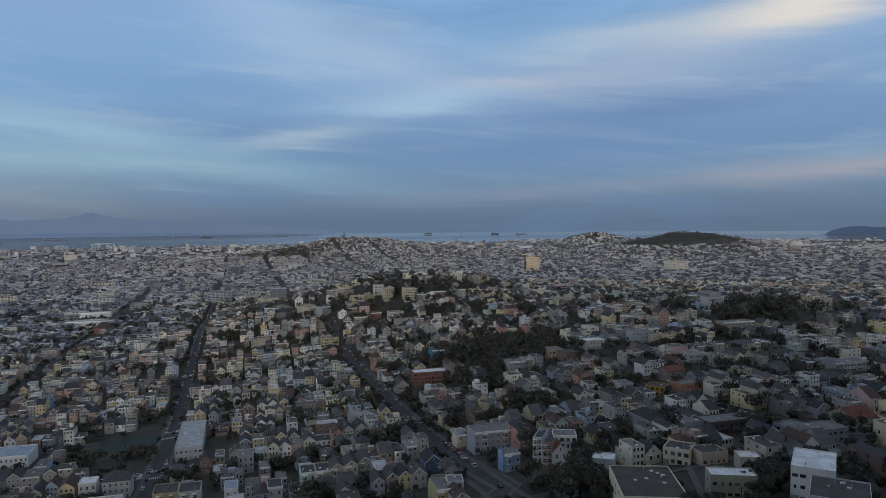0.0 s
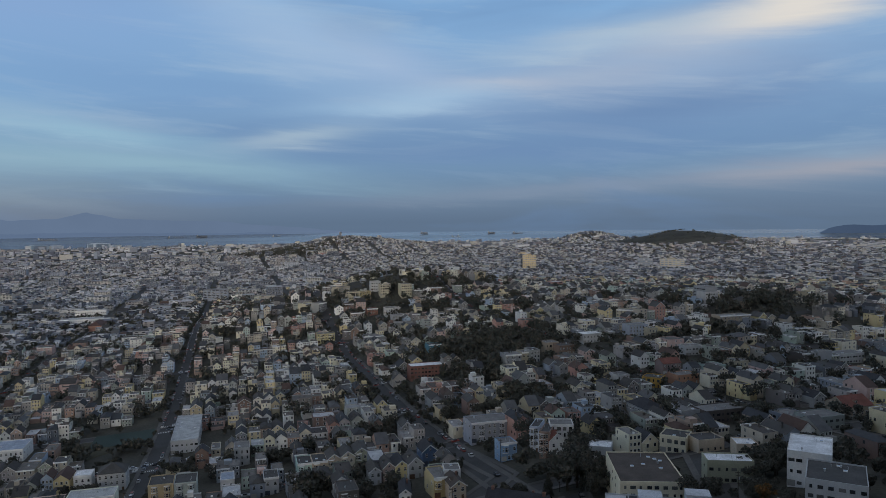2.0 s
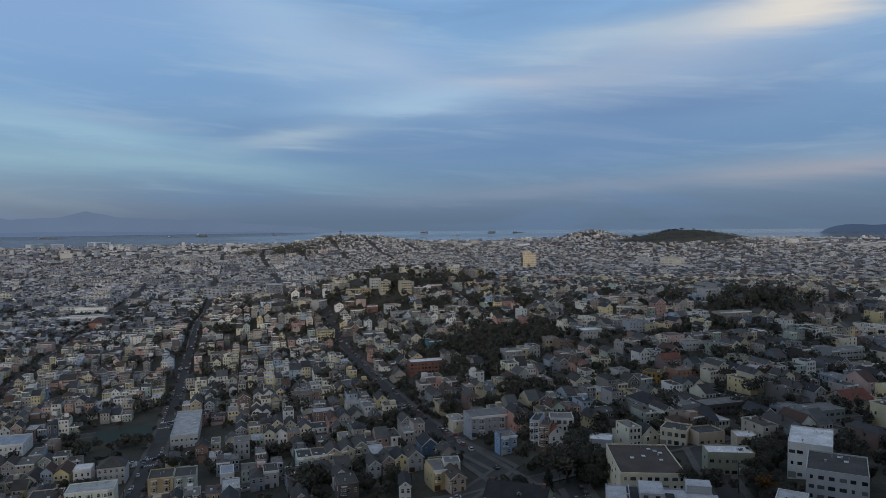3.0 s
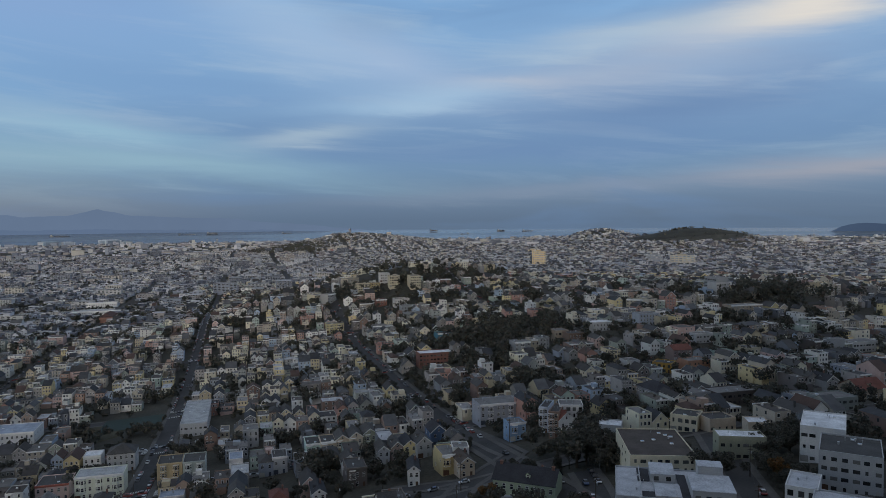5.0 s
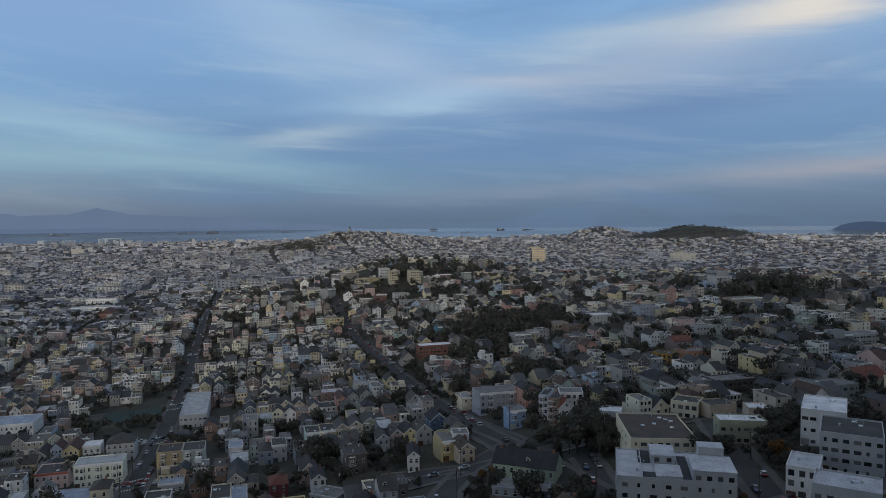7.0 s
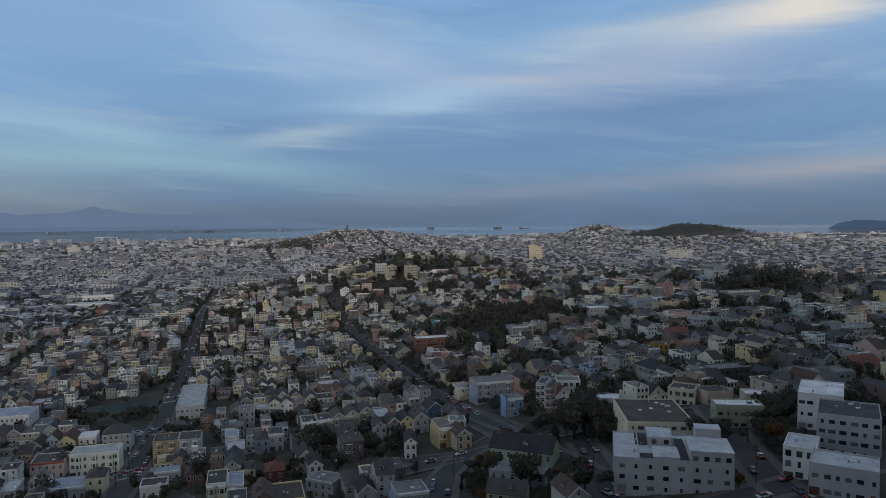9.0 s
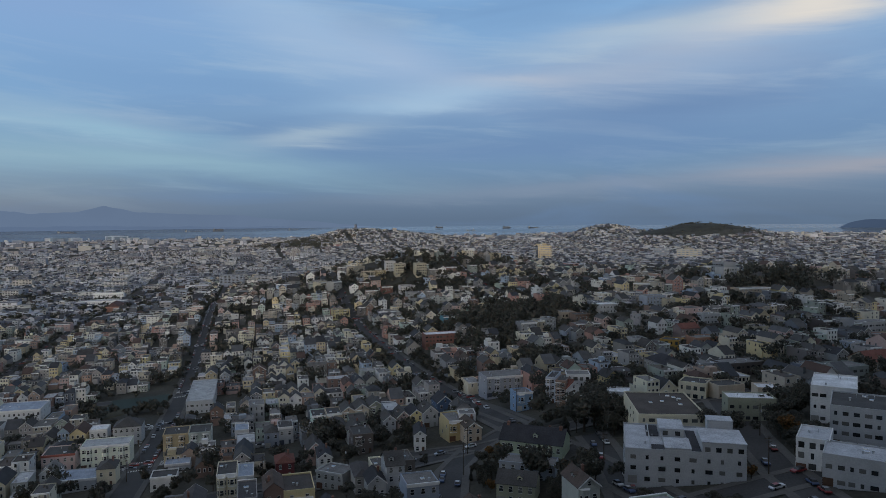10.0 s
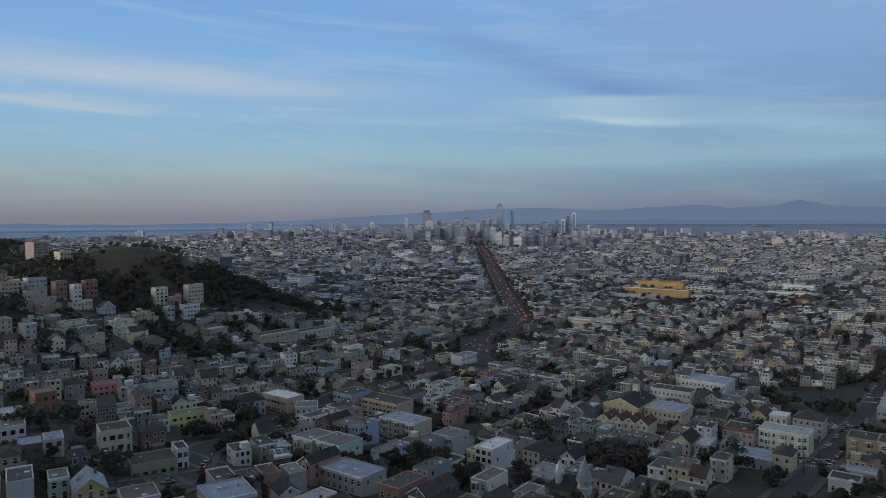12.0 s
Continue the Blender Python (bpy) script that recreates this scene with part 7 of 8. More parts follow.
h_ = rf.uniform(6, 11, n) + np.where(rf.random(n) < .08, rf.uniform(5, 22, n), 0)
core = np.hypot(bx + 4300, by - 3500) < 1500          # taller round downtown
h_ = h_ + np.where(core & (rf.random(n) < .35), rf.uniform(8, 45, n), 0)
yw = np.where(np.degrees(np.arctan2(-bx, by)) > 45, radians(51.3), GA) + np.zeros(n)
body = box_corners(-w_ / 2, w_ / 2, -d_ / 2, d_ / 2, -6 * np.ones(n), h_)
tops_ = body.copy()
tops_[:, 4:, 2] += .05
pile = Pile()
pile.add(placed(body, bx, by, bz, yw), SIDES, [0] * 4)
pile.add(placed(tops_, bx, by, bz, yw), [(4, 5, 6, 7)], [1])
pile.put("far_quarters", [M_HAZED_WALLS, M_HAZED_ROOFS], "hazy far quarters of low pale buildings near the bay", "buildings")
# larger blocks among the houses of the plain
n = 420
a_, r_ = np.radians(rf.uniform(8, 76, n)), np.sqrt(rf.uniform(1200**2, 3400**2, n))
bx, by = -r_ * np.sin(a_), r_ * np.cos(a_)
m = (near_line(bx, by, MARKET) > 40) & (np.hypot(bx + 660, by - 900) > 150) & (np.hypot(bx + 540, by - 1090) > 110)
bx, by = bx[m], by[m]
n = len(bx)
bz, w_, d_, h_ = land(bx, by), rf.uniform(18, 48, n), rf.uniform(16, 34, n), rf.uniform(9, 17, n) + np.where(rf.random(n) < .1, 10, 0)
pile = Pile()
body = box_corners(-w_ / 2, w_ / 2, -d_ / 2, d_ / 2, -4 * np.ones(n), h_)
yw = np.full(n, GA)
pile.add(placed(body, bx, by, bz, yw), SIDES, [0] * 4)
body[:, 4:, 2] -= .4
pile.add(placed(body, bx, by, bz, yw), [(4, 5, 6, 7)], [1])
for s in range(5):
    top = h_ - 2.6 - 3.2 * s
    for k in range(6):
        m = (top > .5) & (rf.random(n) < .9)
        cxx = w_[m] * ((k + .5) / 6 - .5)
        for sg in (-1, 1):
            bulk_windows(pile, bx[m], by[m], bz[m], yw[m], cxx, sg * d_[m] / 2, top[m] + .8, w_[m] / 6 * .3, .85 + 0 * cxx, sg, .1)
pile.put("large_blocks", [M_HAZED_WALLS, M_HAZED_ROOFS, M_SHINGLE, M_GLASS, M_TRIM], "larger flat-roofed blocks among far houses", "buildings")

# tower glazing lightened, with haze worked into its colour
M_HAZED_CURTAIN = mat("hazed_curtain_wall", None, 0.3, 0.15, 0.05, 0, 0.4, objvar=[(0.20, 0.25, 0.31), (0.30, 0.33, 0.37), (0.16, 0.20, 0.25), (0.40, 0.41, 0.42)])
# mid-rises round downtown and along the hills beside it
n = 420
a_ = np.radians(np.where(rf.random(n) < .6, rf.normal(51, 4.5, n), rf.uniform(40, 76, n)))
r_ = rf.uniform(2750, 3950, n)
bx, by = -r_ * np.sin(a_), r_ * np.cos(a_)
m = (near_line(bx, by, MARKET) > 45) & (np.degrees(a_) > 38)
bx, by, a_ = bx[m], by[m], a_[m]
n = len(bx)
near_core = np.exp(-((np.degrees(a_) - 51) / 6) ** 2)
bz, w_, d_ = land(bx, by), rf.uniform(16, 42, n), rf.uniform(16, 36, n)
h_ = rf.uniform(14, 34, n) + near_core * rf.uniform(0, 48, n)
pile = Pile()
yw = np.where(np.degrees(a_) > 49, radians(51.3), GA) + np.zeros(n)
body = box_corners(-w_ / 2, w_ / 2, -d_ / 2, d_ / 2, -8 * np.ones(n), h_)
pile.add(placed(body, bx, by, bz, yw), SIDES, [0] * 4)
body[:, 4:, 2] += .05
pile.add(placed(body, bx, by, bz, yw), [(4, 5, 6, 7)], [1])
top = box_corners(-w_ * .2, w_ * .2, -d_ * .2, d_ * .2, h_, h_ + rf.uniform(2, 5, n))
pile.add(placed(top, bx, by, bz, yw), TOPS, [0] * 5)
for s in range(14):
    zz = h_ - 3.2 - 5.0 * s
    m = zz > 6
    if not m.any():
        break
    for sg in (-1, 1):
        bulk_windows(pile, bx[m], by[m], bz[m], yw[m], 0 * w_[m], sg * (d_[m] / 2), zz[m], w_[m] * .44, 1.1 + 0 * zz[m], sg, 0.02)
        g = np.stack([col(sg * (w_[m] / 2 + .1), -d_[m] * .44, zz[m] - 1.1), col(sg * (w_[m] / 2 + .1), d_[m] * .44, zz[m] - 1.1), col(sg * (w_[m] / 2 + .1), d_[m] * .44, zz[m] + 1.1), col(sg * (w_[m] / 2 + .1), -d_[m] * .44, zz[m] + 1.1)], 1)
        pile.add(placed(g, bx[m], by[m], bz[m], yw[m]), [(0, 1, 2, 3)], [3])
pile.put("far_midrises", [M_HAZED_WALLS, M_HAZED_ROOFS, M_SHINGLE, M_HAZED_CURTAIN, M_HAZED_WALLS], "pale mid-rise blocks crowding round downtown", "buildings")




def tower(x, y, z0, z1, w, d, colour, label):
    """A far high-rise: shaft with window ribs, set-back crown."""
    ob = new("office_tower")
    ob.matrix_basis = Matrix.Translation((x, y, z0)) @ Matrix.Rotation(radians(51.3), 4, "Z")
    h = z1 - z0
    bm = bmesh.new()
    put_box(bm, -w / 2, w / 2, -d / 2, d / 2, -20, h * .94)
    part("shaft", bm, paint(colour), ob)
    for s in (-1, 1):
        bm = bmesh.new()
        put_box(bm, -w * .38, w * .38, s * d / 2 - .3 * (s < 0), s * d / 2 + .3 * (s > 0), h * .1, h * .9)
        part("window_band", bm, M_HAZED_CURTAIN, ob)
        bm = bmesh.new()
        put_box(bm, s * w / 2 - .3 * (s < 0), s * w / 2 + .3 * (s > 0), -d * .38, d * .38, h * .1, h * .9)
        part("window_band", bm, M_HAZED_CURTAIN, ob)
    bm = bmesh.new()
    put_box(bm, -w * .34, w * .34, -d * .34, d * .34, h * .94, h)
    part("crown", bm, paint(tuple(v * .8 for v in colour)), ob)
    tagged(ob, label, "office tower", "downtown skyline")


# downtown paints are paled and blued to carry the haze
tower(-3493, 2519, -24, 204, 48, 44, (0.17, 0.20, 0.25), "dark glass office tower far downtown")
tower(-3646, 2474, 37, 157, 21, 20, (0.5, 0.52, 0.54), "pale concrete office tower far downtown")
tower(-3320, 2417, 18, 143, 43, 40, (0.5, 0.52, 0.54), "pale concrete office tower far downtown")
tower(-2920, 2284, -5, 111, 54, 50, (0.13, 0.19, 0.28), "navy glass office slab far downtown")
tower(-2916, 2369, -7, 104, 60, 55, (0.46, 0.43, 0.41), "tan concrete office slab far downtown")
tower(-3306, 2682, 39, 159, 47, 44, (0.17, 0.20, 0.25), "dark glass office tower far downtown")
tower(-3419, 2701, 37, 149, 36, 34, (0.42, 0.46, 0.51), "grey office tower in the far skyline")
tower(-3467, 2639, 37, 135, 27, 25, (0.42, 0.46, 0.51), "grey office tower in the far skyline")
tower(-3529, 2640, 36, 142, 30, 28, (0.42, 0.46, 0.51), "grey office tower in the far skyline")
tower(-3327, 2967, 34, 244, 34, 31, (0.2, 0.28, 0.36), "tall blue glass tower over the far skyline")
tower(-3276, 3023, 52, 197, 18, 17, (0.17, 0.20, 0.25), "dark glass office tower far downtown")
tower(-2862, 2511, -3, 79, 53, 49, (0.58, 0.56, 0.53), "beige masonry tower in the far skyline")
tower(-3326, 2891, 53, 159, 27, 25, (0.5, 0.42, 0.4), "dusty pink tower in the far skyline")
tower(-3355, 2858, 53, 152, 36, 34, (0.5, 0.42, 0.4), "dusty pink tower in the far skyline")
tower(-3029, 2623, 14, 104, 33, 31, (0.17, 0.20, 0.25), "dark glass office tower far downtown")
tower(-3224, 2703, 24, 128, 23, 22, (0.42, 0.46, 0.51), "grey office tower in the far skyline")
tower(-3185, 2900, 38, 124, 27, 25, (0.42, 0.46, 0.51), "grey office tower in the far skyline")
tower(-3067, 2881, 27, 108, 29, 27, (0.42, 0.46, 0.51), "grey office tower in the far skyline")
tower(-3012, 2866, 29, 102, 29, 27, (0.5, 0.52, 0.54), "pale concrete office tower far downtown")
tower(-3031, 2919, 27, 114, 20, 19, (0.17, 0.20, 0.25), "dark glass office tower far downtown")
tower(-2873, 2795, 14, 104, 22, 21, (0.5, 0.52, 0.54), "pale concrete office tower far downtown")
tower(-3063, 3099, 50, 130, 48, 45, (0.17, 0.20, 0.25), "dark glass office tower far downtown")
tower(-3064, 3028, 38, 106, 30, 28, (0.42, 0.46, 0.51), "grey office tower in the far skyline")
tower(-2979, 3112, 55, 140, 21, 19, (0.17, 0.20, 0.25), "dark glass office tower far downtown")
tower(-2952, 3138, 55, 147, 21, 19, (0.66, 0.67, 0.68), "white high-rise in the far skyline")
tower(-2964, 3195, 54, 164, 21, 20, (0.17, 0.20, 0.25), "dark glass office tower far downtown")
tower(-2938, 3219, 64, 188, 24, 22, (0.66, 0.67, 0.68), "white high-rise in the far skyline")
tower(-3362, 2179, -10, 89, 100, 93, (0.22, 0.28, 0.34), "slate blue office block in the far skyline")
tower(-3198, 2064, -8, 41, 50, 46, (0.13, 0.19, 0.28), "navy glass office slab far downtown")
tower(-3438, 2425, 8, 119, 23, 22, (0.42, 0.46, 0.51), "grey office tower in the far skyline")
tower(-3418, 2366, 10, 96, 34, 32, (0.58, 0.56, 0.53), "beige masonry tower in the far skyline")
tower(-3381, 2242, -6, 79, 34, 31, (0.58, 0.56, 0.53), "beige masonry tower in the far skyline")
tower(-3903, 1563, 55, 120, 23, 22, (0.66, 0.67, 0.68), "white high-rise in the far skyline")
tower(-3950, 1711, 51, 135, 24, 22, (0.17, 0.20, 0.25), "dark glass office tower far downtown")
tower(-3710, 1981, 51, 141, 23, 22, (0.58, 0.56, 0.53), "beige masonry tower in the far skyline")
tower(-3738, 2035, 50, 137, 21, 19, (0.42, 0.46, 0.51), "grey office tower in the far skyline")
tower(-3672, 2051, 51, 124, 29, 27, (0.42, 0.46, 0.51), "grey office tower in the far skyline")
tower(-3678, 1312, 34, 105, 27, 25, (0.17, 0.20, 0.25), "dark glass office tower far downtown")
tower(-3424, 1416, 20, 81, 31, 29, (0.58, 0.56, 0.53), "beige masonry tower in the far skyline")
tower(-3447, 1489, 24, 97, 18, 17, (0.3, 0.24, 0.21), "brown brick tower in the far skyline")
tower(-3284, 1487, 17, 76, 22, 21, (0.58, 0.56, 0.53), "beige masonry tower in the far skyline")
tower(-3438, 1630, 20, 65, 87, 81, (0.22, 0.28, 0.34), "slate blue office block in the far skyline")
tower(-3853, 1921, 56, 117, 30, 28, (0.17, 0.20, 0.25), "dark glass office tower far downtown")
tower(-3826, 1976, 56, 110, 21, 19, (0.42, 0.46, 0.51), "grey office tower in the far skyline")
tower(-3950, 1835, 63, 124, 15, 14, (0.42, 0.46, 0.51), "grey office tower in the far skyline")
tower(-3547, 2167, 28, 134, 26, 24, (0.58, 0.56, 0.53), "beige masonry tower in the far skyline")
tower(-3527, 2103, 29, 105, 34, 32, (0.42, 0.46, 0.51), "grey office tower in the far skyline")
tower(-3556, 2053, 30, 98, 34, 32, (0.58, 0.56, 0.53), "beige masonry tower in the far skyline")
tower(-3886, 961, 48, 95, 39, 36, (0.66, 0.67, 0.68), "white high-rise in the far skyline")
tower(-3151, 993, 24, 57, 27, 25, (0.58, 0.56, 0.53), "beige masonry tower in the far skyline")
tower(-3472, 1293, 28, 79, 51, 48, (0.42, 0.46, 0.51), "grey office tower in the far skyline")
tower(-3325, 1106, 26, 68, 53, 50, (0.58, 0.56, 0.53), "beige masonry tower in the far skyline")
tower(-3545, 1381, 29, 88, 32, 29, (0.42, 0.46, 0.51), "grey office tower in the far skyline")
tower(-3785, 1832, 46, 99, 41, 38, (0.58, 0.56, 0.53), "beige masonry tower in the far skyline")
tower(-3746, 1911, 45, 98, 23, 22, (0.58, 0.56, 0.53), "beige masonry tower in the far skyline")
tower(-2827, 3251, 52, 113, 36, 33, (0.42, 0.46, 0.51), "grey office tower in the far skyline")
tower(-2712, 3475, 50, 98, 36, 34, (0.42, 0.46, 0.51), "grey office tower in the far skyline")
tower(-2603, 3558, 58, 98, 49, 45, (0.22, 0.28, 0.34), "slate blue office block in the far skyline")
tower(-2457, 3661, 52, 95, 52, 48, (0.22, 0.28, 0.34), "slate blue office block in the far skyline")
tower(-2104, 3760, 44, 82, 89, 83, (0.22, 0.28, 0.34), "slate blue office block in the far skyline")
tower(-2029, 3802, 44, 79, 59, 55, (0.42, 0.46, 0.51), "grey office tower in the far skyline")
tower(-1800, 3805, 43, 88, 87, 81, (0.42, 0.46, 0.51), "grey office tower in the far skyline")
tower(-1722, 3841, 38, 79, 44, 41, (0.22, 0.28, 0.34), "slate blue office block in the far skyline")
# the ochre of this block stands for warm light on its walls
tower(345, 2680, 5, 64, 34, 30, (0.62, 0.50, 0.32), "ochre lit office block alone on the plain")
tower(800, 2480, 10, 47, 60, 24, (0.58, 0.46, 0.40), "pale pink hospital block on the plain")
tower(735, 2500, 10, 44, 30, 20, (0.34, 0.30, 0.29), "brown hospital wing on the plain")
tower(-450, 2900, 10, 62, 46, 26, (0.36, 0.20, 0.17), "red brick hospital block below a hill")
tower(-400, 2910, 10, 66, 40, 26, (0.40, 0.30, 0.27), "brown hospital block below a hill")
tower(-340, 2915, 10, 68, 46, 24, (0.52, 0.50, 0.48), "pale hospital block below a hill")


def slab_block(x, y, z0, z1, w, d, yaw, colour, floors, label):
    """A broad far block: a body with one window strip a floor and a plant room."""
    ob = new("office_block")
    ob.matrix_basis = Matrix.Translation((x, y, z0)) @ Matrix.Rotation(radians(yaw), 4, "Z")
    h = z1 - z0
    bm = bmesh.new()
    put_box(bm, -w / 2, w / 2, -d / 2, d / 2, -8, h)
    part("wall", bm, paint(colour), ob)
    for k in range(floors):
        z_ = h * (k + .45) / floors
        for c in range(6):
            xc = -w / 2 + w * (c + .5) / 6
            bm = bmesh.new()
            put_box(bm, xc - w / 18, xc + w / 18, -d / 2 - .2, -d / 2 - .003, z_, z_ + h / floors * .45)
            part("window", bm, M_HAZED_CURTAIN, ob)
    bm = bmesh.new()
    put_box(bm, -w * .2, w * .15, -d * .3, d * .3, h + .003, h + 4)
    part("plant_room", bm, paint(tuple(v * .8 for v in colour)), ob)
    tagged(ob, label, "office block", "far landmarks")


# the first block's ochre has warm light painted in
slab_block(272, 2000, float(land(272, 2000)), 86, 36, 28, -4, (0.60, 0.46, 0.26), 8, "concrete office block in warm-lit ochre above far houses")
slab_block(655, 1925, 50, 74, 62, 26, -14, (0.42, 0.38, 0.31), 4, "broad cream hospital block above far houses")
slab_block(590, 1955, 50, 76, 40, 26, -14, (0.26, 0.27, 0.29), 4, "dark grey hospital wing above far houses")


def ship(x, y, z, length):
    ob = new("cargo_ship")
    ob.matrix_basis = Matrix.Translation((x, y, z)) @ Matrix.Rotation(radians(18), 4, "Z")
    L, B = length, length * .13
    bm = bmesh.new()
    put_faces(bm, [(-L / 2, -B / 2, -2), (L * .42, -B / 2, -2), (L * .42, B / 2, -2), (-L / 2, B / 2, -2), (-L / 2, -B / 2, 5), (L / 2, 0, 6.5), (L * .4, -B / 2, 5), (L * .4, B / 2, 5), (-L / 2, B / 2, 5)],
              [(0, 1, 6, 4), (1, 5, 6), (2, 5, 1), (2, 7, 5), (2, 3, 8, 7), (3, 0, 4, 8), (4, 6, 5, 7, 8)])
    part("hull", bm, paint((0.09, 0.10, 0.12)), ob)
    bm = bmesh.new()
    put_box(bm, -L * .44, -L * .34, -B * .4, B * .4, 5, 14)
    part("deckhouse", bm, paint((0.22, 0.23, 0.24)), ob)
    bm = bmesh.new()
    put_box(bm, -L * .30, L * .34, -B * .35, B * .35, 5, 7.5)
    part("deck_cargo", bm, paint((0.12, 0.12, 0.13)), ob)
    tagged(ob, "long dark cargo ship anchored on the bay", "ship", "anchored ships")


for x, y, z, L in ((-2258, 4147, 97, 112), (-1607, 4440, 94, 130), (-1469, 4488, 103, 70), (-1015, 4612, 95, 78), (-61, 4722, 105, 56), (568, 4688, 97, 86), (389, 4706, 102, 56)):
    ship(x, y, z, L)


def port_crane(x, y, z, s):
    ob = new("port_crane")
    ob.matrix_basis = Matrix.Translation((x, y, z))
    for lx_ in (-6, 6):
        bm = bmesh.new()
        put_box(bm, lx_ * s - 1, lx_ * s + 1, -1, 1, -20, 26 * s)
        part("leg", bm, paint((0.16, 0.18, 0.2)), ob)
    bm = bmesh.new()
    put_box(bm, -16 * s, 18 * s, -1, 1, 26 * s, 29 * s)
    part("boom", bm, paint((0.16, 0.18, 0.2)), ob)
    bm = bmesh.new()
    put_faces(bm, [(-7 * s, 0, 29 * s), (7 * s, 0, 29 * s), (0, 0, 42 * s), (-7 * s, 1, 29 * s), (7 * s, 1, 29 * s), (0, 1, 42 * s)], [(0, 1, 2), (5, 4, 3), (0, 2, 5, 3), (2, 1, 4, 5), (1, 0, 3, 4)])
    part("mast", bm, paint((0.16, 0.18, 0.2)), ob)
    tagged(ob, "dark gantry crane at the far harbour", "crane", "harbour cranes")


port_crane(157, 4449, 62, 1.0)
port_crane(122, 4450, 62, 0.9)

# hills across the bay: a plain glowing backdrop with distance haze in its colour
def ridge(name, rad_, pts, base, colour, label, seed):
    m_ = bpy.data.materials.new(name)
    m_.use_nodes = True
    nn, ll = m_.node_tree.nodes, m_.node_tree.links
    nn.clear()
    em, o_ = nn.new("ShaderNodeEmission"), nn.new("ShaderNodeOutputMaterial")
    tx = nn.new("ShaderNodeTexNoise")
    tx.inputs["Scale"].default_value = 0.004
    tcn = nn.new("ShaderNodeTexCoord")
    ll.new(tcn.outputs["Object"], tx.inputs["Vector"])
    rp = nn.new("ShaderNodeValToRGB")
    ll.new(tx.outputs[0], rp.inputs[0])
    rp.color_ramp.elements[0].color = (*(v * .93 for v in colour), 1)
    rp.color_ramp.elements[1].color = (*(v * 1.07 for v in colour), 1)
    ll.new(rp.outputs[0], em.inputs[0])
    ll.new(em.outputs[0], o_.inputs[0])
    a = np.arange(pts[0][0], pts[-1][0], .25)
    hs = np.interp(a, [p[0] for p in pts], [p[1] for p in pts])
    rg = np.random.default_rng(seed)
    jag = np.convolve(rg.normal(size=len(a) + 8), np.ones(9) / 9, "same")[4:-4] * .0022
    V, F = [], []
    for i, (az_, s_) in enumerate(zip(np.radians(a), hs + jag)):
        for sl in (base, s_):
            V.append((-rad_ * math.sin(az_), rad_ * math.cos(az_), 165 + rad_ * sl))
    F = [(2 * i, 2 * i + 2, 2 * i + 3, 2 * i + 1) for i in range(len(a) - 1)]
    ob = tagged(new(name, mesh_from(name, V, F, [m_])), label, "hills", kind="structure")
    return ob


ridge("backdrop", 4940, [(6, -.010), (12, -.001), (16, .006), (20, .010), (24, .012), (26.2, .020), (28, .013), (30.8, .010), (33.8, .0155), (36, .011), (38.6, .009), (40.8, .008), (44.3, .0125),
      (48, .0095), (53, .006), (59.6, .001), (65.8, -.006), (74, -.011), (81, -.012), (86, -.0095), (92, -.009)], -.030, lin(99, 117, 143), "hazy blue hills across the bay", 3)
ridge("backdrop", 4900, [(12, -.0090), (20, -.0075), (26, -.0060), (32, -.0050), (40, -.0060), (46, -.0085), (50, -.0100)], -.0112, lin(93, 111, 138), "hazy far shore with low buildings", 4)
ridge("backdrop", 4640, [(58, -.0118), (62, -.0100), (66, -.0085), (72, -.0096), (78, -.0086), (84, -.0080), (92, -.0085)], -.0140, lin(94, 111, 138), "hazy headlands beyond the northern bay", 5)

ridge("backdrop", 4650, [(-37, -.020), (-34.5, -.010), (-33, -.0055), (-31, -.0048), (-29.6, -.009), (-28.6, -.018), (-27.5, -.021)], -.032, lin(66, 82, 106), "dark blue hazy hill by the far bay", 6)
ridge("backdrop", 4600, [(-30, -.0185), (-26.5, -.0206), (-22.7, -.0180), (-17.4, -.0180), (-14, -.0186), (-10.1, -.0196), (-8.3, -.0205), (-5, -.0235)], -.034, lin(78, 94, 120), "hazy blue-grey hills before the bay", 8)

# ---- cars, poles, lamps ----
M_CAR = mat("car_paint", None, 0.35, 0.05, 0.5, 0, spec=0.5, objvar=[(0.6, 0.6, 0.6), (0.03, 0.03, 0.035), (0.25, 0.26, 0.27), (0.10, 0.11, 0.13), (0.5, 0.5, 0.52), (0.22, 0.03, 0.03), (0.05, 0.08, 0.16)])
M_TYRE = mat("tyre", (0.02, 0.02, 0.02), 0.9, 0.1, 3, 0)


def car_body():
    bm = bmesh.new()
    prof = [(-2.2, .35), (-2.25, .75), (-1.5, .92), (1.0, .95), (2.1, .80), (2.2, .35)]
    l_, r_ = [bm.verts.new((x, -.86, z)) for x, z in prof], [bm.verts.new((x, .86, z)) for x, z in prof]
    for k in range(len(prof)):
        bm.faces.new((l_[k], r_[k], r_[(k + 1) % len(prof)], l_[(k + 1) % len(prof)]))
    bm.faces.new(l_)
    bm.faces.new(r_[::-1])
    bmesh.ops.bevel(bm, geom=bm.edges[:], offset=.06, segments=1, affect="EDGES")
    bmesh.ops.recalc_face_normals(bm, faces=bm.faces[:])
    me = bpy.data.meshes.new("body")
    bm.to_mesh(me)
    bm.free()
    me.materials.append(M_CAR)
    return me


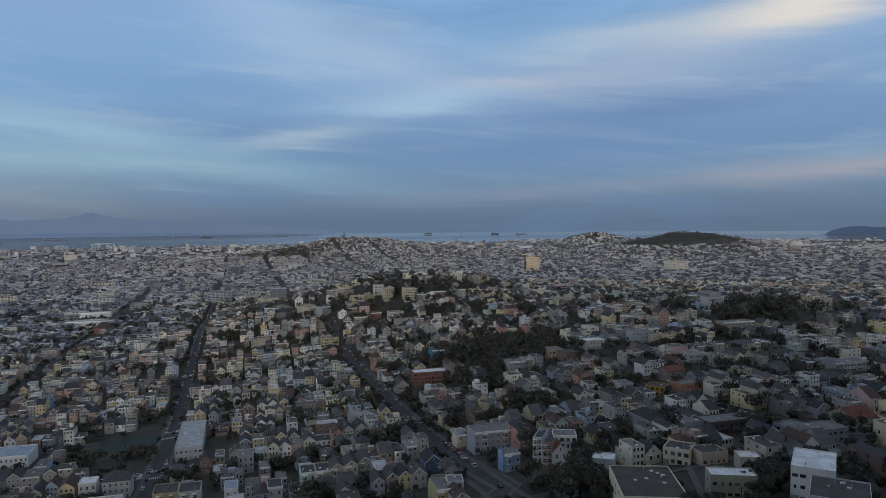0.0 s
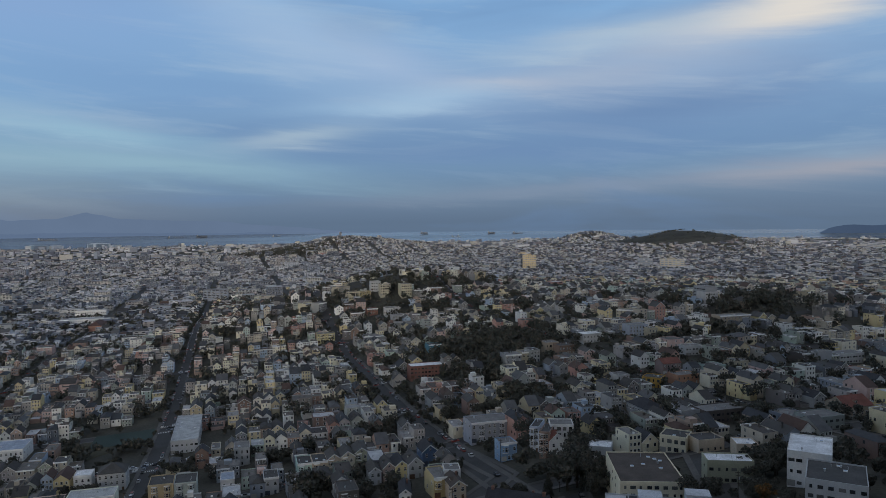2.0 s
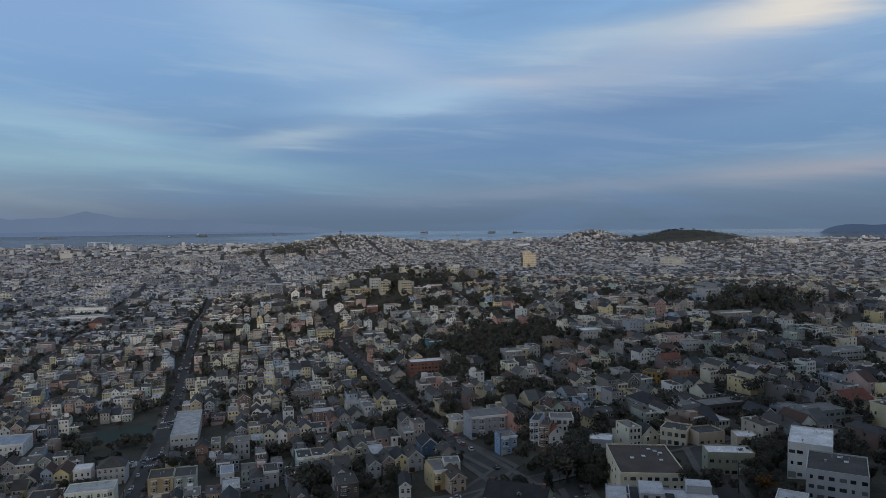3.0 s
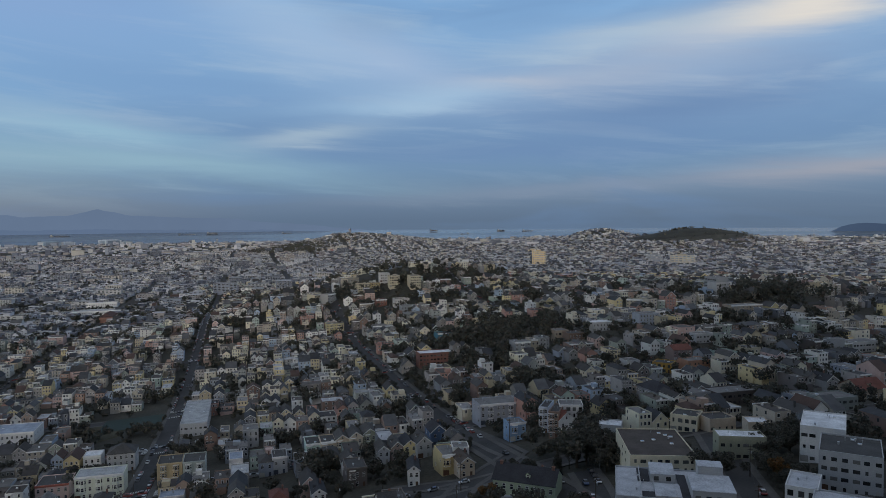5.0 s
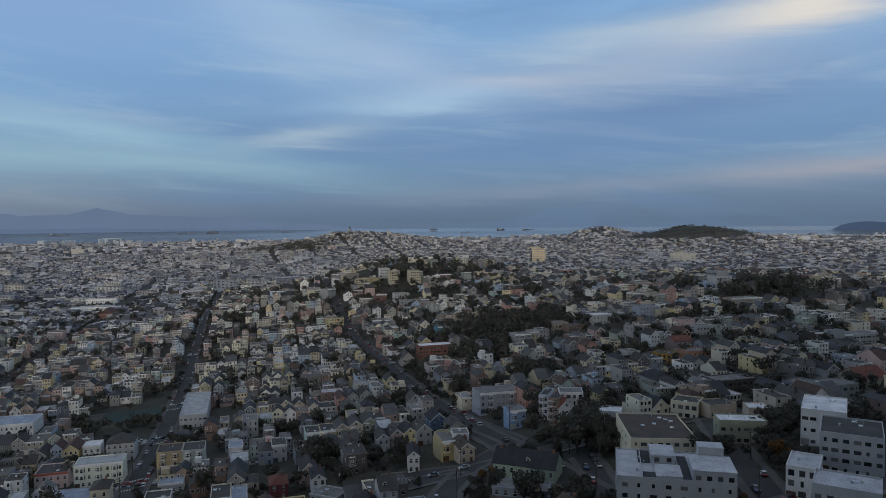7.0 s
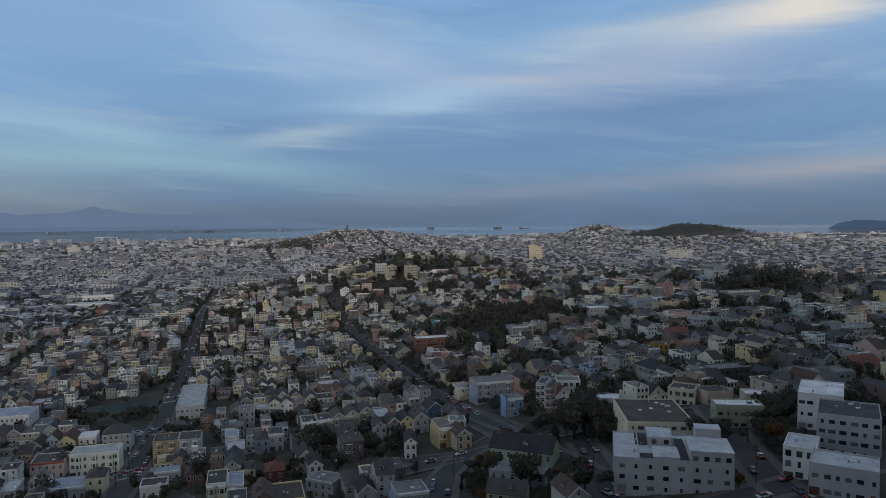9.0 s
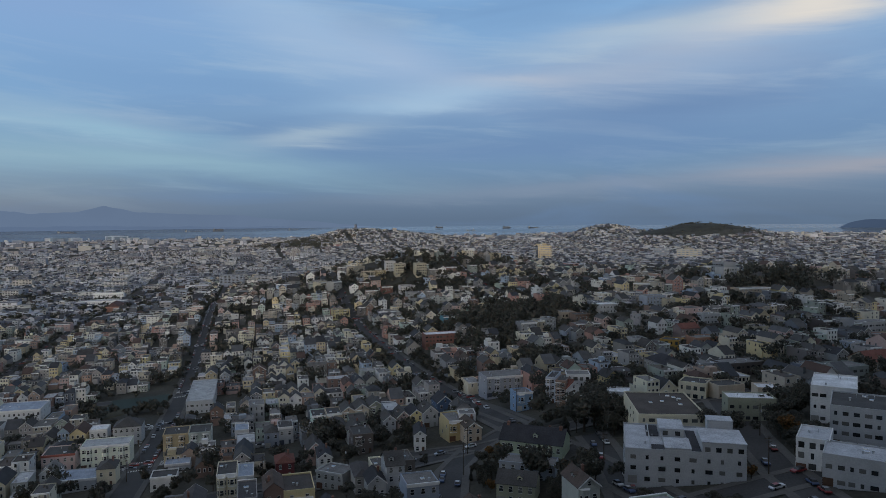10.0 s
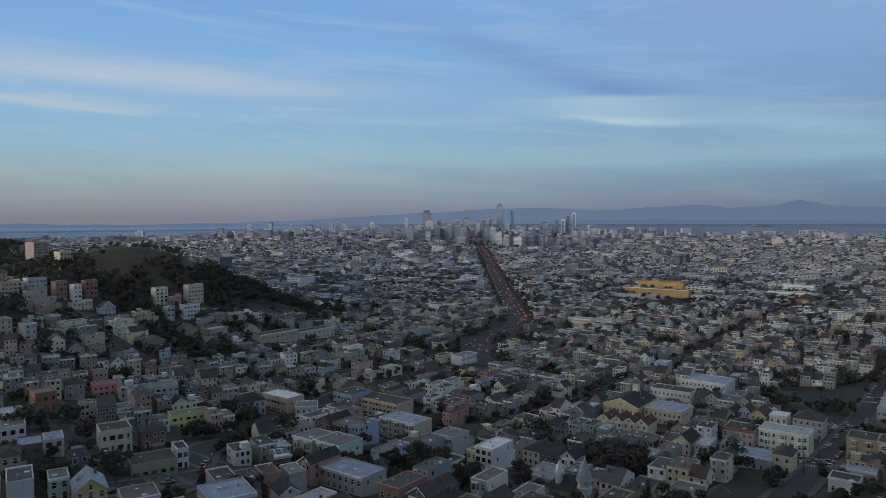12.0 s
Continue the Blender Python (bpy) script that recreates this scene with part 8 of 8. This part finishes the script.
def car_cabin():
    bm = bmesh.new()
    put_faces(bm, [(-1.75, -.8, .9), (1.0, -.8, .93), (1.0, .8, .93), (-1.75, .8, .9), (-1.25, -.62, 1.45), (.2, -.62, 1.45), (.2, .62, 1.45), (-1.25, .62, 1.45)],
              [(0, 1, 5, 4), (1, 2, 6, 5), (2, 3, 7, 6), (3, 0, 4, 7)])
    put_faces(bm, [(-1.25, -.62, 1.45), (.2, -.62, 1.45), (.2, .62, 1.45), (-1.25, .62, 1.45)], [(0, 1, 2, 3)], 1)
    bmesh.ops.remove_doubles(bm, verts=bm.verts[:], dist=.001)
    me = bpy.data.meshes.new("cabin")
    bm.to_mesh(me)
    bm.free()
    me.materials.append(M_GLASS)
    me.materials.append(M_CAR)
    return me


def car_wheel():
    bm = bmesh.new()
    bmesh.ops.create_cone(bm, cap_ends=True, segments=10, radius1=.33, radius2=.33, depth=.22)
    bmesh.ops.rotate(bm, matrix=Matrix.Rotation(math.pi / 2, 3, "X"), verts=bm.verts[:])
    me = bpy.data.meshes.new("wheel")
    bm.to_mesh(me)
    bm.free()
    me.materials.append(M_TYRE)
    return me


BODY, CABIN, WHEEL = car_body(), car_cabin(), car_wheel()
proto = None


def car(x, y, ang):
    global proto
    t_ = Vector((math.cos(ang), math.sin(ang), 0))
    slope = math.atan2(float(land(x + t_.x * 2, y + t_.y * 2)) - float(land(x - t_.x * 2, y - t_.y * 2)), 4)
    m = Matrix.Translation((x, y, float(land(x, y)) + .33)) @ Matrix.Rotation(ang, 4, "Z") @ Matrix.Rotation(-slope, 4, "Y")
    if proto:
        return copy_thing(proto, m)
    proto = new("car")
    part("body", BODY, None, proto)
    part("cabin", CABIN, None, proto)
    for px in (-1.35, 1.35):
        for py in (-.78, .78):
            part("wheel", WHEEL, None, proto, m=Matrix.Translation((px, py, .33)))
    tagged(proto, "parked car at the kerb of a city street", "car", "parked cars")
    proto.matrix_basis = m
    return proto


rc = random.Random(4)
cands = []
for pts, wd in ROADS:
    for (ax, ay), (bx2, by2) in zip(pts[:-1], pts[1:]):
        ln = math.hypot(bx2 - ax, by2 - ay)
        for k in range(int(ln / 6.2)):
            t_ = (k + .5) * 6.2 / ln
            for sg in (-1, 1):
                if rc.random() < .5:
                    ox, oy = -(by2 - ay) / ln * sg * (wd / 2 - 1.3), (bx2 - ax) / ln * sg * (wd / 2 - 1.3)
                    cands.append((ax + (bx2 - ax) * t_ + ox, ay + (by2 - ay) * t_ + oy, math.atan2(by2 - ay, bx2 - ax) + (math.pi if sg > 0 else 0)))
hx, hy, hr = np.array([h[0] for h in HOUSES]), np.array([h[1] for h in HOUSES]), np.array([h[2] for h in HOUSES])
cands = [c for c in cands if in_view(c[:2], 170, 520) and -33 < math.degrees(math.atan2(-c[0], c[1])) < 86 and not (np.hypot(hx - c[0], hy - c[1]) < hr * .75).any()
         and not (np.hypot(lx - c[0], ly - c[1]) < np.minimum(lw, ldep) * .6).any()]
cands.sort(key=lambda c: math.hypot(c[0], c[1]) + rc.uniform(0, 160))
for c in cands[:95]:
    car(*c)

# traffic and lamps of the broad avenue
def glow_mat(name, colour, power):
    m_ = bpy.data.materials.new(name)
    m_.use_nodes = True
    b = m_.node_tree.nodes["Principled BSDF"]
    b.inputs["Base Color"].default_value = (*colour, 1)
    b.inputs["Emission Color"].default_value = (*colour, 1)
    b.inputs["Emission Strength"].default_value = power
    return m_


M_TAIL, M_LAMP, M_HEAD = glow_mat("tail_light", (1.0, 0.06, 0.05), 1.2), glow_mat("lamp_head", (1.0, 0.36, 0.14), 1.4), glow_mat("head_light", (1.0, 0.85, 0.65), 4.0)
M_POST = mat("lamp_post", (0.06, 0.065, 0.06), 0.6, 0.1, 1, 0)
M_FLEET = mat("traffic_paint", None, 0.35, 0.05, 0.5, 0, island=[(0.5, 0.5, 0.5), (0.03, 0.03, 0.035), (0.2, 0.2, 0.21), (0.1, 0.11, 0.13), (0.25, 0.05, 0.04)])
mk = np.array(MARKET, float)
ms = np.r_[0, np.cumsum(np.hypot(*np.diff(mk, axis=0).T))]


def along(s):
    x, y = np.interp(s, ms, mk[:, 0]), np.interp(s, ms, mk[:, 1])
    x2, y2 = np.interp(s + 2, ms, mk[:, 0]), np.interp(s + 2, ms, mk[:, 1])
    return x, y, np.arctan2(y2 - y, x2 - x)


cars_, tails, heads, posts, lamps = Pile(), Pile(), Pile(), Pile(), Pile()
s = np.sort(rt.uniform(60, 2900, 520))
lane = rt.choice([-9.5, -6, -2.5, 2.5, 6, 9.5], len(s))
x, y, a = along(s)
x, y = x + np.sin(a) * lane, y - np.cos(a) * lane
z = land(x, y) + .45
hz = np.zeros_like(s)
cars_.add(placed(box_corners(-2.2 + hz, 2.2 + hz, -.85 + hz, .85 + hz, .3 + hz, .95 + hz), x, y, z, a), TOPS, [0] * 5)
cars_.add(placed(box_corners(-1.6 + hz, .7 + hz, -.7 + hz, .7 + hz, .95 + hz, 1.5 + hz), x, y, z, a), TOPS, [0] * 5)
out_ = lane > 0
for py in (-.6, .6):
    q = hz[out_]
    tails.add(placed(box_corners(-2.36 + q, -2.22 + q, py - .22 + q, py + .22 + q, .55 + q, .95 + q), x[out_], y[out_], z[out_], a[out_]), TOPS, [0] * 5)
cars_.put("traffic", [M_FLEET], "distant evening traffic on a broad avenue", "cars")
tails.put("tail_lights", [M_TAIL], "red tail lights of distant evening traffic", "lights")
s = np.arange(150, 2900, 38.0)
for side in (-1, 1):
    x, y, a = along(s)
    x, y = x + np.sin(a) * 14.5 * side, y - np.cos(a) * 14.5 * side
    z, hz = land(x, y), np.zeros_like(s)
    posts.add(placed(box_corners(-.12 + hz, .12 + hz, -.12 + hz, .12 + hz, hz, 8.5 + hz), x, y, z, a), TOPS, [0] * 5)
    m = s > 250
    lamps.add(placed(box_corners(-.3 + hz, .3 + hz, -.3 + hz, .3 + hz, 8.5 + hz, 9.0 + hz), x, y, z, a)[m], TOPS, [0] * 5)
posts.put("lamp_posts", [M_POST], "dark lamp posts lining a broad avenue", "lamps")
lamps.put("lamp_heads", [M_LAMP], "glowing orange street lamps lining a broad avenue", "lamps")
# trees of the avenue
pile = Pile()
for s_ in np.arange(60, 2800, 13.0):
    for side in (-1, 1):
        if rt.random() < .7:
            x, y, a = along(s_)
            x, y = float(x + np.sin(a) * 16.5 * side), float(y - np.cos(a) * 16.5 * side)
            h = rt.uniform(5, 9)
            g0 = float(land(x, y))
            blobs = [(x + rt.normal() * 1.2, y + rt.normal() * 1.2, g0 + h * rt.uniform(.5, .85), h * .25) for _ in range(4)]
            pile.add(clump_cloud(rt, 40, blobs, .6 + s_ / 3000), [(0, 1, 2, 3)], [0])
pile.put("avenue_trees", [M_LEAF], "dark street trees lining a broad avenue", "trees")

# cars parked along the streets farther off
pts_ = []
for v in VS[14:32]:
    for u in np.arange(150, 1500, 6.2):
        for sg in (-1, 1):
            if rt.random() < .55:
                pts_.append((*to_xy(u, v + sg * 3.9), GA + math.pi / 2))
for u in US:
    for v in np.arange(-700, 1000, 6.4):
        for sg in (-1, 1):
            if rt.random() < .5:
                pts_.append((*to_xy(u + sg * 3.4, v), GA))
pts_ = np.array(pts_)
pd, pa = np.hypot(pts_[:, 0], pts_[:, 1]), np.degrees(np.arctan2(-pts_[:, 0], pts_[:, 1]))
m = (pd > 330) & (pd < 1300) & (pa > -35) & (pa < 88) & (near_line(pts_[:, 0], pts_[:, 1], MARKET) > 14)
for px, py, pr in HOUSES + [(c_[0], c_[1], c_[2]) for c_ in CLEAR]:
    m &= np.hypot(pts_[:, 0] - px, pts_[:, 1] - py) > pr * .8
x, y, a = pts_[m].T
z, hz = land(x, y) + .27, np.zeros(m.sum())
parked = Pile()
body = box_corners(-2.15 + hz, 2.15 + hz, -.85 + hz, .85 + hz, hz, .85 + hz)
parked.add(placed(body, x, y, z, a), TOPS, [0] * 5)
cab = box_corners(-1.5 + hz, .8 + hz, -.78 + hz, .78 + hz, .85 + hz, 1.45 + hz)
cab[:, 4:, 0] *= .72
cab[:, 4:, 1] *= .86
parked.add(placed(cab, x, y, z, a), TOPS, [1, 1, 1, 1, 0])
parked.put("parked_cars", [M_FLEET, M_GLASS], "cars parked along both kerbs of distant streets", "cars")


# utility poles
def utility_pole(x, y, ang, h=11.0):
    ob = new("utility_pole")
    ob.matrix_basis = Matrix.Translation((x, y, float(land(x, y)))) @ Matrix.Rotation(ang, 4, "Z")
    bm = bmesh.new()
    bmesh.ops.create_cone(bm, cap_ends=True, segments=8, radius1=.19, radius2=.12, depth=h + 1)
    bmesh.ops.translate(bm, verts=bm.verts[:], vec=(0, 0, (h - 1) / 2))
    part("shaft", bm, M_BARK, ob)
    for zz, hw_ in ((h - .6, 1.3), (h - 1.6, 1.0)):
        bm = bmesh.new()
        put_box(bm, -hw_, hw_, -.07, .07, zz - .08, zz + .08)
        part("crossarm", bm, M_BARK, ob)
    bm = bmesh.new()
    bmesh.ops.create_cone(bm, cap_ends=True, segments=8, radius1=.25, radius2=.25, depth=.8)
    bmesh.ops.translate(bm, verts=bm.verts[:], vec=(.4, 0, h - 2.6))
    part("transformer", bm, M_VENT, ob)
    tagged(ob, "wooden utility pole with crossarms beside a street", "pole", "utility poles")


for x, y, a in ((101, 231, .3), (88, 196, .2), (4, 236, 1.2), (6, 262, .4), (-40, 262, .2), (-72, 266, 1.0), (-140, 300, 1.0), (-150, 335, .2), (-235, 88, .6), (-275, 108, .8), (-255, 170, .3), (30, 322, .5), (58, 262, .5), (48, 222, .4)):
    utility_pole(x, y, a)


def wire(p, q, sag):
    cu = bpy.data.curves.new("overhead_wire", "CURVE")
    cu.dimensions, cu.bevel_depth, cu.bevel_resolution = "3D", .03, 0
    sp = cu.splines.new("POLY")
    sp.points.add(12)
    for i in range(13):
        t_ = i / 12
        v = Vector(p).lerp(Vector(q), t_)
        v.z -= sag * 4 * t_ * (1 - t_)
        sp.points[i].co = (*v, 1)
    cu.materials.append(M_POST)
    tagged(new("overhead_wire", cu), "thin black overhead wire slung between poles", "wire", "overhead wires")


top = lambda x, y: (x, y, float(land(x, y)) + 10.4)
for p, q in (((101, 231), (88, 196)), ((101, 231), (112, 262)), ((4, 236), (6, 262)), ((6, 262), (30, 322)), ((58, 262), (48, 222))):
    for d_ in (-.8, .8):
        wire(top(p[0] + d_, p[1]), top(q[0] + d_, q[1]), 1.0)
